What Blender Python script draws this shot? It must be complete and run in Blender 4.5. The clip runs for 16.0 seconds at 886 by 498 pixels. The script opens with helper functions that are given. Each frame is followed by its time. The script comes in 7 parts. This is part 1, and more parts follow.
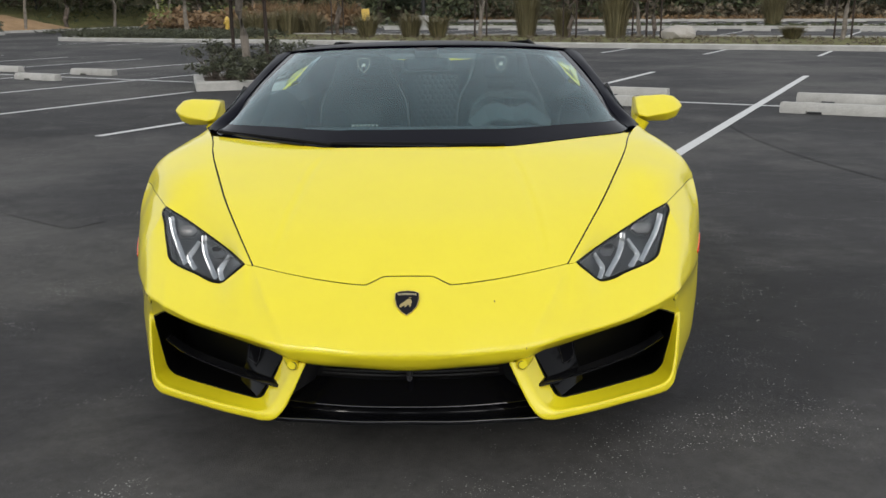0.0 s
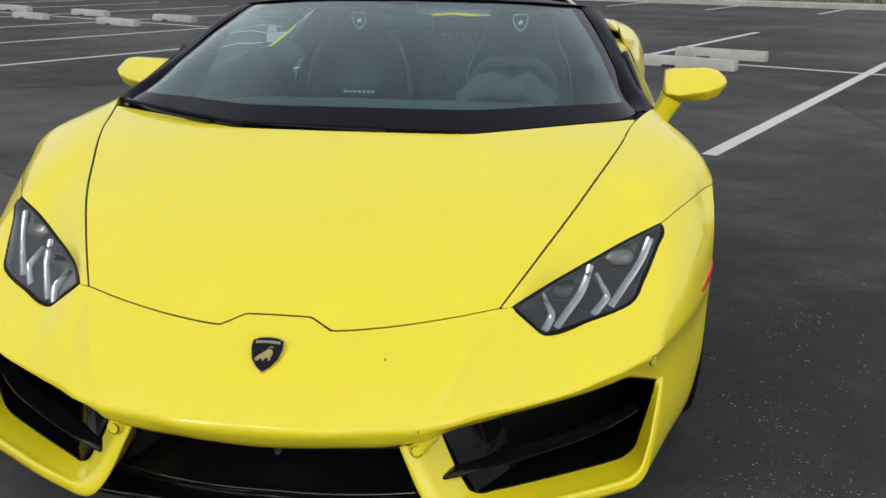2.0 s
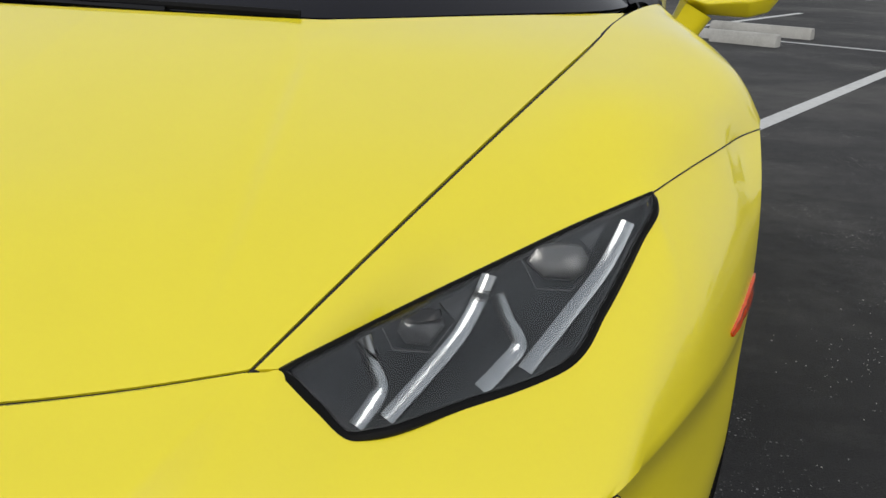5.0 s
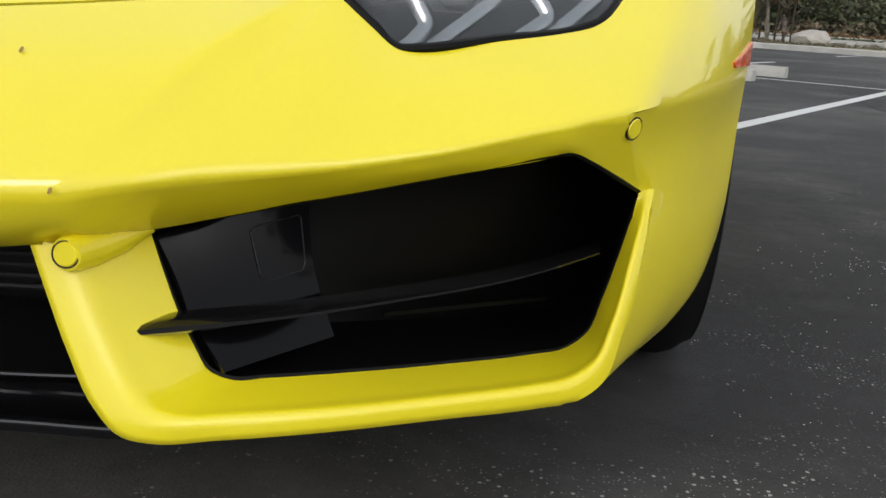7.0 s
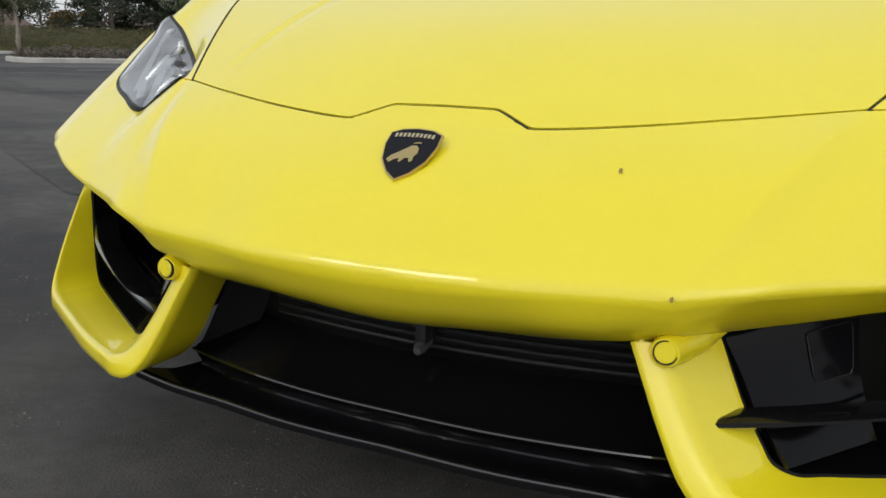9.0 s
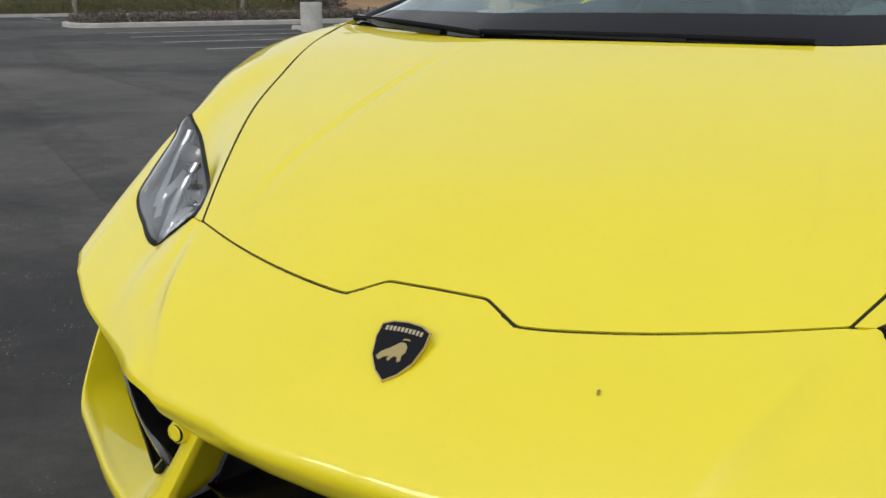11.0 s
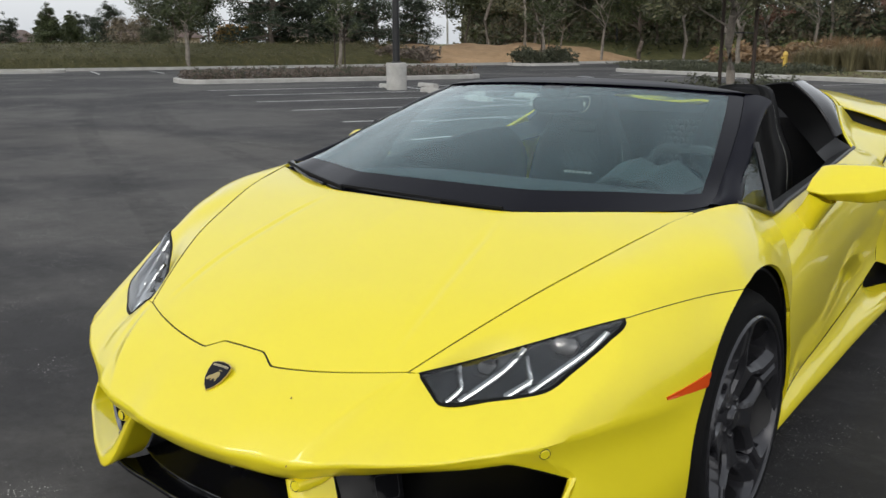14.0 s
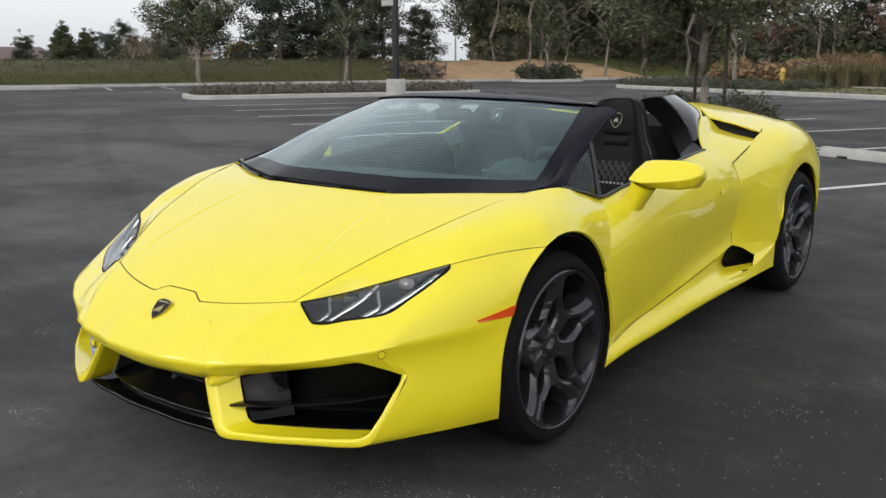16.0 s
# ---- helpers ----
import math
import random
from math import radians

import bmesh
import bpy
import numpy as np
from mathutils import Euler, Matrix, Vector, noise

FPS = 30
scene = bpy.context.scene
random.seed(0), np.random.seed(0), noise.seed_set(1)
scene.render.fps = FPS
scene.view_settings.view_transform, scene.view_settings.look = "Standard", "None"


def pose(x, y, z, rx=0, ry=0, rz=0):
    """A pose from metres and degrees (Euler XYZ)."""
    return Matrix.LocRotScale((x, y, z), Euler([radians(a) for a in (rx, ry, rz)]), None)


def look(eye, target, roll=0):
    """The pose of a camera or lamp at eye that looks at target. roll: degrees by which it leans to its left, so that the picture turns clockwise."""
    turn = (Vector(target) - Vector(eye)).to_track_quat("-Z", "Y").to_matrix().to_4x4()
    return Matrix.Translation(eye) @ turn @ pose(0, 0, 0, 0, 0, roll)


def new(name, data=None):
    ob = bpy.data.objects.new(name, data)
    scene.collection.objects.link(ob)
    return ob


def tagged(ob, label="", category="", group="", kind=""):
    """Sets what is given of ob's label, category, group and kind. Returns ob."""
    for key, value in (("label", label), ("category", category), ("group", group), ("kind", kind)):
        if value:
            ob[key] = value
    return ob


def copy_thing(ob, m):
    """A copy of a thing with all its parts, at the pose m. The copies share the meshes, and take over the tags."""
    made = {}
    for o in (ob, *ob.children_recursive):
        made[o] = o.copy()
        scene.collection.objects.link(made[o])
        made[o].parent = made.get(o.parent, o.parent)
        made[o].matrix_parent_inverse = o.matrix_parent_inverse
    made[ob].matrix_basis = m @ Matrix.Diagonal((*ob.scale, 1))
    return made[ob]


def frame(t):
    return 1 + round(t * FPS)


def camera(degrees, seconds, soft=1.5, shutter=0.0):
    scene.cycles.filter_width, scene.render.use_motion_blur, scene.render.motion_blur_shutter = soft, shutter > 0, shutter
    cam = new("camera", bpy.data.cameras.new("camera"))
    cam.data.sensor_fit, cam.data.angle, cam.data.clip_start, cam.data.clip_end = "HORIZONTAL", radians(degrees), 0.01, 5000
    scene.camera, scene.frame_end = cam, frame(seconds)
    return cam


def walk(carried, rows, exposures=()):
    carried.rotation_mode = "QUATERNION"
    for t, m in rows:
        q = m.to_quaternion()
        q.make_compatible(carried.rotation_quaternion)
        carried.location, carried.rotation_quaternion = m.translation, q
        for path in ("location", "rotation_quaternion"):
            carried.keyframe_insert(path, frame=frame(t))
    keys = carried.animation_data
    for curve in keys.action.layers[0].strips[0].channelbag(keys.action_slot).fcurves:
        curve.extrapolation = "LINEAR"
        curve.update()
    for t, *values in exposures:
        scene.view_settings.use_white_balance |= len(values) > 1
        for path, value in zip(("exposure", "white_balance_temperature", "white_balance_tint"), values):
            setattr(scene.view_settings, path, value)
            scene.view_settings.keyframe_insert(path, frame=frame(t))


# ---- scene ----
cam = camera(52.6, 16.0)
PATH = [
    (0, (0.153, -3.235, 1.314), (0.109, -1.306, 0.788), -0.7),
    (0.5, (0.179, -3.025, 1.319), (0.102, -1.098, 0.789), -0.6),
    (1, (0.284, -2.846, 1.313), (0.112, -0.925, 0.786), -0.9),
    (1.5, (0.473, -2.675, 1.319), (0.22, -0.768, 0.771), -0.2),
    (2, (0.571, -2.489, 1.288), (0.312, -0.606, 0.666), 0.2),
    (2.5, (0.618, -2.234, 1.259), (0.362, -0.374, 0.569), 0.7),
    (3, (0.659, -2.033, 1.242), (0.389, -0.184, 0.53), 1.4),
    (3.2, (0.685, -1.941, 1.223), (0.39, -0.099, 0.501), 1.7),
    (5.3, (0.742, -1.421, 0.927), (0.427, 0.443, 0.276), 2.3),
    (5.5, (0.752, -1.45, 0.909), (0.437, 0.408, 0.237), 3.0),
    (6, (0.759, -1.505, 0.809), (0.454, 0.358, 0.149), 3.0),
    (6.5, (0.739, -1.58, 0.657), (0.476, 0.317, 0.08), 3.7),
    (7, (0.722, -1.636, 0.587), (0.449, 0.275, 0.066), 3.4),
    (7.5, (0.708, -1.661, 0.593), (0.383, 0.246, 0.085), 2.9),
    (8, (0.645, -1.686, 0.607), (0.176, 0.197, 0.122), 2.8),
    (8.5, (0.565, -1.736, 0.634), (-0.122, 0.084, 0.171), 2.3),
    (9, (0.489, -1.788, 0.646), (-0.397, -0.049, 0.211), 1.2),
    (9.2, (0.464, -1.805, 0.646), (-0.493, -0.101, 0.222), 0.8),
    (11.3, (0.57, -1.708, 1.03), (-0.406, -0.061, 0.454), -0.5),
    (11.5, (0.605, -1.708, 1.105), (-0.369, -0.065, 0.51), -0.5),
    (12, (0.749, -1.791, 1.19), (-0.266, -0.176, 0.588), -0.6),
    (12.5, (0.92, -1.909, 1.241), (-0.139, -0.317, 0.654), -0.7),
    (13, (1.139, -1.965, 1.253), (0.053, -0.375, 0.712), -0.5),
    (13.5, (1.392, -2.033, 1.283), (0.257, -0.46, 0.796), -0.3),
    (14, (1.612, -2.178, 1.286), (0.44, -0.62, 0.839), -0.2),
    (14.5, (1.844, -2.284, 1.307), (0.659, -0.733, 0.869), -0.1),
    (15, (2.113, -2.352, 1.296), (0.898, -0.823, 0.862), -0.3),
    (15.5, (2.288, -2.445, 1.308), (1.073, -0.913, 0.887), -0.1),
    (16, (2.412, -2.556, 1.308), (1.215, -1.008, 0.895), -0.2),
]
EXPOSURES = [(0.0, 0.05), (2.0, 0.0), (3.2, -0.1), (5.5, -0.16), (6.0, -0.04), (6.5, 0.14), (7.0, 0.14), (7.5, 0.08), (8.5, 0.0), (9.0, -0.04), (12.5, -0.1), (13.5, 0.06), (14.5, 0.08), (15.3, 0.12), (16.0, 0.18)]
walk(cam, [(t, look(eye, target, roll)) for t, eye, target, roll in PATH], EXPOSURES)

# ---- world, sun ----
world = bpy.data.worlds.new("overcast_sky")
scene.world = world
world.use_nodes = True
wn, wl = world.node_tree.nodes, world.node_tree.links
wn.clear()
w_out = wn.new("ShaderNodeOutputWorld")
w_bg = wn.new("ShaderNodeBackground")
w_sky = wn.new("ShaderNodeTexSky")
w_sky.sky_type, w_sky.sun_disc = "NISHITA", False
SUN_ELEVATION, SUN_TURN = 30.0, 150.0
w_sky.sun_elevation, w_sky.sun_rotation = radians(SUN_ELEVATION), radians(SUN_TURN)
w_sky.air_density, w_sky.dust_density, w_sky.ozone_density = 1.2, 3.0, 1.0
w_hue = wn.new("ShaderNodeHueSaturation")
w_hue.inputs["Saturation"].default_value = 0.22
w_mix = wn.new("ShaderNodeMixRGB")
w_mix.inputs["Fac"].default_value = 0.6
w_mix.inputs["Color2"].default_value = (6.6, 6.9, 7.3, 1)
wl.new(w_sky.outputs["Color"], w_hue.inputs["Color"])
wl.new(w_hue.outputs["Color"], w_mix.inputs["Color1"])
wl.new(w_mix.outputs["Color"], w_bg.inputs["Color"])
w_bg.inputs["Strength"].default_value = 0.142
wl.new(w_bg.outputs["Background"], w_out.inputs["Surface"])

sun = new("sun", bpy.data.lights.new("sun", "SUN"))
sun.data.energy, sun.data.angle, sun.data.color = 0.60, radians(16), (1.0, 0.95, 0.87)
sun_from = Vector((-math.sin(radians(SUN_TURN)) * math.cos(radians(SUN_ELEVATION)), math.cos(radians(SUN_TURN)) * math.cos(radians(SUN_ELEVATION)), math.sin(radians(SUN_ELEVATION))))
sun.matrix_world = look(sun_from * 60, (0, 0, 0))

# ---- materials ----
def material(name, color, rough=0.5, metal=0.0, coat=0.0, **more):
    m = bpy.data.materials.new(name)
    m.use_nodes = True
    p = m.node_tree.nodes["Principled BSDF"]
    p.inputs["Base Color"].default_value = (*color, 1)
    p.inputs["Roughness"].default_value = rough
    p.inputs["Metallic"].default_value = metal
    p.inputs["Coat Weight"].default_value = coat
    p.inputs["Coat Roughness"].default_value = 0.04
    for key, value in more.items():
        p.inputs[key.replace("_", " ")].default_value = value
    return m


def node(m, kind, **values):
    n = m.node_tree.nodes.new(kind)
    for key, value in values.items():
        n.inputs[key.replace("_", " ")].default_value = value
    return n


def link(m, a, b):
    m.node_tree.links.new(a, b)


def shader(m):
    return m.node_tree.nodes["Principled BSDF"]


def ramp(m, source, stops):
    r = m.node_tree.nodes.new("ShaderNodeValToRGB")
    while len(r.color_ramp.elements) < len(stops):
        r.color_ramp.elements.new(0.5)
    for e, (at, c) in zip(r.color_ramp.elements, stops):
        e.position, e.color = at, (c, c, c, 1) if isinstance(c, (int, float)) else (*c, 1)
    link(m, source, r.inputs["Fac"])
    return r.outputs["Color"]


def mix(m, fac, a, b, kind="MIX"):
    n = m.node_tree.nodes.new("ShaderNodeMixRGB")
    n.blend_type = kind
    for value, socket in ((fac, n.inputs["Fac"]), (a, n.inputs["Color1"]), (b, n.inputs["Color2"])):
        if isinstance(value, (int, float)):
            socket.default_value = value if socket.name == "Fac" else (value, value, value, 1)
        elif isinstance(value, tuple):
            socket.default_value = (*value, 1)
        else:
            link(m, value, socket)
    return n.outputs["Color"]


def place(m):
    n = m.node_tree.nodes.new("ShaderNodeNewGeometry")
    return n.outputs["Position"]


def noise_of(m, scale, detail=4.0, rough=0.55, vector=None):
    n = node(m, "ShaderNodeTexNoise", Scale=scale, Detail=detail, Roughness=rough)
    link(m, vector if vector is not None else place(m), n.inputs["Vector"])
    return n.outputs["Fac"]


def bump(m, height, strength=0.3, distance=0.01):
    b = node(m, "ShaderNodeBump", Strength=strength, Distance=distance)
    link(m, height, b.inputs["Height"])
    link(m, b.outputs["Normal"], shader(m).inputs["Normal"])


# car
paint = material("yellow_paint", (0.86, 0.72, 0.012), 0.42, 0.0, 0.82)
link(paint, ramp(paint, noise_of(paint, 7.0, 5.0), [(0.3, (0.87, 0.735, 0.013)), (0.75, (0.845, 0.71, 0.012))]), shader(paint).inputs["Base Color"])
dusty = ramp(paint, noise_of(paint, 60.0, 6.0, 0.7), [(0.35, 0.012), (0.8, 0.035)])
link(paint, dusty, shader(paint).inputs["Coat Roughness"])
gloss_black = material("gloss_black", (0.008, 0.008, 0.009), 0.12, 0.0, 1.0)
satin_black = material("satin_black", (0.018, 0.018, 0.02), 0.38)
matt_black = material("matt_black", (0.010, 0.010, 0.011), 0.75)
grille_black = material("grille_black", (0.02, 0.02, 0.021), 0.45)
frit = material("black_glass_border", (0.003, 0.003, 0.007), 0.05, Specular_IOR_Level=0.10)
frame_black = material("frame_gloss_black", (0.005, 0.005, 0.010), 0.30, Specular_IOR_Level=0.05)
panel_black = material("intake_panel_black", (0.003, 0.003, 0.004), 0.10, Specular_IOR_Level=0.14)
splitter_black = material("splitter_black", (0.004, 0.004, 0.005), 0.16, Specular_IOR_Level=0.3)
intake_black = material("intake_black", (0.003, 0.003, 0.003), 0.40, Specular_IOR_Level=0.12)
rubber = material("tyre_rubber", (0.006, 0.006, 0.0065), 0.72, Specular_IOR_Level=0.15)
bump(rubber, noise_of(rubber, 220.0, 3.0), 0.25, 0.002)
gunmetal = material("gunmetal_alloy", (0.036, 0.036, 0.041), 0.24, 0.5, 0.5)
barrel_grey = material("barrel_grey", (0.007, 0.007, 0.008), 0.45, 0.3)
disc_steel = material("brake_steel", (0.32, 0.32, 0.33), 0.35, 1.0)
caliper_grey = material("caliper_grey", (0.10, 0.10, 0.11), 0.4, 0.3)
gold = material("gold_trim", (0.56, 0.44, 0.20), 0.3, 1.0)
pale_gold = material("pale_gold", (0.60, 0.52, 0.34), 0.35, 0.8)
enamel = material("black_enamel", (0.006, 0.006, 0.009), 0.25, Specular_IOR_Level=0.2)
leather = material("black_leather", (0.007, 0.007, 0.0075), 0.58, Specular_IOR_Level=0.16)
bump(leather, noise_of(leather, 420.0, 4.0), 0.25, 0.001)
alcantara = material("charcoal_alcantara", (0.045, 0.047, 0.048), 0.9)
dash_vinyl = material("dash_vinyl", (0.020, 0.021, 0.022), 0.62, Specular_IOR_Level=0.25)
bump(dash_vinyl, noise_of(dash_vinyl, 500.0, 4.0), 0.3, 0.001)
stitch = material("pale_stitching", (0.36, 0.36, 0.33), 0.7)
quilt_thread = material("quilt_thread", (0.085, 0.095, 0.065), 0.8)
shield_thread = material("shield_thread", (0.50, 0.50, 0.42), 0.7)
housing_dark = material("lamp_housing", (0.014, 0.017, 0.020), 0.4, Specular_IOR_Level=0.25)
lamp_chrome = material("lamp_reflector", (0.125, 0.122, 0.118), 0.30, 1.0)
lamp_facet = material("lamp_facet", (0.040, 0.044, 0.048), 0.4)
led_guide = material("led_guide", (0.30, 0.31, 0.315), 0.16, 1.0)
link(led_guide, ramp(led_guide, noise_of(led_guide, 90.0, 4.0, 0.7), [(0.30, 0.13), (0.7, 0.22)]), shader(led_guide).inputs["Roughness"])
projector_dim = material("projector_lens_dim", (0.025, 0.026, 0.028), 0.15, 0.2)
amber = material("amber_reflector", (0.72, 0.075, 0.004), 0.22, 0.0, 0.25)
mirror_glass = material("mirror_glass", (0.85, 0.86, 0.87), 0.02, 1.0)
liner = material("arch_liner", (0.006, 0.006, 0.006), 0.9)
speck = material("dried_bug", (0.30, 0.20, 0.05), 0.8)


def clear(name, color, ior=1.45):
    return material(name, color, 0.0, Transmission_Weight=1.0, IOR=ior)


windscreen_glass = clear("windscreen_glass", (0.66, 0.92, 0.95), 1.33)
shader(windscreen_glass).inputs["Specular Tint"].default_value = (0.45, 0.85, 1.0, 1)
tint_glass = clear("dark_tint_glass", (0.26, 0.36, 0.38), 1.22)
lens_clear = clear("headlamp_lens", (0.90, 0.92, 0.94), 1.38)

# lot
asphalt = material("asphalt", (0.04, 0.04, 0.042), 0.85, Specular_IOR_Level=0.5)


def stretched(m, turn, sx, sy):
    """The place turned about z and stretched, for streaks."""
    n = m.node_tree.nodes.new("ShaderNodeMapping")
    n.inputs["Rotation"].default_value = (0, 0, radians(turn))
    n.inputs["Scale"].default_value = (sx, sy, 1)
    link(m, place(m), n.inputs["Vector"])
    return n.outputs["Vector"]


grain = noise_of(asphalt, 190.0, 3.0, 0.7)
cloud = noise_of(asphalt, 0.21, 9.0, 0.60)
streak = noise_of(asphalt, 0.62, 9.0, 0.70, stretched(asphalt, 20, .7, 1.0))
blot = noise_of(asphalt, 1.7, 7.0, 0.68)
mottle = noise_of(asphalt, 13.0, 8.0, 0.8)
tone = ramp(asphalt, cloud, [(0.38, (0.027, 0.0262, 0.0275)), (0.50, (0.050, 0.0483, 0.0495)), (0.60, (0.122, 0.116, 0.110))])
dust = ramp(asphalt, streak, [(0.50, 0.0), (0.62, 1.0)])
tone = mix(asphalt, mix(asphalt, 1.0, dust, 0.62, "MULTIPLY"), tone, (0.140, 0.134, 0.126))
tone = mix(asphalt, 0.55, tone, ramp(asphalt, blot, [(0.25, 0.45), (0.75, 1.0)]), "MULTIPLY")
tone = mix(asphalt, 0.75, tone, ramp(asphalt, mottle, [(0.3, 0.42), (0.7, 1.15)]), "MULTIPLY")
tone = mix(asphalt, 0.45, tone, ramp(asphalt, grain, [(0.2, 0.25), (0.8, 1.0)]), "MULTIPLY")
gate = ramp(asphalt, noise_of(asphalt, 1.0, 7.0, 0.72, stretched(asphalt, 35, 1.1, 1.7)), [(0.50, 0.0), (0.60, 1.0)])
for size, share, pale in ((75.0, 0.66, 0.52), (150.0, 0.50, 0.36)):
    stone = node(asphalt, "ShaderNodeTexVoronoi", Scale=size)
    link(asphalt, place(asphalt), stone.inputs["Vector"])
    dot = ramp(asphalt, stone.outputs["Distance"], [(0.0, 1.0), (0.17, 0.9), (0.24, 0.0)])
    some = node(asphalt, "ShaderNodeSeparateColor")
    link(asphalt, stone.outputs["Color"], some.inputs["Color"])
    dot = mix(asphalt, 1.0, dot, ramp(asphalt, some.outputs["Red"], [(share, 0.0), (share + .02, 1.0)]), "MULTIPLY")
    tone = mix(asphalt, mix(asphalt, 1.0, dot, gate, "MULTIPLY"), tone, (pale, pale * .97, pale * .92))
# a dusty lane across the stalls beside the car
lane = asphalt.node_tree.nodes.new("ShaderNodeMapping")
lane.inputs["Location"].default_value = (8.0 / 6.5, -5.1 / 1.5, 0)
lane.inputs["Scale"].default_value = (1 / 6.5, 1 / 1.5, 0)
link(asphalt, place(asphalt), lane.inputs["Vector"])
reach = asphalt.node_tree.nodes.new("ShaderNodeVectorMath")
reach.operation = "LENGTH"
link(asphalt, lane.outputs["Vector"], reach.inputs[0])
worn_in = mix(asphalt, 0.55, reach.outputs["Value"], noise_of(asphalt, 0.7, 8.0, 0.68))
dusty_lane = mix(asphalt, 1.0, ramp(asphalt, worn_in, [(0.42, 0.55), (0.70, 0.0)]), ramp(asphalt, mottle, [(0.3, 0.4), (0.7, 1.0)]), "MULTIPLY")
tone = mix(asphalt, dusty_lane, tone, (0.150, 0.140, 0.126))
# a slightly darker patch of ground with a ragged edge beside the front wheel
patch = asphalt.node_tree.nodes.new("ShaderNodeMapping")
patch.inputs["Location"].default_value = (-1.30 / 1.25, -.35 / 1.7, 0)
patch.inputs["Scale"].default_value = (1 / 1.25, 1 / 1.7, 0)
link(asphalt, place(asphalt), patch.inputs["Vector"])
patch_reach = asphalt.node_tree.nodes.new("ShaderNodeVectorMath")
patch_reach.operation = "LENGTH"
link(asphalt, patch.outputs["Vector"], patch_reach.inputs[0])
patch_edge = mix(asphalt, 0.45, patch_reach.outputs["Value"], noise_of(asphalt, 1.3, 8.0, 0.68))
tone = mix(asphalt, ramp(asphalt, patch_edge, [(0.40, 1.0), (0.85, 0.0)]), tone, mix(asphalt, 1.0, tone, (0.78, 0.78, 0.80), "MULTIPLY"))
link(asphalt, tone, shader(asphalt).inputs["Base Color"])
bump(asphalt, grain, 0.5, 0.006)

line_paint = material("line_paint", (0.62, 0.62, 0.61), 0.7)
worn = ramp(line_paint, noise_of(line_paint, 16.0, 8.0, 0.75), [(0.40, (0.66, 0.66, 0.65)), (0.62, (0.55, 0.55, 0.54)), (0.74, (0.16, 0.16, 0.16))])
link(line_paint, worn, shader(line_paint).inputs["Base Color"])
concrete = material("concrete", (0.5, 0.49, 0.46), 0.85)
cc = ramp(concrete, noise_of(concrete, 2.6, 8.0, 0.7), [(0.25, (0.36, 0.35, 0.32)), (0.6, (0.54, 0.53, 0.50)), (0.85, (0.62, 0.61, 0.57))])
link(concrete, mix(concrete, 0.35, cc, ramp(concrete, noise_of(concrete, 90.0, 3.0), [(0.3, 0.4), (0.7, 1.0)]), "MULTIPLY"), shader(concrete).inputs["Base Color"])
bump(concrete, noise_of(concrete, 60.0, 5.0), 0.4, 0.006)
lamp_black = material("lamp_post_paint", (0.012, 0.012, 0.013), 0.45)
tar = asphalt.copy()
tar.name = "tyre_scuff"
scuff = ramp(tar, noise_of(tar, 5.0, 6.0, 0.7), [(0.42, 0.66), (0.62, 1.0)])
old = shader(tar).inputs["Base Color"].links[0].from_socket
link(tar, mix(tar, 1.0, old, scuff, "MULTIPLY"), shader(tar).inputs["Base Color"])

soil = material("mulch", (0.09, 0.065, 0.045), 0.95)
link(soil, ramp(soil, noise_of(soil, 14.0, 7.0, 0.7), [(0.3, (0.035, 0.026, 0.018)), (0.7, (0.16, 0.12, 0.085))]), shader(soil).inputs["Base Color"])
bump(soil, noise_of(soil, 25.0, 6.0), 0.8, 0.05)
dirt = material("bare_dirt", (0.42, 0.27, 0.15), 0.95)
link(dirt, ramp(dirt, noise_of(dirt, 1.1, 9.0, 0.75), [(0.25, (0.26, 0.165, 0.085)), (0.6, (0.44, 0.29, 0.16)), (0.85, (0.52, 0.36, 0.21))]), shader(dirt).inputs["Base Color"])
bump(dirt, noise_of(dirt, 4.0, 8.0), 0.7, 0.12)
ivy = material("ivy_bank", (0.05, 0.075, 0.022), 0.8)
link(ivy, ramp(ivy, noise_of(ivy, 3.0, 10.0, 0.8, stretched(ivy, 62, .5, 1.0)), [(0.28, (0.026, 0.027, 0.009)), (0.46, (0.070, 0.069, 0.021)), (0.62, (0.105, 0.094, 0.032)), (0.80, (0.15, 0.11, 0.048))]), shader(ivy).inputs["Base Color"])
bump(ivy, noise_of(ivy, 7.0, 9.0, 0.75), 1.0, 0.18)
lawn = material("rough_grass", (0.07, 0.09, 0.03), 0.9)
link(lawn, ramp(lawn, noise_of(lawn, 1.4, 9.0, 0.7), [(0.25, (0.085, 0.088, 0.028)), (0.6, (0.165, 0.158, 0.055)), (0.85, (0.25, 0.205, 0.09))]), shader(lawn).inputs["Base Color"])
bump(lawn, noise_of(lawn, 9.0, 8.0), 0.8, 0.1)


def foliage(name, dark, light, rough=0.6):
    m = material(name, light, rough)
    g = m.node_tree.nodes.new("ShaderNodeNewGeometry")
    c = ramp(m, g.outputs["Random Per Island"], [(0.0, dark), (1.0, light)])
    o = m.node_tree.nodes.new("ShaderNodeObjectInfo")
    link(m, mix(m, 0.35, c, ramp(m, o.outputs["Random"], [(0.0, 0.55), (1.0, 1.0)]), "MULTIPLY"), shader(m).inputs["Base Color"])
    return m


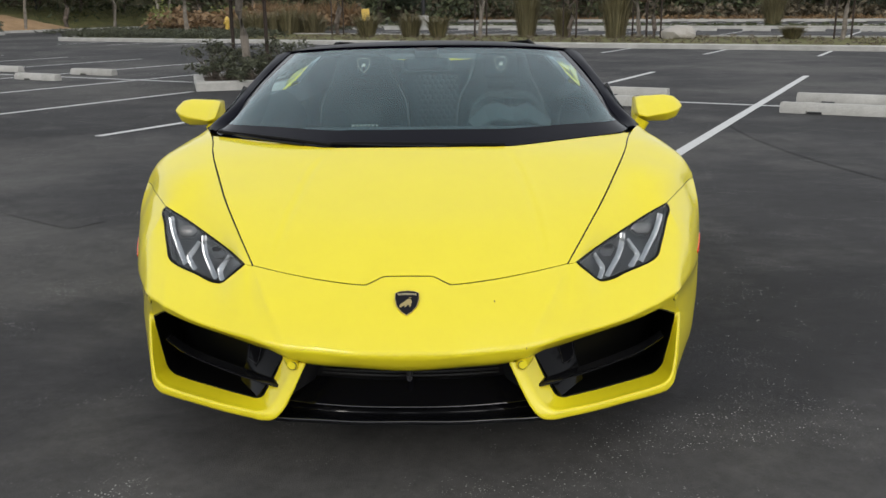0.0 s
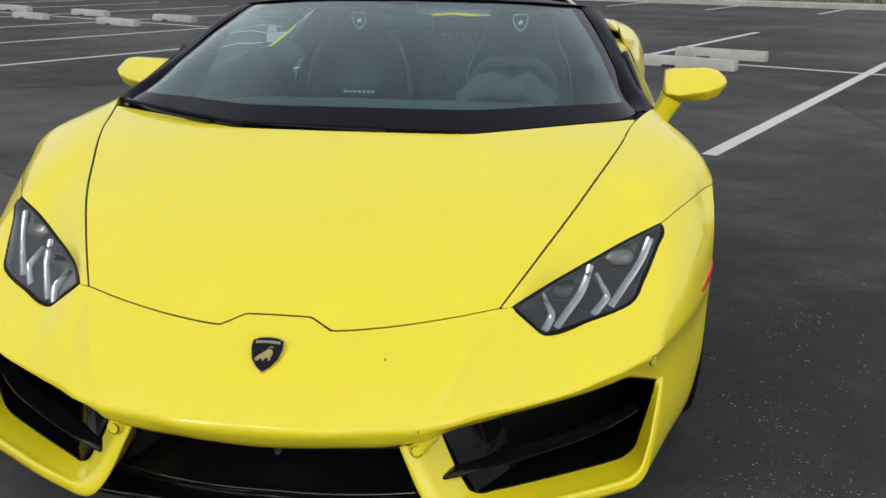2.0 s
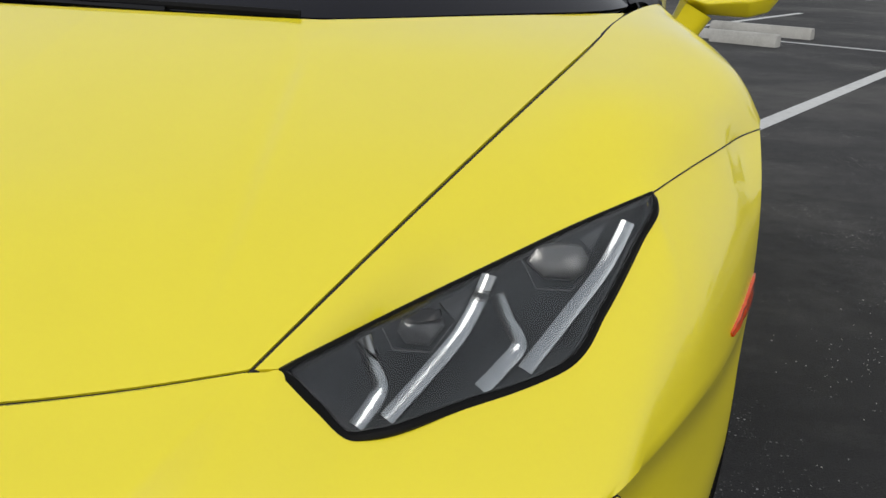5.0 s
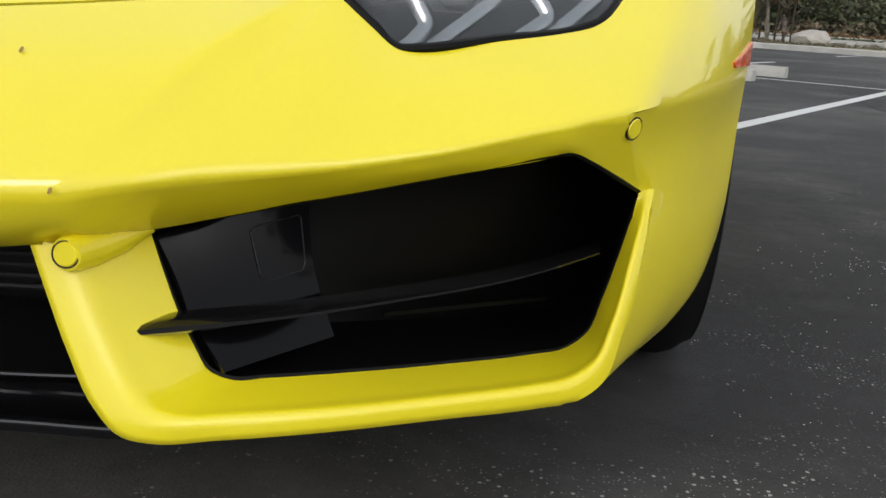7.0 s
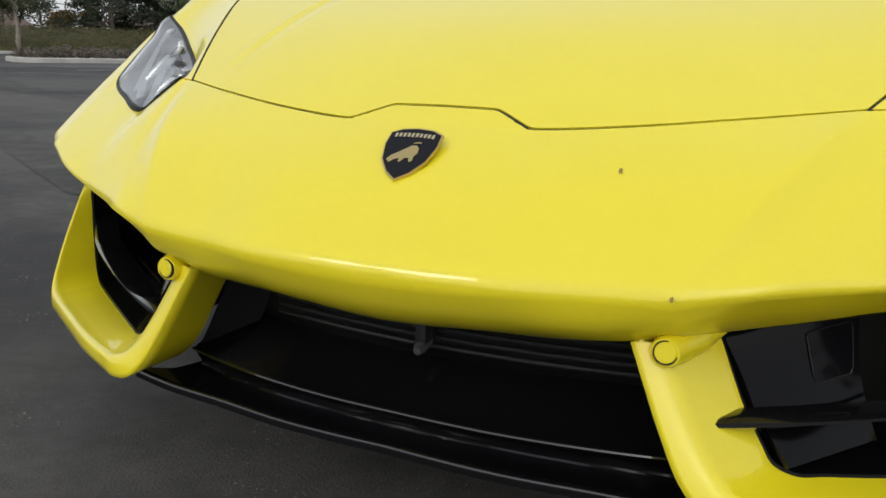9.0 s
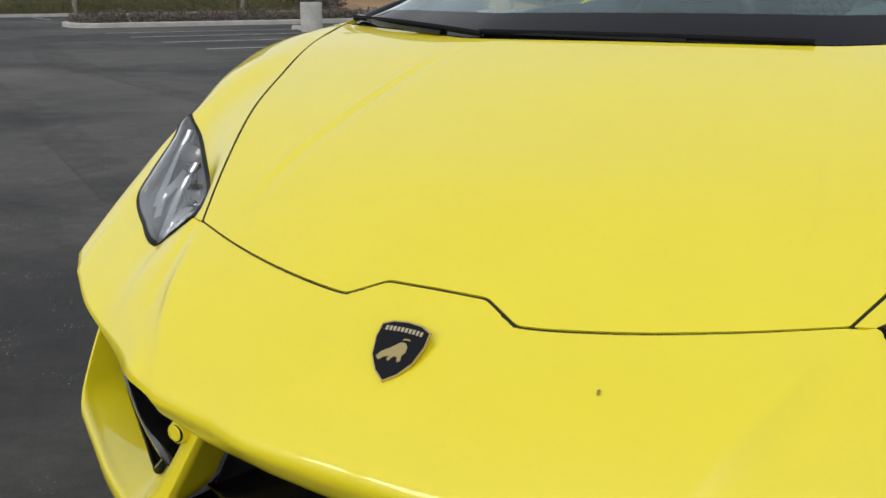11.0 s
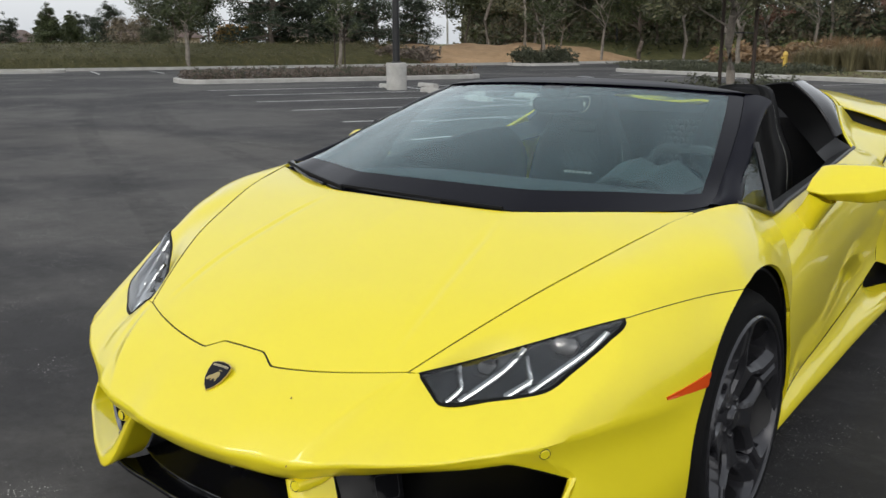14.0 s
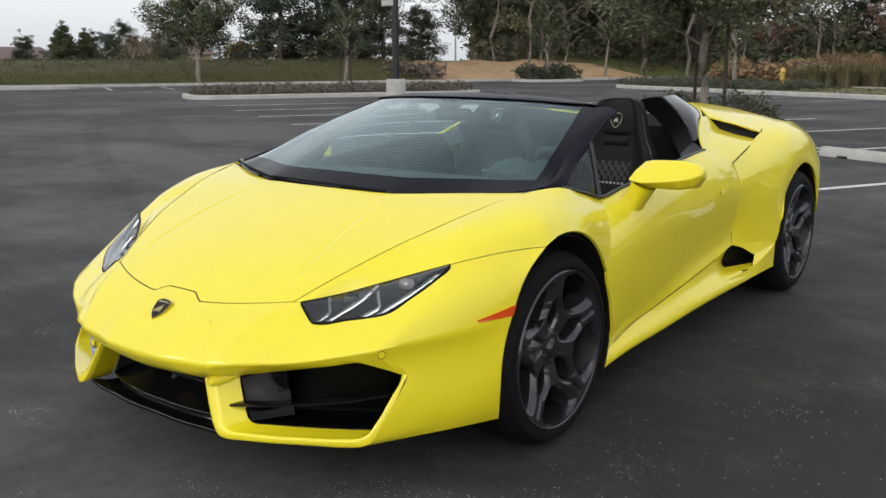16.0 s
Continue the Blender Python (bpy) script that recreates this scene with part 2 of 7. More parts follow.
leaf_dark = foliage("leaf_dark", (0.030, 0.041, 0.019), (0.115, 0.132, 0.060))
leaf_pine = foliage("leaf_pine", (0.016, 0.026, 0.016), (0.066, 0.086, 0.046))
leaf_mid = foliage("leaf_mid", (0.030, 0.046, 0.016), (0.105, 0.125, 0.045))
leaf_gold = foliage("leaf_gold", (0.16, 0.08, 0.015), (0.40, 0.24, 0.05))
leaf_dry = foliage("leaf_dry", (0.085, 0.066, 0.052), (0.24, 0.195, 0.155))
leaf_olive = foliage("leaf_olive", (0.070, 0.074, 0.040), (0.235, 0.226, 0.122))
leaf_lime = foliage("leaf_lime", (0.09, 0.11, 0.025), (0.24, 0.26, 0.075))
leaf_brown = foliage("leaf_brown", (0.080, 0.066, 0.042), (0.250, 0.203, 0.132))
leaf_hedge = foliage("leaf_hedge", (0.040, 0.042, 0.012), (0.120, 0.112, 0.036))
leaf_shrub = foliage("leaf_shrub", (0.030, 0.038, 0.020), (0.125, 0.130, 0.078))
leaf_red = foliage("leaf_russet", (0.08, 0.035, 0.022), (0.20, 0.10, 0.06))
reed = foliage("reed_blade", (0.080, 0.070, 0.032), (0.25, 0.215, 0.115))
tan_grass = foliage("tan_grass_blade", (0.13, 0.075, 0.035), (0.34, 0.22, 0.11))
woods_dark = material("woods_shade", (0.03, 0.032, 0.016), 0.95)
link(woods_dark, ramp(woods_dark, noise_of(woods_dark, 0.9, 10.0, 0.8), [(0.3, (0.030, 0.031, 0.018)), (0.52, (0.085, 0.080, 0.048)), (0.75, (0.19, 0.17, 0.11))]), shader(woods_dark).inputs["Base Color"])
bark = material("bark", (0.12, 0.095, 0.075), 0.9)
link(bark, ramp(bark, noise_of(bark, 7.0, 8.0, 0.7), [(0.3, (0.05, 0.04, 0.032)), (0.7, (0.20, 0.165, 0.135))]), shader(bark).inputs["Base Color"])
pale_bark = material("pale_bark", (0.34, 0.30, 0.26), 0.9)
link(pale_bark, ramp(pale_bark, noise_of(pale_bark, 6.0, 8.0, 0.7), [(0.3, (0.13, 0.11, 0.09)), (0.7, (0.30, 0.265, 0.225))]), shader(pale_bark).inputs["Base Color"])
stake_wood = material("stake_wood", (0.045, 0.032, 0.025), 0.85)
hydrant_yellow = material("hydrant_yellow", (0.66, 0.45, 0.09), 0.5)
rooftile = material("roof_tile", (0.14, 0.10, 0.085), 0.85)
stucco = material("stucco", (0.55, 0.46, 0.36), 0.9)
boulder_grey = material("boulder", (0.45, 0.42, 0.38), 0.9)
bump(boulder_grey, noise_of(boulder_grey, 5.0, 8.0), 0.8, 0.1)

# ---- geometry helpers ----
def knots_of(pts):
    return np.r_[0, np.cumsum(np.maximum(np.linalg.norm(np.diff(np.asarray(pts, float), axis=0), axis=1), 1e-6))]


def smooth_curve(pts, n, a=0.0, b=1.0, knots=None, at=None):
    """n points along a smooth curve through pts, from the fraction a to b of its length; knots and at give its parameter instead."""
    p = np.asarray(pts, float)
    s = knots_of(p) if knots is None else np.asarray(knots, float)
    d = np.empty_like(p)
    chords = np.diff(p, axis=0) / np.diff(s)[:, None]
    d[0], d[-1] = chords[0], chords[-1]
    if len(p) > 2:
        w = np.diff(s)
        d[1:-1] = (chords[:-1] * w[1:, None] + chords[1:] * w[:-1, None]) / (w[1:] + w[:-1])[:, None]
        d[0], d[-1] = 1.5 * chords[0] - 0.5 * d[1], 1.5 * chords[-1] - 0.5 * d[-2]
    q = s[-1] * np.linspace(a, b, n) if at is None else np.asarray(at, float)
    i = np.clip(np.searchsorted(s, q, "right") - 1, 0, len(s) - 2)
    h = s[i + 1] - s[i]
    t = ((q - s[i]) / h)[:, None]
    h = h[:, None]
    return (2 * t**3 - 3 * t**2 + 1) * p[i] + (t**3 - 2 * t**2 + t) * h * d[i] + (3 * t**2 - 2 * t**3) * p[i + 1] + (t**3 - t**2) * h * d[i + 1]


def loft(curves, nu, nv, u=(0.0, 1.0), v=(0.0, 1.0)):
    """A grid through curves: nv points along each, nu across them."""
    c = np.stack([smooth_curve(k, nv, *v) for k in curves])
    return np.stack([smooth_curve(c[:, j], nu, *u) for j in range(nv)], 1)


def rib_loft(ribs, knots, at, nv):
    """A grid through ribs that share their parameter along the way, so that neighbours meet exactly."""
    c = np.stack([smooth_curve(k, nv) for k in ribs])
    return np.stack([smooth_curve(c[:, j], 0, knots=knots, at=at) for j in range(nv)], 1)


def add_grid(bm, g, mirror=False, centre=(0, 1.2, 0.35)):
    """Adds the faces of a grid, outward from centre; mirror adds the other side of the car too."""
    g = np.asarray(g, float)
    du, dv = g[1:, :-1] - g[:-1, :-1], g[:-1, 1:] - g[:-1, :-1]
    away = (g[:-1, :-1] - np.array(centre)) * (1, 0.5, 1)
    turn = (np.cross(du, dv) * away).sum() < 0
    for sign in (1, -1) if mirror else (1,):
        vs = [[bm.verts.new((sign * x, y, z)) for x, y, z in row] for row in g]
        for i in range(len(vs) - 1):
            for j in range(len(vs[0]) - 1):
                f = [vs[i][j], vs[i + 1][j], vs[i + 1][j + 1], vs[i][j + 1]]
                if turn != (sign < 0):
                    f.reverse()
                bm.faces.new(f)


def add_box(bm, size, m=Matrix(), bevel=0.0, segments=2):
    made = bmesh.ops.create_cube(bm, size=1.0, matrix=m @ Matrix.Diagonal((*size, 1)))
    if bevel:
        edges = list({e for v in made["verts"] for e in v.link_edges})
        bmesh.ops.bevel(bm, geom=edges, offset=bevel, segments=segments, profile=0.5, affect="EDGES")


def add_tube(bm, pts, radius, sides=8, flat=1.0, closed=False, up=(0, 0, 1)):
    """A tube along pts; radius is one number or one for each point."""
    p = [Vector(q) for q in pts]
    radii = [radius] * len(p) if isinstance(radius, (int, float)) else list(radius)
    rings = []
    n = len(p)
    for i, q in enumerate(p):
        a, b = (p[(i - 1) % n], p[(i + 1) % n]) if closed else (p[max(i - 1, 0)], p[min(i + 1, n - 1)])
        ahead = (b - a).normalized()
        side = ahead.cross(Vector(up))
        side = side.normalized() if side.length > 1e-4 else ahead.orthogonal().normalized()
        above = side.cross(ahead).normalized()
        ring = []
        for k in range(sides):
            w = 2 * math.pi * k / sides
            ring.append(bm.verts.new(q + radii[i] * (math.cos(w) * side + flat * math.sin(w) * above)))
        rings.append(ring)
    pairs = list(zip(rings, rings[1:])) + ([(rings[-1], rings[0])] if closed else [])
    for r, s in pairs:
        for k in range(sides):
            bm.faces.new((r[k], r[(k + 1) % sides], s[(k + 1) % sides], s[k]))
    if not closed:
        bm.faces.new(rings[0][::-1])
        bm.faces.new(rings[-1])


def add_lathe(bm, profile, steps=48, m=Matrix(), closed=False):
    """Turns (radius, x) pairs round the x axis."""
    rings = []
    for k in range(steps):
        w = 2 * math.pi * k / steps
        rings.append([bm.verts.new(m @ Vector((x, r * math.cos(w), r * math.sin(w)))) for r, x in profile])
    n = len(profile)
    for k in range(steps):
        a, b = rings[k], rings[(k + 1) % steps]
        for j in range(n if closed else n - 1):
            bm.faces.new((a[j], a[(j + 1) % n], b[(j + 1) % n], b[j]))


def add_plate(bm, outline, depth, m=Matrix()):
    """A flat plate: outline in x, y, thickness along z."""
    top = [bm.verts.new(m @ Vector((x, y, depth))) for x, y in outline]
    low = [bm.verts.new(m @ Vector((x, y, 0))) for x, y in outline]
    bm.faces.new(top)
    bm.faces.new(low[::-1])
    for i in range(len(top)):
        j = (i + 1) % len(top)
        bm.faces.new((low[i], low[j], top[j], top[i]))


def finish(bm, name, mat, sharp=32, weld=0.0004, rim=False):
    if weld:
        bmesh.ops.remove_doubles(bm, verts=bm.verts, dist=weld)
    border = [e.is_boundary for e in bm.edges] if rim else []
    me = bpy.data.meshes.new(name)
    bm.to_mesh(me)
    bm.free()
    me.materials.append(mat)
    me.polygons.foreach_set("use_smooth", [True] * len(me.polygons))
    if sharp < 180:
        me.set_sharp_from_angle(angle=radians(sharp))
    if rim:
        for edge, on in zip(me.edges, border):
            if on:
                edge.use_edge_sharp = True
    return me


def part(name, bm, mat, parent, label="", thick=0.0, sharp=32, weld=0.0004):
    ob = new(name, finish(bm, name, mat, sharp, weld, thick > 0))
    ob.parent = parent
    if label:
        tagged(ob, label)
    if thick:
        s = ob.modifiers.new("thickness", "SOLIDIFY")
        s.thickness, s.offset = thick, -1.0
    return ob


def thing(name, label, category, group="", m=Matrix()):
    ob = tagged(new(name), label, category, group)
    ob.matrix_basis = m
    return ob


def solid(name, bm, mat, label, category, group="", kind="", sharp=32, weld=0.0004):
    return tagged(new(name, finish(bm, name, mat, sharp, weld)), label, category, group, kind)



# ---- the car: front axle at y = 0, nose towards -y, middle plane x = 0 ----
car = thing("sports_car", "bright yellow open-top sports car with dark wheels parked on asphalt", "car")

# hood
SEAM = [(.452, -.765, .5935), (.5262, -.625, .6642), (.5946, -.482, .7260), (.6537, -.328, .7752), (.7063, -.183, .8169), (.7395, -.050, .8462), (.7648, .0393, .8589)]
BASE = [(0, -.8590, .5630), (.060, -.8585, .5625), (.118, -.8560, .5610), (.215, -.8423, .5675), (.340, -.8099, .5808), (.452, -.7650, .5935)]
hood_rows = [
    BASE,
    [(0, -.665, .675), (.150, -.660, .674), (.360, -.645, .670), (.5262, -.625, .6642)],
    [(0, -.500, .738), (.170, -.497, .737), (.380, -.490, .734), (.5946, -.482, .7260)],
    [(0, -.345, .794), (.330, -.338, .789), (.6537, -.328, .7752)],
    [(0, -.250, .825), (.300, -.235, .823), (.7063, -.183, .8169)],
    [(0, -.182, .8445), (.150, -.178, .8440), (.320, -.163, .8430), (.335, -.160, .8430), (.350, -.154, .8435), (.550, -.062, .8515), (.7648, .0393, .8589)],
]


def hood_fold(g):
    """The two soft folds that run along the hood."""
    for p in g.reshape(-1, 3):
        along = (p[1] + .77) / .57
        if 0 < along < 1:
            d = p[0] - np.interp(p[1], (-.74, -.60, -.45, -.32, -.20), (.407, .396, .376, .358, .325))
            p[2] += .0024 * min(1, 5 * along, 5 * (1 - along)) * (.55 * math.exp(-(d / .010) ** 2) - .9 * math.exp(-((d + .018) / .014) ** 2))
    return g


def front_step(x):
    """The flat-topped step of the hood's front edge over the badge, as a distance behind its base line."""
    return .0262 * float(np.interp(x, (0, .064, .069, .074, .112, .117, .122), (1, .99, .96, .88, .13, .04, 0)))


HOOD = hood_fold(loft(hood_rows, 160, 190, (0, .995), (0, .994)))


def hood_from(lead, near, far, n):
    """Columns of the hood's skin from its front edge (near = 1) or its base line (near = 0) to the rear or to the front edge."""
    cols = []
    for j in range(HOOD.shape[1]):
        c = HOOD[:, j]
        edge = np.interp(c[0, 1] + lead + front_step(c[0, 0]), c[:, 1], np.arange(len(c)))
        at = np.linspace(edge if near else 0, edge if far else len(c) - 1, n)
        cols.append(np.stack([np.interp(at, np.arange(len(c)), c[:, k]) for k in range(3)], 1))
    return np.stack(cols, 1)


hood_skin = hood_from(.0035, 1, 0, 80)
nose_cap = hood_from(0.0, 0, 1, 8)[:, HOOD[0, :, 0] < .1225]
bm = bmesh.new()
add_grid(bm, hood_skin, True)
part("hood", bm, paint, car, thick=.012, weld=.0004, sharp=180)


def seam_line(name, pts, radius=.0045, drop=.0058, n=60, mat=matt_black):
    """The dark joint under a panel gap, one on each side of the car."""
    c = (smooth_curve(pts, n) if n else np.asarray(pts, float)) - (0, 0, drop)
    for side in (1, -1):
        bm = bmesh.new()
        add_tube(bm, c * (side, 1, 1), radius, 6)
        part(name, bm, mat, car)


seam_line("panel_gap", SEAM, .0040, .0048)
seam_line("panel_gap", hood_skin[0, ::2] - (0, .0018, 0), .0040, .0056, 0)

# front bumper: columns of top edge, middle, lip crease
nose = [
    [(0, -.8590, .5630), (0, -.948, .505), (0, -1.033, .422)],
    [(.072, -.8583, .5623), (.074, -.948, .505), (.075, -1.034, .423)],
    [(.088, -.8576, .5619), (.089, -.948, .505), (.09, -1.034, .423)],
    [(.118, -.8560, .5610), (.119, -.949, .504), (.12, -1.033, .424)],
    [(.135, -.8545, .5618), (.135, -.949, .504), (.135, -1.033, .424)],
    [(.275, -.8270, .5735), (.250, -.933, .5075), (.227, -1.013, .426)],
    [(.447, -.7672, .5928), (.384, -.9058, .5243), (.320, -1.003, .429)],
    [(.466, -.7625, .5938), (.429, -.880, .5205), (.385, -.986, .439)],
    [(.481, -.759, .594), (.460, -.868, .522), (.430, -.959, .443)],
    [(.515, -.767, .569), (.500, -.854, .518), (.480, -.932, .446)],
    [(.548, -.773, .546), (.540, -.836, .511), (.530, -.907, .452)],
    [(.635, -.717, .560), (.632, -.786, .519), (.612, -.867, .466)],
    [(.711, -.659, .5745), (.710, -.732, .534), (.694, -.813, .484)],
    [(.724, -.649, .577), (.724, -.722, .537), (.709, -.803, .487)],
    [(.7315, -.633, .586), (.737, -.705, .543), (.723, -.790, .4895)],
    [(.754, -.585, .612), (.776, -.655, .560), (.767, -.751, .4975)],
    [(.800, -.437, .697), (.846, -.521, .602), (.845, -.601, .509)],
    [(.888, -.279, .719), (.914, -.366, .617), (.909, -.441, .515)],
    [(.957, -.135, .722), (.953, -.247, .644), (.946, -.313, .525)],
]
under = [
    [(0, -1.033, .422), (0, -1.010, .380), (0, -.909, .335)],
    [(.075, -1.034, .423), (.075, -1.010, .382), (.072, -.922, .342)],
    [(.090, -1.034, .423), (.090, -1.010, .383), (.092, -.928, .345)],
    [(.120, -1.033, .424), (.122, -1.010, .385), (.126, -.938, .350)],
    [(.135, -1.033, .424), (.137, -1.009, .386), (.143, -.942, .352)],
    [(.227, -1.013, .426), (.235, -1.000, .394), (.262, -.965, .371)],
    [(.320, -1.003, .429), (.322, -.988, .402), (.330, -.930, .378)],
    [(.385, -.986, .439), (.382, -.957, .415), (.380, -.903, .386)],
    [(.430, -.959, .443), (.430, -.935, .423), (.432, -.893, .399)],
    [(.480, -.932, .446), (.480, -.910, .430), (.485, -.875, .411)],
    [(.530, -.907, .452), (.530, -.888, .436), (.532, -.860, .421)],
    [(.612, -.867, .466), (.612, -.854, .451), (.613, -.834, .439)],
    [(.694, -.813, .484), (.697, -.801, .467), (.7005, -.783, .4545)],
    [(.709, -.803, .487), (.712, -.793, .470), (.716, -.772, .4585)],
    [(.723, -.790, .4895), (.729, -.770, .468), (.7335, -.748, .4490)],
    [(.767, -.751, .4975), (.779, -.707, .452), (.793, -.661, .406)],
]
cheek = [
    [(.767, -.751, .4975), (.785, -.694, .451), (.807, -.654, .409), (.800, -.703, .338), (.786, -.748, .272), (.772, -.776, .231), (.746, -.801, .2165)],
    [(.845, -.601, .509), (.8475, -.566, .450), (.8535, -.557, .400), (.860, -.559, .330), (.856, -.566, .270), (.842, -.578, .232), (.818, -.607, .207)],
    [(.909, -.441, .515), (.9035, -.428, .450), (.906, -.427, .400), (.910, -.429, .330), (.905, -.433, .270), (.893, -.438, .230), (.872, -.448, .197)],
    [(.946, -.313, .525), (.939, -.338, .450), (.937, -.349, .400), (.934, -.352, .330), (.927, -.346, .270), (.918, -.336, .225), (.903, -.318, .185)],
]
def between(ribs, s):
    """A rib between the first two of three, on the parabola through them."""
    w = ((1 - s) * (2 - s) / 2, s * (2 - s), -s * (1 - s) / 2)
    return [tuple(sum(k * c[i] for k, c in zip(w, col)) for i in range(3)) for col in zip(*ribs)]


def lerp_rib(a, b, s):
    return [tuple(p + (q - p) * s for p, q in zip(u, v)) for u, v in zip(a, b)]


# ribs close beside the crease that runs from the headlight to the lip's corner
for ribs in (nose, under):
    ribs[6:8] = [lerp_rib(ribs[5], ribs[6], .88), ribs[6], lerp_rib(ribs[6], ribs[7], .30), ribs[7]]
CORNER = 17
# two more ribs shape the blunt outer corner of the headlight
for ribs, at in ((nose, CORNER), (cheek, 0)):
    ribs[at + 1:at + 1] = [between(ribs[at:at + 3], .635), between(ribs[at:at + 3], .895)]
nose[CORNER + 1][0], nose[CORNER + 2][0] = (.788, -.491, .661), (.8028, -.4525, .6865)
# the frame round the corner intake, rib by rib: intake edge, inner wall, front ridge, outer edge
frame_ribs = [
    [(.347, -.895, .376), (.306, -.957, .376), (.277, -.970, .374)],
    [(.362, -.903, .343), (.325, -.964, .338), (.295, -.979, .336)],
    [(.380, -.911, .306), (.346, -.973, .299), (.316, -.988, .292)],
    [(.399, -.918, .276), (.368, -.983, .264), (.343, -.997, .246)],
    [(.411, -.920, .258), (.384, -.988, .249), (.364, -1.000, .226)],
    [(.430, -.916, .249), (.408, -.986, .241), (.392, -.996, .219)],
    [(.458, -.898, .2465), (.448, -.968, .238), (.445, -.973, .218)],
    [(.520, -.855, .2415), (.520, -.932, .236), (.520, -.935, .2165)],
    [(.616, -.790, .237), (.622, -.873, .235), (.624, -.874, .215)],
    [(.698, -.735, .236), (.706, -.823, .236), (.711, -.822, .214)],
    [(.729, -.714, .238), (.737, -.803, .239), (.746, -.801, .2165)],
    [(.752, -.698, .253), (.760, -.782, .251), (.772, -.776, .231)],
    [(.765, -.688, .291), (.775, -.755, .284), (.786, -.748, .272)],
    [(.781, -.674, .350), (.789, -.710, .345), (.800, -.703, .338)],
    [(.793, -.661, .406), (.801, -.659, .409), (.809, -.655, .409)],
]
surround = [[a, tuple(.24 * p + .76 * q for p, q in zip(a, b)), b, c] for a, b, c in frame_ribs]
surround_back = [(.302, -.860, .355), (.318, -.867, .322), (.336, -.875, .282), (.356, -.880, .245), (.376, -.880, .224), (.400, -.880, .208), (.450, -.860, .200), (.530, -.800, .197), (.630, -.730, .195), (.705, -.682, .195), (.735, -.655, .196)]
mouth = [r[0] for r in surround]
mouth_right = mouth[10:][::-1]

NOSE_KNOTS = knots_of([r[2] for r in nose])
AT = np.unique(np.concatenate([np.linspace(a, b, max(3, int((b - a) / .008))) for a, b in zip(NOSE_KNOTS, NOSE_KNOTS[1:])]))
FRONT_AT, SIDE_AT = AT[AT <= NOSE_KNOTS[CORNER] + 1e-9], AT[AT >= NOSE_KNOTS[CORNER] - 1e-9]
RING_KNOTS = knots_of([r[2] for r in surround])
RING_AT = np.unique(np.concatenate([np.linspace(a, b, 7) for a, b in zip(RING_KNOTS, RING_KNOTS[1:])]))
NOSE_SKIN = rib_loft(nose, NOSE_KNOTS, AT, 16)
base_line = smooth_curve(BASE, 200)
for row in NOSE_SKIN:
    if row[0, 0] < .452:
        goal = np.array([row[0, 0]] + [np.interp(row[0, 0], base_line[:, 0], base_line[:, k]) for k in (1, 2)])
        row += (goal - row[0]) * ((1 - np.linspace(0, 1, 16)) ** 2)[:, None]
FENDER_SEAM = [(.800, -.437, .697), (.8463, -.355, .7102), (.888, -.279, .7194), (.9238, -.195, .7215), (.957, -.135, .722)]
side_rows = AT >= NOSE_KNOTS[CORNER + 3] - 1e-9
goals = smooth_curve(FENDER_SEAM, int(side_rows.sum()))
for i, goal in zip(np.flatnonzero(side_rows), goals):
    NOSE_SKIN[i] += (goal - NOSE_SKIN[i, 0]) * ((1 - np.linspace(0, 1, 16)) ** 2)[:, None]
NOSE_EDGE = goals
bm = bmesh.new()
add_grid(bm, NOSE_SKIN, True)
add_grid(bm, rib_loft(under, NOSE_KNOTS[:CORNER + 1], FRONT_AT, 9), True)
add_grid(bm, rib_loft(cheek, NOSE_KNOTS[CORNER:], SIDE_AT, 28), True)
add_grid(bm, rib_loft(surround, RING_KNOTS, RING_AT, 19), True)
under_end, cheek_start = smooth_curve(under[CORNER], 12), smooth_curve(cheek[0], 0, knots=knots_of(cheek[0]), at=np.linspace(0, knots_of(cheek[0])[2], 12))
add_grid(bm, np.stack([under_end + (cheek_start - under_end) * k for k in np.linspace(0, 1, 5)]), True)
back_ribs = [[r[3], b] for r, b in zip(surround, surround_back)]
add_grid(bm, rib_loft(back_ribs, RING_KNOTS[:11], RING_AT[RING_AT <= RING_KNOTS[10] + 1e-9], 5), True, (.56, -.75, .33))
add_grid(bm, nose_cap, True)
part("front_bumper", bm, paint, car, thick=.010, weld=.0022, sharp=180)
seam_line("panel_gap", NOSE_EDGE + (.0004, 0, .0005), .0009, 0, 0)


# fender, headlight top edge to windscreen corner and round the wheel arch
fender_cols = [
    [(.456, -.762, .595), (.466, -.760, .5955), (.478, -.757, .596)],
    [(.5288, -.625, .6645), (.540, -.643, .640), (.543, -.657, .608)],
    [(.5972, -.482, .7262), (.626, -.523, .690), (.643, -.560, .643)],
    [(.6563, -.328, .7754), (.697, -.408, .739), (.722, -.491, .671)],
    [(.6885, -.240, .8015), (.747, -.330, .776), (.800, -.434, .699)],
    [(.7190, -.145, .8260), (.805, -.205, .805), (.866, -.245, .768), (.888, -.277, .721)],
    [(.7475, -.030, .8500), (.842, -.060, .833), (.922, -.105, .789), (.957, -.138, .727)],
    [(.767, .032, .8585), (.850, .004, .838), (.924, -.030, .792), (.956, -.048, .7475)],
    [(.788, .090, .8645), (.860, .065, .838), (.926, .050, .788), (.955, .040, .7465)],
    [(.818, .175, .866), (.875, .155, .822), (.930, .145, .768), (.954, .145, .716)],
    [(.822, .330, .831), (.885, .300, .772), (.935, .262, .696), (.950, .244, .646)],
    [(.823, .470, .793), (.890, .420, .722), (.935, .352, .622), (.946, .312, .556)],
]
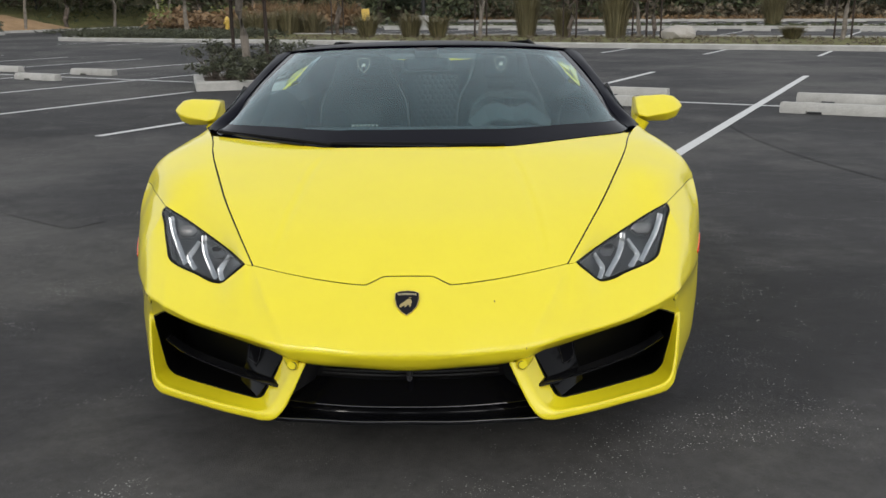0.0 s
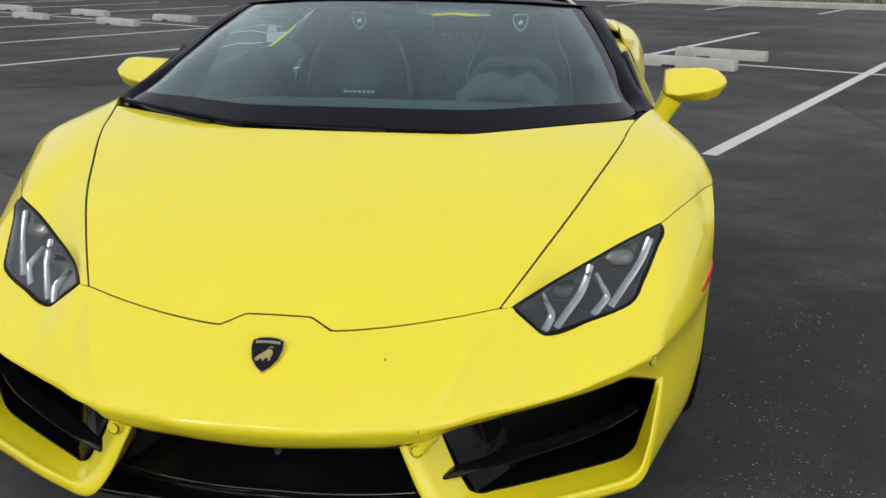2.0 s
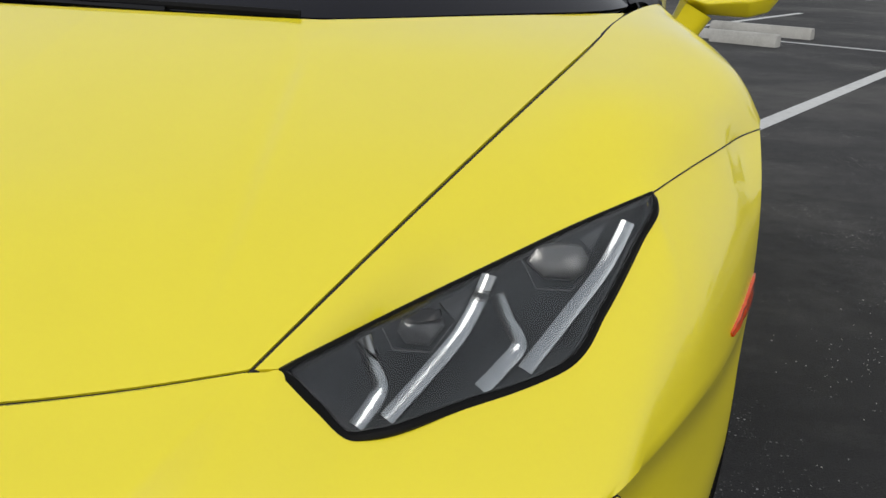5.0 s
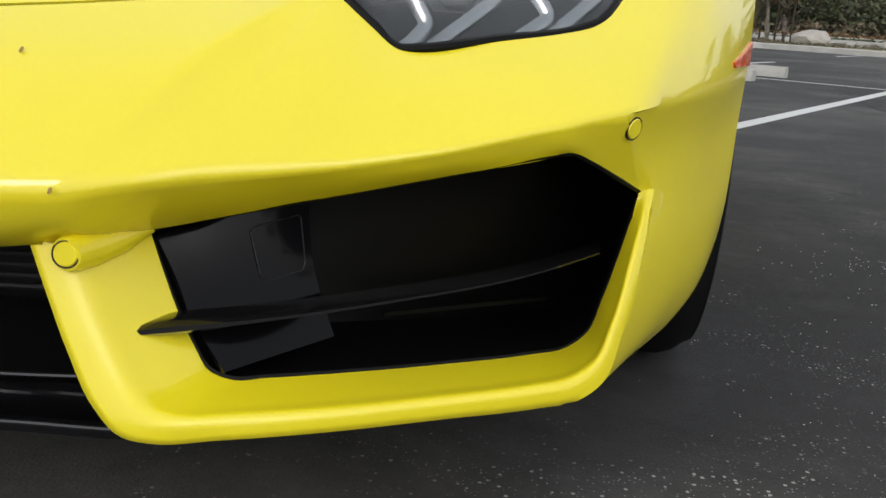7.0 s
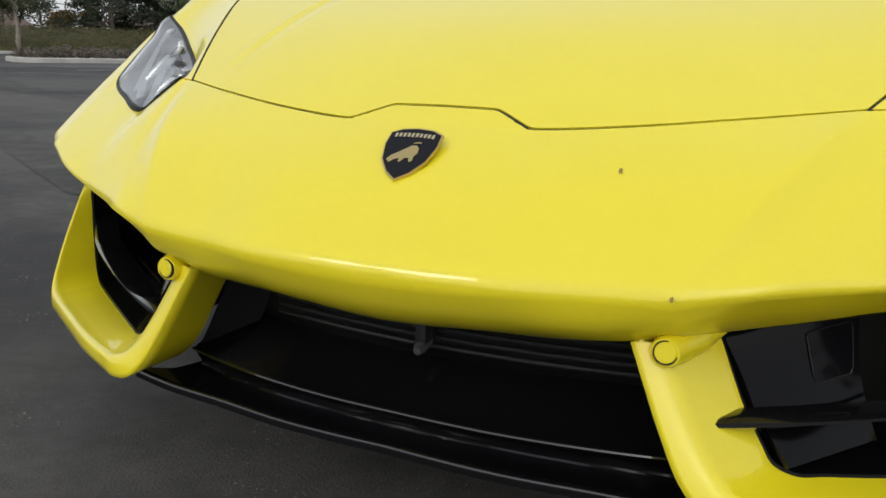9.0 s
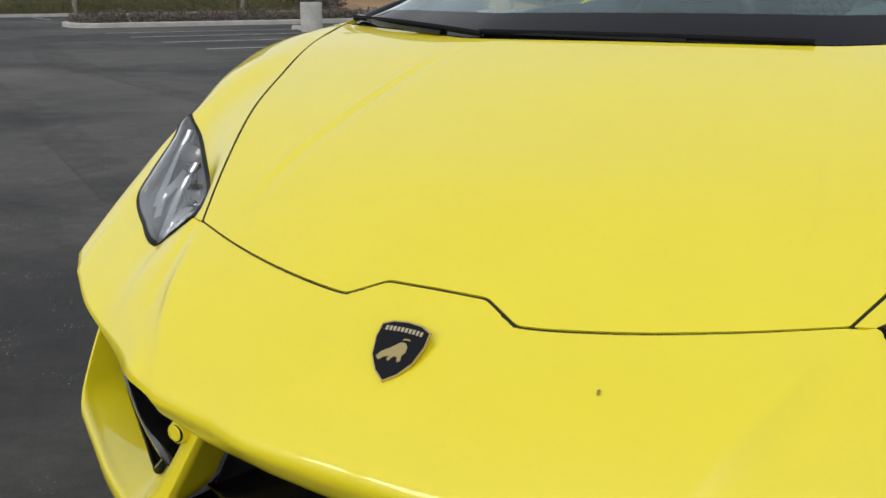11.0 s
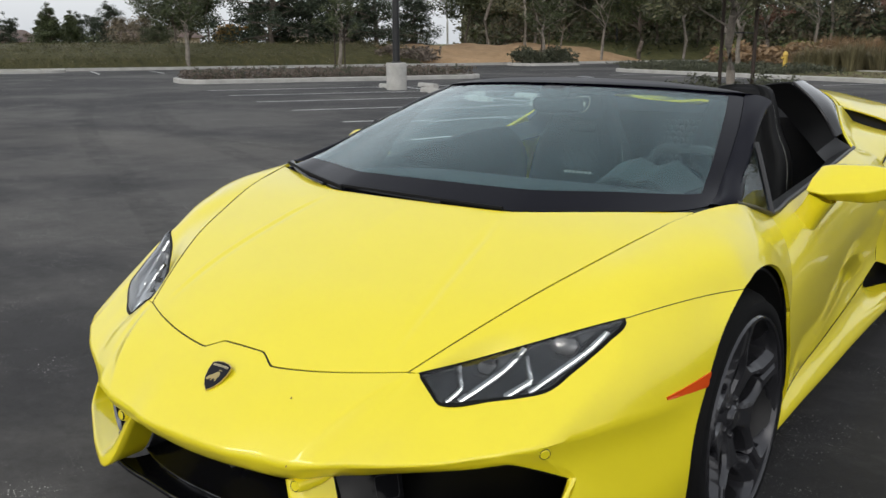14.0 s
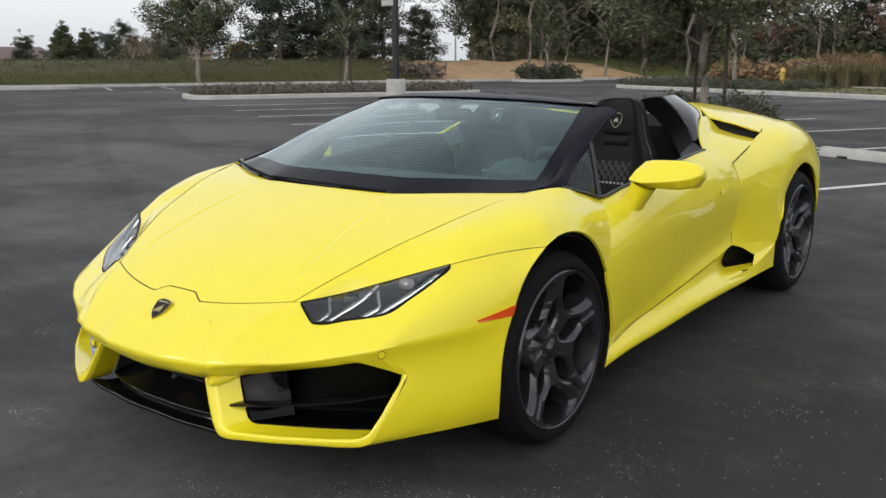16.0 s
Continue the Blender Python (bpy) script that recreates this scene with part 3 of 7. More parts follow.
def snap(g, end, curve, reach):
    """Draws the last columns of a grid to the nearest places of a neighbour's edge."""
    w = np.linspace(0, 1, len(g)) ** reach if end else np.linspace(1, 0, len(g)) ** reach
    edge = g[-1 if end else 0].copy()
    goal = np.array([curve[((curve - p) ** 2).sum(1).argmin()] for p in edge])
    return g + w[:, None, None] * (goal - edge)[None]


DOOR_FRONT = [(.823, .4715, .7932), (.890, .4215, .722), (.935, .3535, .622), (.946, .3135, .556), (.943, .364, .412), (.931, .395, .277), (.912, .392, .215)]
for side in (1, -1):
    bm = bmesh.new()
    g = snap(loft(fender_cols, 70, 18), True, smooth_curve(DOOR_FRONT, 400), 14)
    for row in g:
        if NOSE_EDGE[0, 1] < row[-1][1] < NOSE_EDGE[-1, 1]:
            goal = np.array([np.interp(row[-1][1], NOSE_EDGE[:, 1], NOSE_EDGE[:, k]) for k in range(3)])
            row += (goal - row[-1]) * (np.linspace(0, 1, 18) ** 4)[:, None]
    add_grid(bm, g * (side, 1, 1))
    part("fender", bm, paint, car, thick=.010, weld=.0006)

# door skin
door_cols = [
    DOOR_FRONT,
    [(.826, .580, .805), (.889, .560, .747), (.931, .550, .650), (.936, .540, .530), (.927, .530, .400), (.915, .520, .300), (.902, .500, .248)],
    [(.830, .900, .840), (.890, .900, .778), (.925, .900, .664), (.919, .900, .530), (.907, .900, .420), (.897, .890, .345), (.897, .870, .298)],
    [(.818, 1.300, .878), (.880, 1.300, .812), (.914, 1.300, .692), (.901, 1.300, .560), (.882, 1.290, .455), (.879, 1.280, .385), (.890, 1.260, .338)],
    [(.800, 1.540, .888), (.868, 1.590, .828), (.908, 1.610, .704), (.893, 1.610, .572), (.873, 1.600, .470), (.870, 1.590, .408), (.880, 1.580, .372)],
    [(.802, 1.590, .880), (.870, 1.735, .812), (.907, 1.755, .700), (.893, 1.770, .580), (.874, 1.775, .485), (.871, 1.775, .430), (.876, 1.775, .400)],
]
for side in (1, -1):
    bm = bmesh.new()
    add_grid(bm, loft(door_cols, 60, 34) * (side, 1, 1))
    door = part("door", bm, paint, car, thick=.010, weld=.0006)
    bm = bmesh.new()
    skin = loft(door_cols, 60, 34).reshape(-1, 3)

    def on_door(y, z, lift):
        d = 1 / (((skin[:, 1:] - (y, z)) ** 2).sum(1) + 1e-6) ** 2
        return (side * ((skin[:, 0] * d).sum() / d.sum() + lift), y, z)

    corners = ((1.486, .716), (1.676, .752), (1.682, .730), (1.66, .718), (1.50, .692), (1.482, .692))
    bm.faces.new([bm.verts.new(on_door(y, z, .0035)) for y, z in corners])
    part("handle", bm, paint, door, "flush yellow door handle", thick=.004)
    bm = bmesh.new()
    loop = []
    for (y0, z0), (y1, z1) in zip(corners, corners[1:] + corners[:1]):
        loop += [on_door(y0 + (y1 - y0) * k / 6, z0 + (z1 - z0) * k / 6, .0030) for k in range(6)]
    add_tube(bm, loop, .0008, 5, closed=True)
    part("handle_gap", bm, satin_black, door)
seam_line("panel_gap", [(.871, 1.739, .812), (.906, 1.759, .700), (.892, 1.774, .580), (.873, 1.779, .485), (.875, 1.780, .400)], .0013, .0)

seam_line("panel_gap", [(.905, .470, .236), (.9005, .600, .265), (.8995, .870, .298), (.8935, 1.260, .338), (.883, 1.560, .368)], .0013, .0)
# sill blade and the intake ahead of the rear wheel
sill_top = [(.911, .392, .213), (.899, .500, .246), (.898, .870, .296), (.892, 1.260, .336), (.881, 1.560, .366), (.876, 1.660, .382), (.877, 1.738, .402)]
sill_valley = [(.915, .391, .204), (.909, .500, .232), (.909, .870, .268), (.905, 1.260, .292), (.888, 1.560, .300), (.862, 1.700, .294), (.838, 1.788, .284)]
sill_mid = [(.918, .389, .192), (.922, .500, .215), (.927, .870, .240), (.930, 1.260, .262), (.932, 1.560, .268), (.925, 1.720, .272), (.915, 1.800, .276)]
sill_edge = [(.920, .384, .172), (.928, .500, .190), (.936, .870, .205), (.941, 1.260, .218), (.945, 1.560, .222), (.948, 1.720, .224), (.950, 1.860, .226)]
sill_low = [(x - .05, y, z - .035) for x, y, z in sill_edge]
quarter_edge = [(.876, 1.7765, .401), (.905, 1.950, .388), (.935, 2.090, .372), (.953, 2.215, .352)]
mouth_edge = [(.876, 1.790, .398), (.897, 1.890, .370), (.926, 1.985, .326), (.942, 2.100, .338), (.953, 2.212, .350)]
fin_rear = [(.926, 1.985, .326), (.942, 2.100, .338), (.953, 2.212, .350)]
fin_ridge = [(.946, 1.905, .276), (.955, 2.040, .306), (.956, 2.205, .349)]
outer_ridge = [(.932, 1.560, .268), (.941, 1.760, .271), (.946, 1.905, .276), (.955, 2.040, .306), (.956, 2.205, .349)]
outer_foot = [(.945, 1.560, .222), (.950, 1.760, .225), (.953, 1.905, .227), (.955, 2.050, .228), (.954, 2.207, .226)]
floor_in = [(.845, 1.745, .287), (.880, 1.880, .281), (.918, 1.990, .280)]
floor_out = [(.915, 1.770, .276), (.934, 1.860, .276), (.946, 1.905, .276)]
for side in (1, -1):
    bm = bmesh.new()
    add_grid(bm, loft([sill_top, sill_valley, sill_mid, sill_edge, sill_low], 26, 60) * (side, 1, 1))
    add_grid(bm, loft([outer_ridge, outer_foot], 10, 40) * (side, 1, 1))
    add_grid(bm, loft([floor_in, floor_out], 10, 20) * (side, 1, 1), centre=(side * .9, 1.9, 0))
    add_grid(bm, loft([fin_rear, fin_ridge], 8, 20) * (side, 1, 1))
    add_grid(bm, loft([quarter_edge, mouth_edge], 6, 30) * (side, 1, 1))
    part("sill", bm, paint, car, thick=.005, weld=.002)
    bm = bmesh.new()
    add_grid(bm, np.array([[(.845, 1.735, .43), (.875, 1.90, .40), (.900, 2.08, .36)], [(.800, 1.735, .25), (.840, 1.90, .25), (.880, 2.08, .24)]]) * (side, 1, 1))
    part("side_intake_duct", bm, intake_black, car, thick=.02)

# rear quarter
quarter_cols = [
    [(.8705, 1.7365, .812), (.907, 1.7565, .700), (.893, 1.7715, .580), (.874, 1.7765, .485), (.876, 1.7765, .400)],
    [(.855, 1.950, .858), (.917, 1.950, .765), (.925, 1.950, .645), (.912, 1.950, .500), (.905, 1.950, .388)],
    [(.826, 2.225, .920), (.922, 2.220, .838), (.957, 2.210, .710), (.955, 2.243, .500), (.951, 2.222, .352)],
    [(.820, 2.400, .945), (.922, 2.395, .882), (.960, 2.380, .780), (.961, 2.350, .680), (.958, 2.322, .610)],
    [(.806, 2.620, .958), (.912, 2.620, .905), (.958, 2.620, .822), (.961, 2.620, .770), (.958, 2.620, .742)],
    [(.785, 2.900, .945), (.885, 2.900, .876), (.943, 2.900, .760), (.952, 2.900, .680), (.953, 2.900, .620)],
    [(.755, 3.120, .912), (.850, 3.110, .838), (.915, 3.080, .700), (.935, 3.040, .560), (.938, 3.010, .420)],
    [(.720, 3.300, .875), (.800, 3.290, .795), (.860, 3.250, .670), (.880, 3.180, .500), (.885, 3.120, .360)],
]
edge_cockpit = [(.800, 1.548, .888), (.742, 1.630, .940), (.695, 1.730, .990), (.657, 1.840, 1.022), (.605, 1.930, 1.058), (.500, 2.030, 1.085)]
deck_rows = [
    [(.500, 2.030, 1.085), (.590, 1.990, 1.060), (.642, 1.969, 1.018)],
    [(.500, 2.300, 1.066), (.620, 2.200, 1.032), (.725, 2.125, .978)],
    [(.540, 2.600, 1.030), (.690, 2.450, .992), (.811, 2.284, .930)],
    [(.570, 2.800, 1.000), (.700, 2.680, .982), (.812, 2.500, .952)],
    [(.600, 3.000, .966), (.700, 2.920, .955), (.787, 2.880, .947)],
    [(.640, 3.300, .905), (.690, 3.290, .895), (.720, 3.300, .875)],
]
deck_centre = [(0, 2.0, 1.024), (0, 2.4, 1.008), (0, 2.9, .94), (0, 3.3, .88)]
deck_flank = [(.36, 2.06, 1.03), (.38, 2.4, 1.01), (.46, 2.9, .955), (.52, 3.3, .89)]
deck_ridge = [(.500, 2.030, 1.085), (.500, 2.300, 1.066), (.570, 2.800, 1.000), (.640, 3.300, .905)]
cheek_top = [(.800, 1.550, .886), (.742, 1.632, .938), (.695, 1.732, .988), (.657, 1.842, 1.020), (.642, 1.969, 1.018)]
ramp_in = [(.802, 1.572, .882), (.768, 1.660, .905), (.740, 1.750, .928), (.708, 1.870, .946), (.676, 2.050, .950)]
ramp_mid = [(.836, 1.650, .850), (.812, 1.760, .875), (.795, 1.870, .893), (.775, 1.990, .908), (.752, 2.160, .912)]
ramp_out = [(.870, 1.740, .812), (.862, 1.850, .835), (.852, 1.960, .856), (.840, 2.080, .874), (.826, 2.260, .886)]
for side in (1, -1):
    s = (side, 1, 1)
    bm = bmesh.new()
    add_grid(bm, snap(loft(quarter_cols, 70, 26), False, smooth_curve(door_cols[-1], 400), 12) * s)
    part("rear_quarter", bm, paint, car, thick=.010, weld=.001)
    bm = bmesh.new()
    add_grid(bm, loft(deck_rows, 50, 18) * s)
    add_grid(bm, loft([cheek_top, ramp_in], 8, 30) * s, centre=(side * .3, 2.0, .6))
    add_grid(bm, loft([ramp_in, ramp_mid, ramp_out], 14, 30) * s)
    add_grid(bm, loft([[(.642, 1.969, 1.018), (.725, 2.125, .978), (.811, 2.284, .930)], [(.646, 1.982, 1.010), (.728, 2.136, .970), (.812, 2.294, .922)]], 3, 20) * s)
    add_grid(bm, loft([edge_cockpit, [(x + .004, y + .012, z - .004) for x, y, z in edge_cockpit]], 2, 24) * s)
    part("rear_shoulder", bm, paint, car, thick=.008, weld=.0012)
    bm = bmesh.new()
    add_grid(bm, loft([[(.640, 2.03, 1.01), (.72, 2.18, .975), (.81, 2.33, .925)], [(.640, 2.06, .94), (.74, 2.20, .90), (.83, 2.34, .87)]], 4, 10) * s)
    part("scoop_mouth", bm, matt_black, car, "black air scoop opening", thick=.02)
    bm = bmesh.new()
    front = [(.513, 1.681, 1.126), (.588, 1.690, 1.062), (.655, 1.675, .988), (.712, 1.622, .917)]
    back = [(.495, 2.030, 1.082), (.601, 1.928, 1.056), (.690, 1.733, .988), (.735, 1.634, .935)]
    middle = [(.515, 1.860, 1.125), (.607, 1.815, 1.070), (.682, 1.705, .997), (.728, 1.627, .930)]
    add_grid(bm, loft([front, middle, back], 16, 24) * s)
    fairing = part("buttress", bm, gloss_black, car, "gloss black buttress behind the seat", thick=.01, sharp=180)
    bm = bmesh.new()
    inner_low = [(.300, 1.800, 1.085), (.420, 1.800, 1.020), (.520, 1.770, .930), (.640, 1.640, .850)]
    inner_mid = [(.420, 1.735, 1.115), (.510, 1.745, 1.045), (.590, 1.725, .962), (.680, 1.630, .884)]
    add_grid(bm, loft([[(x, y + .004, z - .004) for x, y, z in front], inner_mid, inner_low], 14, 24) * s, centre=(side * .75, 2.1, .7))
    part("fairing", bm, leather, fairing, "black leather fairing inside the buttress", thick=.008, sharp=180)
    bm = bmesh.new()
    add_grid(bm, loft([[(.712, 1.622, .916), (.752, 1.590, .902), (.796, 1.545, .887)], [(.640, 1.640, .850), (.690, 1.560, .830), (.730, 1.500, .820)]], 8, 12) * s, centre=(side * .75, 1.58, .4))
    part("cockpit_corner", bm, satin_black, fairing, thick=.006, sharp=180)
    bm = bmesh.new()
    add_tube(bm, smooth_curve(front, 20) * s, .0055, 8)
    part("buttress_trim", bm, satin_black, car)
bm = bmesh.new()
add_grid(bm, loft([deck_centre, deck_flank, deck_ridge], 16, 26), True)
part("engine_cover", bm, paint, car, thick=.01, weld=.001)
seam_line("panel_gap", [(.815, 2.290, .940)] + [(x + .003, y - .004, z + .0035) for x, y, z in ramp_out[::-1]], .0030, 0)
bm = bmesh.new()
tail_top = [(0, 3.3, .88), (.52, 3.3, .89), (.72, 3.3, .875), (.80, 3.29, .795)]
add_grid(bm, loft([tail_top, [(0, 3.38, .70), (.5, 3.37, .70), (.72, 3.33, .69), (.86, 3.25, .67)], [(0, 3.36, .45), (.5, 3.34, .45), (.74, 3.27, .45), (.885, 3.14, .40)]], 14, 26), True)
part("rear_bumper", bm, paint, car, thick=.01)

# dark shell inside, so that no light shines through the body
for size, at in (((1.14, .70, .20), Matrix.Translation((0, -.22, .30))), ((1.02, .50, .18), Matrix.Translation((0, -.30, .50)) @ pose(0, 0, 0, 22)), ((1.30, 1.9, .20), Matrix.Translation((0, 1.30, .25))), ((1.25, 1.2, .50), Matrix.Translation((0, 2.62, .48)))):
    bm = bmesh.new()
    add_box(bm, size, at, .03)
    part("underbody", bm, liner, car)
for y, r, cz in ((0, .394, .335), (2.62, .400, .345)):
    for side in (1, -1):
        bm = bmesh.new()
        arc = [(r * math.cos(radians(a)), r * math.sin(radians(a))) for a in range(-8, 209, 6)]
        rows = [[(side * (x + (.010 if p < .05 and x > .9 else 0)), y - p * k, cz + q * k) for p, q in arc] for x, k in ((.912, 1.0), (.90, 1.02), (.62, 1.02), (.60, .3))]
        add_grid(bm, np.array(rows), centre=(side * .8, y, 3.0))
        part("wheel_arch_liner", bm, liner, car, thick=.006)

# wheels
def build_wheel(r_tyre, r_rim, width, name):
    """A wheel round the x axis, its outer face towards +x, at x = 0."""
    w_ob = new(name)
    bm = bmesh.new()
    half = r_tyre - .001
    prof = [(r_rim - .004, -.012), (r_rim + .006, -.004), (r_rim + .016, -.001), ((r_rim + r_tyre) / 2 + .004, -.006), (r_tyre - .024, -.016), (r_tyre - .009, -.034), (half, -.056)]
    for k in range(1, 5):
        x = -.056 - (width - .086) * k / 5
        prof += [(half, x - .004 + .008), (half - .006, x + .003), (half - .006, x - .003), (half, x - .004)]
    prof += [(half, -width + .030), (r_tyre - .02, -width), (r_rim, -width + .01)]
    add_lathe(bm, prof, 72)
    part("tyre", bm, rubber, w_ob, "black low-profile tyre", sharp=40)
    bm = bmesh.new()
    add_lathe(bm, [(r_rim - .004, -.014), (r_rim + .002, -.006), (r_rim - .003, .000), (r_rim - .008, -.003), (r_rim - .011, -.016)], 72)
    part("rim", bm, gunmetal, w_ob, "dark grey alloy rim", sharp=40)
    bm = bmesh.new()
    add_lathe(bm, [(r_rim - .011, -.016), (r_rim - .020, -.05), (r_rim - .034, -.11), (r_rim - .040, -width + .02), (r_rim - .01, -width + .005)], 72)
    part("barrel", bm, barrel_grey, w_ob)
    # five forked spokes: a deep pocket in each fork, a hole beside the hub between neighbours, a groove where their arms run side by side
    reach = r_rim - .005
    share = np.concatenate([np.linspace(.10, .195, 4), np.linspace(.205, .46, 13), np.linspace(.475, .70, 18), np.linspace(.73, .99, 16)])
    wide = np.interp(share, (.500, .510, .54, .60, .70, .82, .90, .945, .972, .976), (0, 3, 7.5, 14, 19.5, 23, 23, 19, 8, 0))
    slim = np.interp(share, (.200, .210, .27, .36, .46, .56, .63, .665, .675), (0, 3, 10, 15, 15, 10, 5, 2.5, 0))
    groove = np.interp(share, (.66, .70, .86, .96), (.004, .013, .013, 0))
    face = np.interp(share, (.10, .22, .34, .55, .75, .90, 1.0), (-.052, -.045, -.038, -.028, -.017, -.010, -.006))
    for k in range(5):
        bm = bmesh.new()
        for hand in (1, -1):
            rings = []
            for f, a, b, d, x in zip(share, wide, slim, groove, face):
                outer = 36 - a
                span = outer - b
                open_a, open_b = min(1, a / 3), min(1, b / 3)
                d *= 1 - open_b
                ring = []
                for deg, low in ((b - .5 * open_b, .080 * open_b + d), (b, .014 * open_b + d), (b + .18 * span, .004 * open_b), (b + .40 * span, 0), (b + .55 * span, .001), (b + .76 * span, .009 * open_a), (outer, .020 * open_a), (outer + 2.5 * open_a, .085 * open_a)):
                    w = radians(72 * k + hand * deg)
                    ring.append(bm.verts.new((x - low, f * reach * math.cos(w), f * reach * math.sin(w))))
                rings.append(ring)
            for p, q in zip(rings, rings[1:]):
                for c in range(7):
                    bm.faces.new((p[c], p[c + 1], q[c + 1], q[c]))
        bmesh.ops.remove_doubles(bm, verts=bm.verts, dist=.0003)
        bmesh.ops.recalc_face_normals(bm, faces=bm.faces)
        part("spoke", bm, gunmetal, w_ob, "dark grey forked alloy spoke", sharp=24)
    bm = bmesh.new()
    add_lathe(bm, [(.0001, -.034), (.026, -.034), (.030, -.038), (.034, -.044), (.056, -.046), (.070, -.056), (.088, -.070), (.112, -.125), (.0001, -.125)], 40)
    part("hub", bm, gunmetal, w_ob)
    bm = bmesh.new()
    add_lathe(bm, [(.0001, -.0315), (.020, -.032), (.022, -.035)], 24)
    part("hub_cap", bm, gloss_black, w_ob)
    for k in range(5):
        bm = bmesh.new()
        a = radians(72 * k + 36)
        add_lathe(bm, [(.0001, -.038), (.007, -.038), (.009, -.044), (.009, -.06)], 12, Matrix.Translation((0, .050 * math.cos(a), .050 * math.sin(a))))
        part("wheel_bolt", bm, gunmetal, w_ob)
    bm = bmesh.new()
    add_lathe(bm, [(.075, -.125), (.178, -.125), (.180, -.128), (.180, -.155), (.178, -.158), (.075, -.158), (.070, -.14)], 64)
    part("brake_disc", bm, disc_steel, w_ob)
    bm = bmesh.new()
    arc = [(0, .150 * math.cos(radians(a)), .150 * math.sin(radians(a))) for a in range(100, 171, 10)]
    add_tube(bm, [(x - .118, y, z) for x, y, z in arc], .036, 8, .8, up=(1, 0, 0))
    part("brake_caliper", bm, caliper_grey, w_ob)
    w_ob.parent = car
    return w_ob


wheel_front = build_wheel(.339, .275, .245, "wheel")
wheel_rear = build_wheel(.348, .268, .300, "wheel")
TURN_FRONT, TURN_REAR = Matrix.Rotation(radians(20), 4, "X"), Matrix.Rotation(radians(24), 4, "X")
wheel_front.matrix_basis = Matrix.Translation((.950, 0, .339)) @ TURN_FRONT
wheel_rear.matrix_basis = Matrix.Translation((.957, 2.62, .348)) @ TURN_REAR
copy_thing(wheel_front, Matrix.Translation((-.950, 0, .339)) @ pose(0, 0, 0, 0, 0, 180) @ TURN_FRONT)
copy_thing(wheel_rear, Matrix.Translation((-.957, 2.62, .348)) @ pose(0, 0, 0, 0, 0, 180) @ TURN_REAR)

# headlights
HL_TOP = [(.481, -.757, .595), (.543, -.658, .607), (.643, -.562, .641), (.722, -.493, .669), (.800, -.437, .696)]
HL_LOW = [(.481, -.757, .595), (.515, -.766, .569), (.545, -.771, .547), (.560, -.766, .548), (.635, -.716, .560), (.710, -.660, .573), (.728, -.643, .580), (.754, -.585, .611), (.788, -.491, .661), (.8028, -.4525, .6865), (.800, -.437, .696)]
HL_OUT = np.array((.38, -.60, .703))


def lamp_face(offset, bulge, nu=12, nv=56):
    top, low = smooth_curve(HL_TOP, nv), smooth_curve(HL_LOW, nv)
    g = np.stack([top + (low - top) * t for t in np.linspace(0, 1, nu)])
    t = np.linspace(0, 1, nu)[:, None, None]
    s = np.linspace(0, 1, nv)[None, :, None]
    return g + HL_OUT * (offset + bulge * 4 * t * (1 - t) * np.sin(np.pi * s) ** .6)


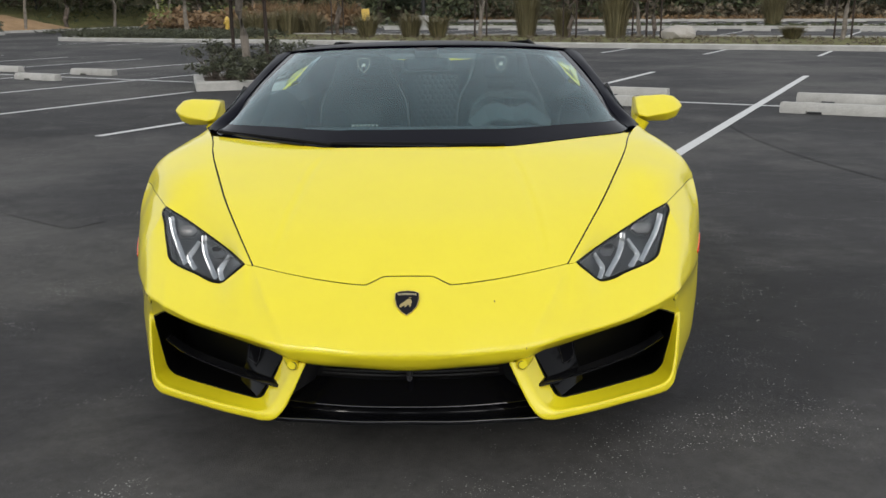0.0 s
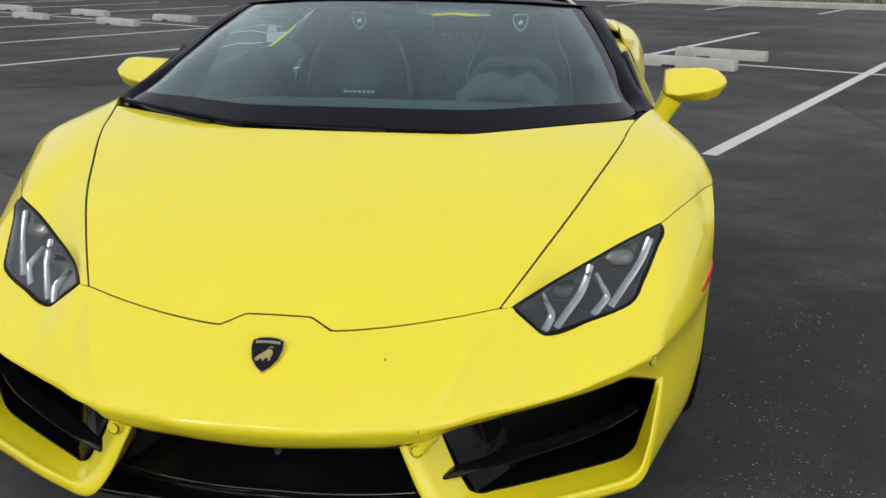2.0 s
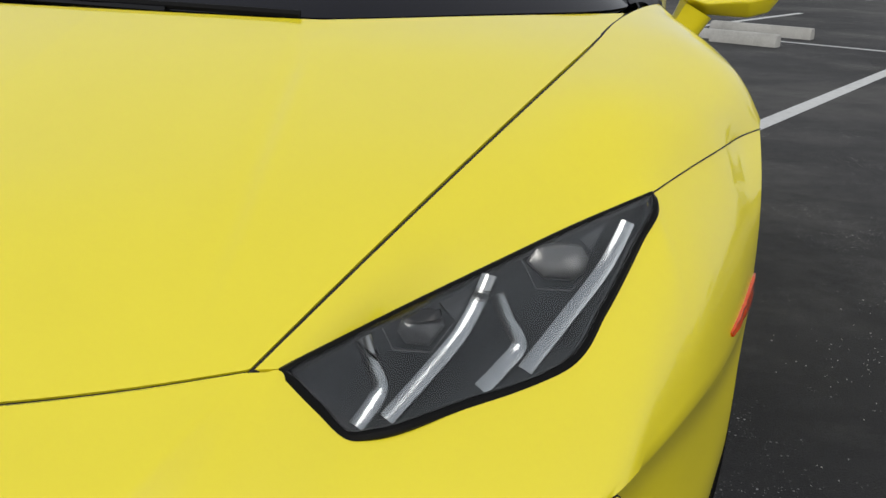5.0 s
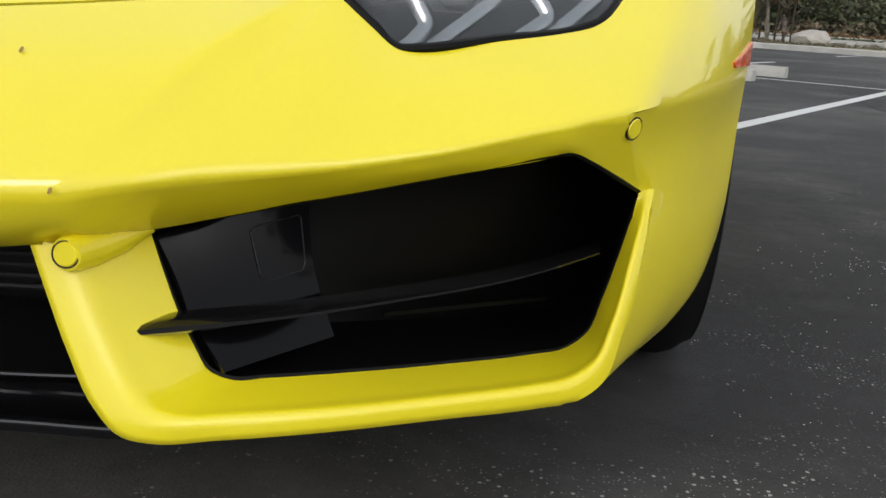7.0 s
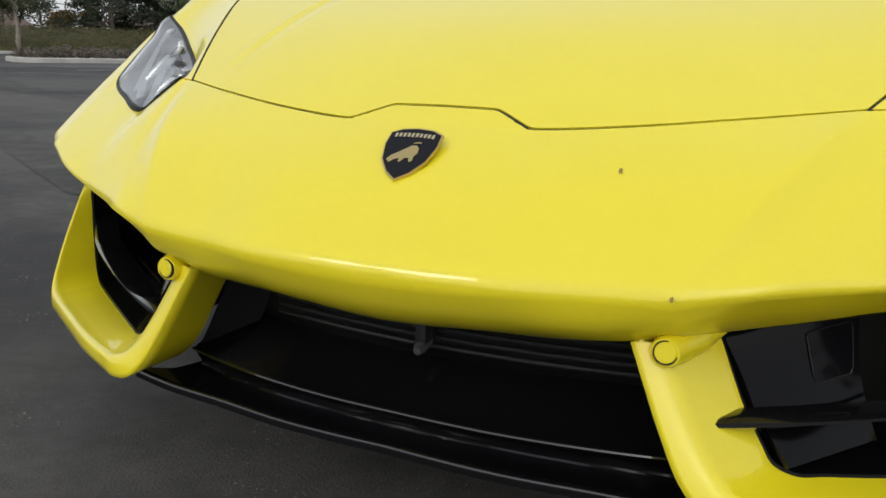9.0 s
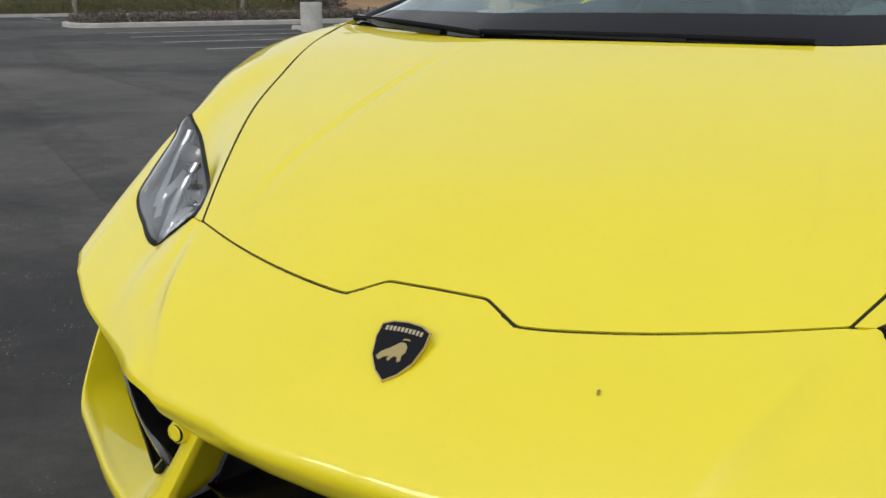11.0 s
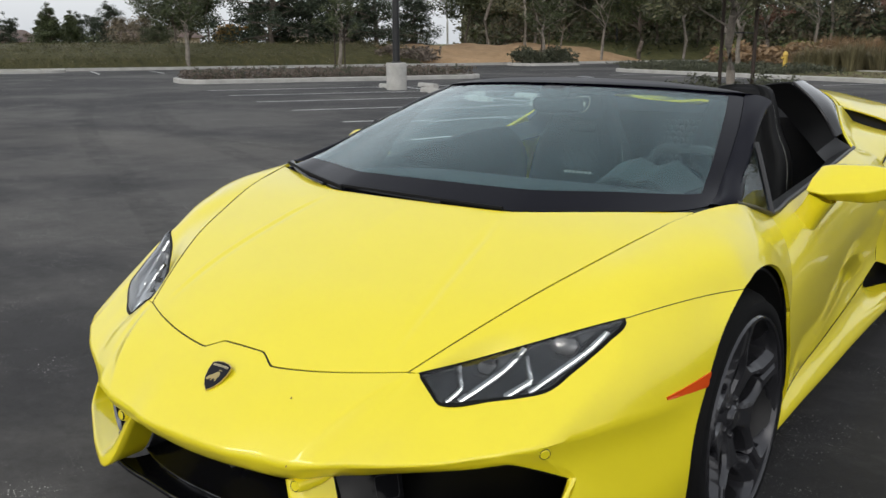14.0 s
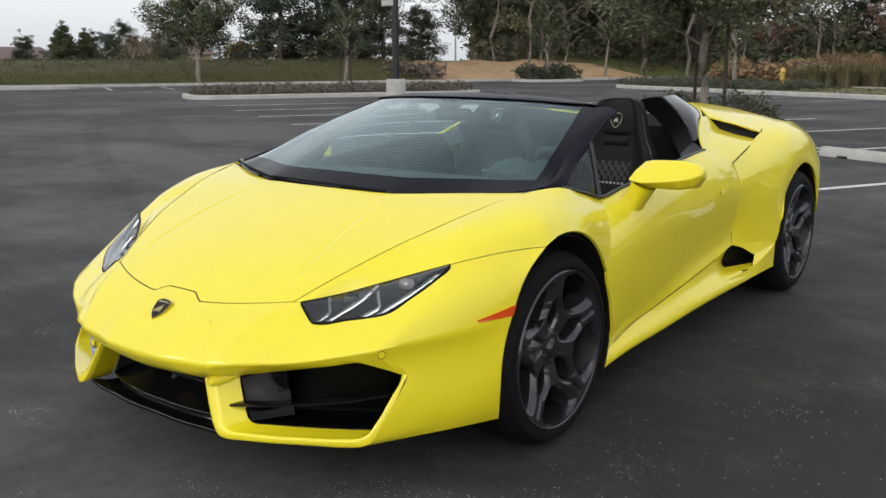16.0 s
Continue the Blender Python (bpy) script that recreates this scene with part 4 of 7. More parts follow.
led_paths = {
    "inner": [(.5397, -.7033, .613), (.553, -.7187, .5927), (.5635, -.729, .5782), (.5588, -.7452, .5669), (.5502, -.7631, .5562)],
    "long": [(.6431, -.5976, .6474), (.6245, -.6574, .6064), (.5995, -.703, .5809), (.574, -.7467, .5574)],
    "chevron": [(.6528, -.61, .6316), (.6663, -.625, .6115), (.6802, -.6369, .5938), (.667, -.6628, .5788), (.6508, -.6873, .5666)],
    "outer": [(.7793, -.476, .6777), (.7594, -.5267, .6451), (.7228, -.5942, .6073), (.689, -.6535, .5749)],
}
for side in (1, -1):
    s = np.array((side, 1, 1))
    lamp = part("headlight", bmesh.new(), housing_dark, car, "arrow-shaped headlight with four pale light guides under clear cover", weld=0)
    bm = bmesh.new()
    add_grid(bm, lamp_face(.003, .012) * s)
    cover = part("cover", bm, lens_clear, lamp, "clear polycarbonate cover", thick=.003, sharp=180)
    cover.visible_shadow = False
    bm = bmesh.new()
    add_grid(bm, lamp_face(-.018, -.012) * s)
    part("housing", bm, housing_dark, lamp, thick=.01)
    bm = bmesh.new()
    top, low = smooth_curve(HL_TOP, 30), smooth_curve(HL_LOW, 80)
    add_tube(bm, np.vstack([top, low[::-1][1:-1]]) * s - np.array((0, 0, .002)), .0058, 8, closed=True)
    part("rubber_seal", bm, intake_black, lamp)
    bm = bmesh.new()
    rim = np.vstack([top, low[::-1][1:], top[:1]])
    rim = rim + (rim.mean(0) - rim) * .012
    add_grid(bm, np.stack([rim + HL_OUT * k for k in (.002, -.010, -.026)]) * s)
    part("well_wall", bm, housing_dark, lamp, thick=.001)
    for key, path in led_paths.items():
        # a row of fine prisms, turned a little lower from the bottom to the top of the guide
        c = smooth_curve(path, 37) - HL_OUT * .012
        bm = bmesh.new()
        rows = []
        for i in range(36):
            at, d = (c[i] + c[i + 1]) / 2, c[i + 1] - c[i]
            lift, turn = radians(7 + 24 * i / 35), radians(-10)
            face = np.array((math.sin(turn) * math.cos(lift), -math.cos(turn) * math.cos(lift), math.sin(lift)))
            way = d / np.linalg.norm(d)
            slant = np.dot(way, face)
            face = face - way * slant * .45 * float(np.interp(abs(slant), (.3, .7), (0, 1)))
            face = face / np.linalg.norm(face)
            across = np.cross(d, face)
            across = across / np.linalg.norm(across)
            along = np.cross(face, across)
            along = along * min(np.dot(d, d) / (2 * abs(np.dot(d, along))), .62 * np.linalg.norm(d))
            along = along * (1 if np.dot(d, along) > 0 else -1)
            for end in (-1, 1):
                p = at + along * end
                rows.append([p - across * .0080 - face * .006] + [p + across * .0076 * k - face * .0011 * k * k for k in (-1, -.6, -.2, .2, .6, 1)] + [p + across * .0080 - face * .006])
        add_grid(bm, np.array(rows) * s)
        part("light_guide", bm, led_guide, lamp, "silvery prism light guide", sharp=14, weld=0)
    # six-sided projectors: lens, dark bezel below it, and a paler facet beside each
    AIM = Vector((.12, -.90, .40)).normalized()
    AX_U, AX_V = Vector((.991, .132, 0)), Vector((-.053, .400, .915))
    for at, lens, bezel, lens_mat in (
        ((.5887, -.672, .6132), [(-.020, .002), (-.011, -.010), (.013, -.011), (.027, .009), (.021, .026), (.004, .026), (-.015, .015)], [(-.034, .005), (-.022, -.016), (.015, -.0165), (.034, .011)], projector_dim),
        ((.7014, -.5542, .6531), [(-.0187, .0025), (-.0129, .0182), (.010, .0245), (.0381, .0234), (.0461, .009), (.0398, -.0075), (.0282, -.0143), (-.0018, -.0134)], [(-.026, .0073), (-.009, -.0245), (.0269, -.0255), (.0388, -.0109)], lamp_chrome)):
        base = Vector(at) - Vector(HL_OUT) * .024
        mid = Vector((sum(u for u, v in lens) / len(lens), sum(v for u, v in lens) / len(lens)))
        bm = bmesh.new()
        rows = []
        for k, out in ((1.0, -.012), (.98, -.001), (.86, .001), (.5, .0035), (.02, .0045)):
            rows.append([base + AX_U * (mid.x + (u - mid.x) * k) + AX_V * (mid.y + (v - mid.y) * k) + AIM * out for u, v in lens + lens[:1]])
        add_grid(bm, np.array([[tuple(p) for p in r] for r in rows]) * s, centre=(base.x * side, base.y + .2, base.z - .1))
        part("projector", bm, lens_mat, lamp, sharp=20)
        bm = bmesh.new()
        edge = [base + AX_U * u + AX_V * v for u, v in bezel]
        line = np.array([tuple(p) for p in edge])
        fine = np.concatenate([line[k] + (line[k + 1] - line[k]) * np.linspace(0, 1, 6)[:, None] for k in range(len(line) - 1)])
        add_tube(bm, fine * s, .0009, 6)
        part("bezel", bm, lamp_facet, lamp)
    for corners in ([(.597, -.6331, .622), (.6263, -.604, .631), (.615, -.6404, .6061)], [(.7258, -.5091, .6585), (.7521, -.479, .670), (.7381, -.5145, .6473)]):
        bm = bmesh.new()
        bm.faces.new([bm.verts.new(Vector(c * s) - Vector(HL_OUT * s) * .002) for c in np.array(corners)])
        part("facet", bm, lamp_facet, lamp, thick=.002)
# nose badge: a shield with a plain gold shape
bm = bmesh.new()
shield = [(-.033, .030), (-.020, .036), (0, .038), (.020, .036), (.033, .030), (.034, .012), (.028, -.012), (.015, -.030), (0, -.041), (-.015, -.030), (-.028, -.012), (-.034, .012)]
BADGE = Matrix.Translation((0, -.9185, .5305)) @ pose(0, 0, 0, 41)
add_plate(bm, shield, .0035, BADGE)
badge = part("badge", bm, gold, car, "small gold-rimmed black shield badge")
bm = bmesh.new()
add_plate(bm, [(x * .945, y * .945) for x, y in shield], .0042, BADGE)
part("shield", bm, enamel, badge)
bm = bmesh.new()
add_plate(bm, [(-.021, -.013), (-.017, -.006), (-.010, -.001), (-.004, .004), (.003, .010), (.009, .010), (.013, .006), (.014, -.001), (.011, -.006), (.012, -.013), (.008, -.015), (.006, -.009), (.001, -.009), (-.003, -.016), (-.006, -.014), (-.005, -.010), (-.011, -.012), (-.016, -.017)], .0050, BADGE)
add_plate(bm, [(.003, .0125), (.005, .0150), (.012, .0155), (.0135, .0135), (.007, .0135)], .0050, BADGE)
part("emblem", bm, gold, badge)
bm = bmesh.new()
for k in range(10):
    x = -.0235 + .0052 * k
    add_box(bm, (.0033, .0058, .0012), BADGE @ Matrix.Translation((x, .0258 - 2.2 * x * x, .0045)))
part("lettering_bars", bm, pale_gold, badge, "row of small pale bars")

# parking sensors
for x, y, z, aim in ((.3125, -.974, .371, (.10, -1, .12)), (.7750, -.7275, .4815, (.78, -.60, -.16))):
    for side in (1, -1):
        bm = bmesh.new()
        m = Matrix.Translation((side * x, y, z)) @ Vector((side * aim[0], aim[1], aim[2])).to_track_quat("X", "Z").to_matrix().to_4x4()
        up = .004 if x < .5 else .0032
        add_lathe(bm, [(.0001, up), (.0095, up), (.0105, up - .001), (.0105, -.03)], 24, m)
        sensor = part("parking_sensor", bm, paint, car, "round yellow parking sensor")
        bm = bmesh.new()
        add_lathe(bm, [(.0108, -.001), (.0108, up - .001), (.0120, up - .001), (.0120, -.02)], 24, m)
        part("ring", bm, matt_black, sensor)
        if x < .5:
            bm = bmesh.new()
            path = smooth_curve([(x, y - .0015, z), (x + .002, y + .016, z), (x + .016, y + .044, z + .004), (x + .040, y + .072, z + .010)], 16)
            radii = np.interp(np.linspace(0, 1, 16), (0, .08, .3, .65, 1), (.0140, .0165, .0185, .0160, .005))
            add_tube(bm, path * (side, 1, 1), [float(r) for r in radii], 24)
            part("boss", bm, paint, sensor, "teardrop yellow boss", sharp=60)

# lower front: central grille, splitter, corner intakes
bm = bmesh.new()
low_edge = [(0, -.966, .200), (.15, -.966, .200), (.25, -.954, .200), (.35, -.945, .201), (.42, -.932, .203)]
up_edge = [(0, -.937, .230), (.12, -.934, .230), (.20, -.924, .230), (.28, -.906, .229), (.37, -.873, .226)]
rows = [[(x, y + .30, z - .03) for x, y, z in low_edge], [(x, y + .03, z - .012) for x, y, z in low_edge], [(x, y + .004, z - .006) for x, y, z in low_edge], low_edge, [(x, y + .005, z + .003) for x, y, z in low_edge]]
step = [rows[-1], [(x, y + .016, z - .022) for x, y, z in up_edge], [(x, y + .004, z - .006) for x, y, z in up_edge], up_edge, [(x, y + .005, z + .002) for x, y, z in up_edge], [(x * .92, y + .075, z + .050) for x, y, z in up_edge]]
for group in (rows, step):
    add_grid(bm, loft(group, 5 * len(group), 30), True, (0, -.75, .1))
splitter = part("splitter", bm, splitter_black, car, "gloss black front splitter in two steps", thick=.006, weld=.001, sharp=25)
for edge in (low_edge, up_edge):
    bm = bmesh.new()
    c = smooth_curve(edge, 40)
    add_tube(bm, np.concatenate([(c * (-1, 1, 1))[::-1], c[1:]]) + (0, .0005, 0), .0028, 8)
    part("rounded_edge", bm, gloss_black, splitter)
bm = bmesh.new()
add_grid(bm, np.array([[(x, -.80, z) for x in np.linspace(0, .36, 6)] for z in (.16, .37)]), True, (0, 0, .3))
part("grille_back", bm, matt_black, car, thick=.01)
grille = part("front_grille", bmesh.new(), grille_black, car, "black slatted lower grille", weld=0)
for k in range(6):
    z = .287 + .0115 * k
    bm = bmesh.new()
    arc = [(x, -.850 + .03 * (x / .27) ** 2, z) for x in np.linspace(-.255, .255, 15)]
    add_tube(bm, arc, .0030, 6, 1.0)
    part("slat", bm, grille_black, grille)
for side in (1, -1):
    bm = bmesh.new()
    add_grid(bm, loft([[(.255, -.825, .36), (.262, -.83, .32), (.275, -.84, .275)], [(.29, -.862, .37), (.31, -.872, .32), (.345, -.885, .24)]], 6, 10) * (side, 1, 1))
    part("grille_side", bm, splitter_black, grille, thick=.004)
bm = bmesh.new()
add_box(bm, (.016, .03, .040), Matrix.Translation((0, -.870, .318)), .005)
nub = part("camera_mount", bm, grille_black, car)
bm = bmesh.new()
add_lathe(bm, [(.0001, .010), (.005, .008), (.008, .0), (.008, -.02)], 16, Matrix.Translation((0, -.884, .294)) @ Vector((0, -1, -.3)).to_track_quat("X", "Z").to_matrix().to_4x4())
part("camera_lens", bm, caliper_grey, nub)

for side in (1, -1):
    s = (side, 1, 1)
    bm = bmesh.new()
    top = [(.347, -.895, .377), (.372, -.902, .386), (.430, -.893, .400), (.530, -.860, .422), (.612, -.834, .440), (.706, -.781, .4575), (.718, -.770, .4580), (.7335, -.748, .4490), (.765, -.703, .4265), (.792, -.662, .407)]
    low = [(.412, -.919, .257), (.430, -.915, .248), (.458, -.897, .2455), (.520, -.854, .2405), (.616, -.789, .236), (.698, -.734, .235), (.729, -.713, .237), (.752, -.697, .253)]
    deep_t = [(x * .97 + .02, y + .16, z) for x, y, z in top]
    deep_l = [(x * .97 + .02, y + .16, z) for x, y, z in low]
    add_grid(bm, loft([top, deep_t], 4, 30) * s, centre=(side * .58, -.75, .9))
    add_grid(bm, loft([low, deep_l], 4, 30) * s, centre=(side * .58, -.75, -.3))
    add_grid(bm, loft([deep_t, deep_l], 4, 30) * s, centre=(side * .58, 0, .33))
    add_grid(bm, loft([[top[0], (.385, -.91, .315), low[0]], [deep_t[0], (.40, -.75, .315), deep_l[0]]], 4, 8) * s, centre=(0, -.8, .3))
    add_grid(bm, loft([mouth_right, [(x - .02, y + .15, z) for x, y, z in mouth_right]], 4, 12) * s, centre=(side * 1.3, -.7, .33))
    duct = part("corner_intake", bm, intake_black, car, "deep black corner air intake", sharp=30)
    bm = bmesh.new()
    add_grid(bm, loft([[(.350, -.893, .371), (.382, -.908, .318), (.428, -.922, .258)], [(.47, -.812, .405), (.475, -.812, .34), (.50, -.815, .262)]], 10, 12) * s)
    part("gloss_panel", bm, panel_black, duct, thick=.006)
    inner_edge = smooth_curve([(.350, -.893, .371), (.382, -.908, .318), (.428, -.922, .258)], 41)
    outer_edge = smooth_curve([(.47, -.812, .405), (.475, -.812, .34), (.50, -.815, .262)], 41)

    def on_panel(u, v, lift):
        a, b = inner_edge[int(round(v * 40))], outer_edge[int(round(v * 40))]
        return (a + (b - a) * u + np.array((-.55, -.83, 0)) * lift) * s

    bm = bmesh.new()
    add_grid(bm, np.array([[on_panel(u, v, .0035) for v in np.linspace(.12, .50, 6)] for u in np.linspace(.60, .96, 6)]))
    cover = part("sensor_cover", bm, panel_black, duct, "flush black sensor cover", thick=.002)
    bm = bmesh.new()
    corners = ((.60, .14), (.63, .12), (.94, .12), (.96, .15), (.96, .46), (.93, .50), (.64, .50), (.60, .46))
    add_tube(bm, [tuple(on_panel(u, v, .0035)) for u, v in corners], .0007, 5, closed=True)
    part("cover_joint", bm, satin_black, cover)
    bm = bmesh.new()
    blade_f = [(.349, -.956, .297), (.372, -.948, .300), (.44, -.916, .304), (.56, -.846, .314), (.68, -.763, .327), (.757, -.688, .340)]
    thick_f = (.0030, .0065, .0038, .0026, .0022, .0016)
    rows = []
    for dy, k in ((.055, .4), (.020, 1.0), (.004, .6), (.0, -.1), (.004, -.8), (.020, -1.1), (.055, -.9)):
        rows.append([(x, y + dy, z + k * h) for (x, y, z), h in zip(blade_f, thick_f)])
    add_grid(bm, loft(rows, 20, 36) * s, centre=(side * .6, -.70, .31))
    part("fin", bm, gloss_black, duct, "black winglet across the intake")
    bm = bmesh.new()
    mouth_loop = np.concatenate([smooth_curve(mouth, 90), smooth_curve(top, 60)[::-1][1:-1]])
    add_tube(bm, (mouth_loop + (0, .003, 0)) * s, .0032, 6, closed=True)
    part("edge_trim", bm, intake_black, duct, "thin black rubber edge round the intake")
    bm = bmesh.new()
    for k in range(1):
        add_box(bm, (.20, .004, .005), Matrix.Translation((side * .62, -.70, .27 + .025 * k)) @ pose(0, 0, 0, 0, 0, side * 34))
    part("duct_rib", bm, intake_black, duct)

# side marker
marker_skin = np.concatenate([NOSE_SKIN.reshape(-1, 3), rib_loft(cheek, NOSE_KNOTS[CORNER:], SIDE_AT, 28).reshape(-1, 3)])


def on_flank(y, z, lift):
    d = 1 / (((marker_skin[:, 1:] - (y, z)) ** 2).sum(1) + 1e-6) ** 2
    return ((marker_skin[:, 0] * d).sum() / d.sum() + lift, y, z)


for side in (1, -1):
    bm = bmesh.new()
    up, lo = smooth_curve([(0, -.441, .5400), (0, -.365, .5525), (0, -.2955, .5650)], 14), smooth_curve([(0, -.438, .5345), (0, -.365, .5330), (0, -.3075, .5320)], 14)
    rows = [[on_flank(y, z, .0035) for _, y, z in up + (lo - up) * k] for k in np.linspace(0, 1, 5)]
    add_grid(bm, np.array(rows) * (side, 1, 1))
    part("side_marker", bm, amber, car, "slim orange-red side marker", thick=.008)

# windscreen and its frame
WS_LOW = [(0, -.172, .8445), (.150, -.168, .8440), (.320, -.153, .8435), (.335, -.150, .8435), (.350, -.144, .8440), (.550, -.052, .8525), (.740, .042, .8620), (.775, .140, .866)]
WS_TOP = [(0, .640, 1.146), (.20, .655, 1.144), (.40, .700, 1.136), (.54, .765, 1.124), (.606, .822, 1.112)]
ws_side = [(.775, .140, .866), (.745, .265, .895), (.713, .426, .963), (.665, .620, 1.040), (.606, .822, 1.112)]


def screen(nu, nv, lift=0.0, a=0.0, b=1.0, c=1.0):
    """The windscreen's face between the fractions a and b of its height, out to c of its half width."""
    low, top = smooth_curve(WS_LOW, nv), smooth_curve(WS_TOP, nv)
    rows = []
    edge = smooth_curve(ws_side, 41)
    for t in np.linspace(a, b, nu):
        q = low + (top - low) * t
        e = edge[int(round(t * 40))]
        w = np.linspace(0, 1, nv)[:, None] ** 3
        q = q + w * (e - q[-1])
        k = np.linspace(0, 1, nv)[:, None]
        q = q + np.array((0, -.010, .030)) * 4 * t * (1 - t) * (1 - k**2) * .6
        rows.append(smooth_curve(q, nv, 0, c) + np.array((0, -.35, .93)) * lift)
    return np.array(rows)


bm = bmesh.new()
full = screen(41, 61)
add_grid(bm, full[5:40, :56], True, (0, .8, .5))
ws = part("windscreen", bm, windscreen_glass, car, "greenish raked windscreen glass", thick=.0045, sharp=180, weld=.0006)
ws.visible_shadow = False
bm = bmesh.new()
add_grid(bm, full[:6], True, (0, .8, .5))
add_grid(bm, full[5:, 55:], True, (0, .8, .5))
add_grid(bm, full[39:, :56], True, (0, .8, .5))
part("windscreen_border", bm, frit, car, "black printed border of the windscreen", thick=.004, weld=.0006, sharp=180)
bm = bmesh.new()
pillar_out = [(.800, .120, .866), (.818, .180, .867), (.782, .350, .915), (.738, .537, .994), (.700, .728, 1.060), (.682, .868, 1.096)]
pillar_top = [(.788, .110, .872), (.792, .165, .882), (.760, .330, .928), (.722, .500, .990), (.680, .700, 1.068), (.652, .862, 1.112)]
pillar_in = [(.768, .105, .868), (.760, .180, .876), (.740, .270, .901), (.708, .440, .974), (.662, .635, 1.050), (.602, .832, 1.118)]
pillar_back = [(.775, .160, .845), (.790, .230, .850), (.752, .400, .905), (.708, .580, .975), (.670, .755, 1.033), (.648, .892, 1.070)]
add_grid(bm, loft([pillar_in, pillar_top, pillar_out, pillar_back], 14, 40), True, (.55, .7, .7))
head_f = [(0, .632, 1.150), (.20, .648, 1.148), (.40, .694, 1.140), (.54, .758, 1.129), (.602, .832, 1.118)]
head_t = [(0, .680, 1.158), (.20, .696, 1.156), (.40, .740, 1.147), (.545, .805, 1.132), (.652, .862, 1.112)]
head_r = [(0, .780, 1.150), (.20, .790, 1.148), (.40, .818, 1.139), (.55, .862, 1.122), (.682, .868, 1.096)]
head_u = [(0, .770, 1.122), (.20, .780, 1.120), (.40, .808, 1.111), (.55, .856, 1.092), (.648, .892, 1.070)]
head_i = [(0, .660, 1.128), (.20, .676, 1.126), (.40, .722, 1.118), (.54, .785, 1.106), (.610, .83, 1.095)]
add_grid(bm, loft([head_f, head_t, head_r, head_u, head_i], 22, 40), True, (0, .74, 1.14))
part("windscreen_frame", bm, frame_black, car, "black windscreen pillars and header rail", weld=.002)

for side in (1, -1):
    bm = bmesh.new()
    trim_edge = [(.715, .440, .800), (.690, .500, .840), (.662, .530, .905), (.654, .635, .986), (.644, .795, 1.064), (.640, .840, 1.085)]
    add_grid(bm, loft([[(x - .012, y + .02, z - .012) for x, y, z in pillar_in], trim_edge, [(x - .004, y, z) for x, y, z in pillar_back]], 12, 26) * (side, 1, 1), centre=(side * 1.0, .5, .9))
    part("pillar_trim", bm, dash_vinyl, car, "dark inner trim of the windscreen pillar", thick=.003)

# quarter window, door glass slot, wipers
for side in (1, -1):
    s = (side, 1, 1)
    bm = bmesh.new()
    vs = [bm.verts.new((side * x, y, z)) for x, y, z in ((.806, .200, .872), (.838, .430, .800), (.752, .520, .985))]
    bm.faces.new(vs if side > 0 else vs[::-1])
    q = part("quarter_window", bm, tint_glass, car, thick=.004, sharp=180)
    q.visible_shadow = False
    bm = bmesh.new()
    add_tube(bm, np.array([(.838, .440, .798), (.806, .472, .868), (.776, .500, .935), (.748, .528, .992)]) * s, .0095, 8)
    add_tube(bm, np.array([(.817, .19, .866), (.828, .33, .832), (.836, .445, .799), (.834, .52, .800), (.828, .62, .812), (.830, .900, .842), (.818, 1.300, .880), (.800, 1.545, .889)]) * s, .007, 8)
    part("window_trim", bm, satin_black, car)
    bm = bmesh.new()
    inner = np.array([[(.826, .50, .794), (.830, .9, .846), (.817, 1.3, .884), (.797, 1.54, .892)], [(.76, .50, .77), (.765, .9, .815), (.755, 1.3, .845), (.73, 1.54, .855)], [(.74, .50, .45), (.74, .9, .45), (.74, 1.3, .45), (.72, 1.54, .45)]])
    add_grid(bm, loft(list(inner), 10, 20) * s, centre=(side * 1.4, 1.0, .6))
    part("door_card", bm, leather, car, "black leather door trim")

bm = bmesh.new()
add_grid(bm, np.array([[(x, -.19 + .16 * (abs(x) / .76) ** 2.2 + .012, .834 + .01 * abs(x)) for x in np.linspace(-.74, .74, 30)], [(x, -.16 + .16 * (abs(x) / .76) ** 2.2 + .02, .828 + .01 * abs(x)) for x in np.linspace(-.74, .74, 30)]]))
part("cowl", bm, satin_black, car, thick=.01)
for path, blade in (([(-.40, -.132, .853), (-.60, -.045, .868), (-.735, .050, .880)], [(-.30, -.160, .854), (-.52, -.082, .870), (-.742, .040, .876)]), ([(.10, -.172, .849), (-.12, -.166, .853), (-.30, -.142, .855)], [(.30, -.164, .851), (.02, -.170, .856), (-.31, -.150, .857)])):
    bm = bmesh.new()
    add_tube(bm, smooth_curve(path, 16) - (0, 0, .004), [.0105] * 4 + [.0080] * 12, 8, .7)
    wiper = part("wiper", bm, splitter_black, car, "black wiper lying at the windscreen base")
    bm = bmesh.new()
    add_tube(bm, smooth_curve(blade, 20) - (0, 0, .003), .0048, 6, 1.3)
    part("wiper_blade", bm, rubber, wiper)

# door mirrors
mirror_cols = [
    [(.893, .553, .860), (.893, .620, .892), (.900, .690, .918), (.905, .782, .912), (.905, .788, .822), (.898, .620, .836)],
    [(.938, .586, .846), (.934, .645, .893), (.930, .695, .924), (.932, .785, .918), (.935, .792, .815), (.937, .640, .822)],
    [(1.04, .658, .853), (1.038, .700, .900), (1.036, .730, .925), (1.04, .790, .921), (1.04, .797, .808), (1.04, .690, .816)],
    [(1.088, .692, .863), (1.084, .725, .896), (1.080, .748, .916), (1.085, .792, .914), (1.087, .796, .815), (1.088, .722, .828)],
    [(1.117, .730, .876), (1.114, .746, .886), (1.110, .758, .893), (1.112, .786, .892), (1.115, .790, .858), (1.117, .752, .864)],
]
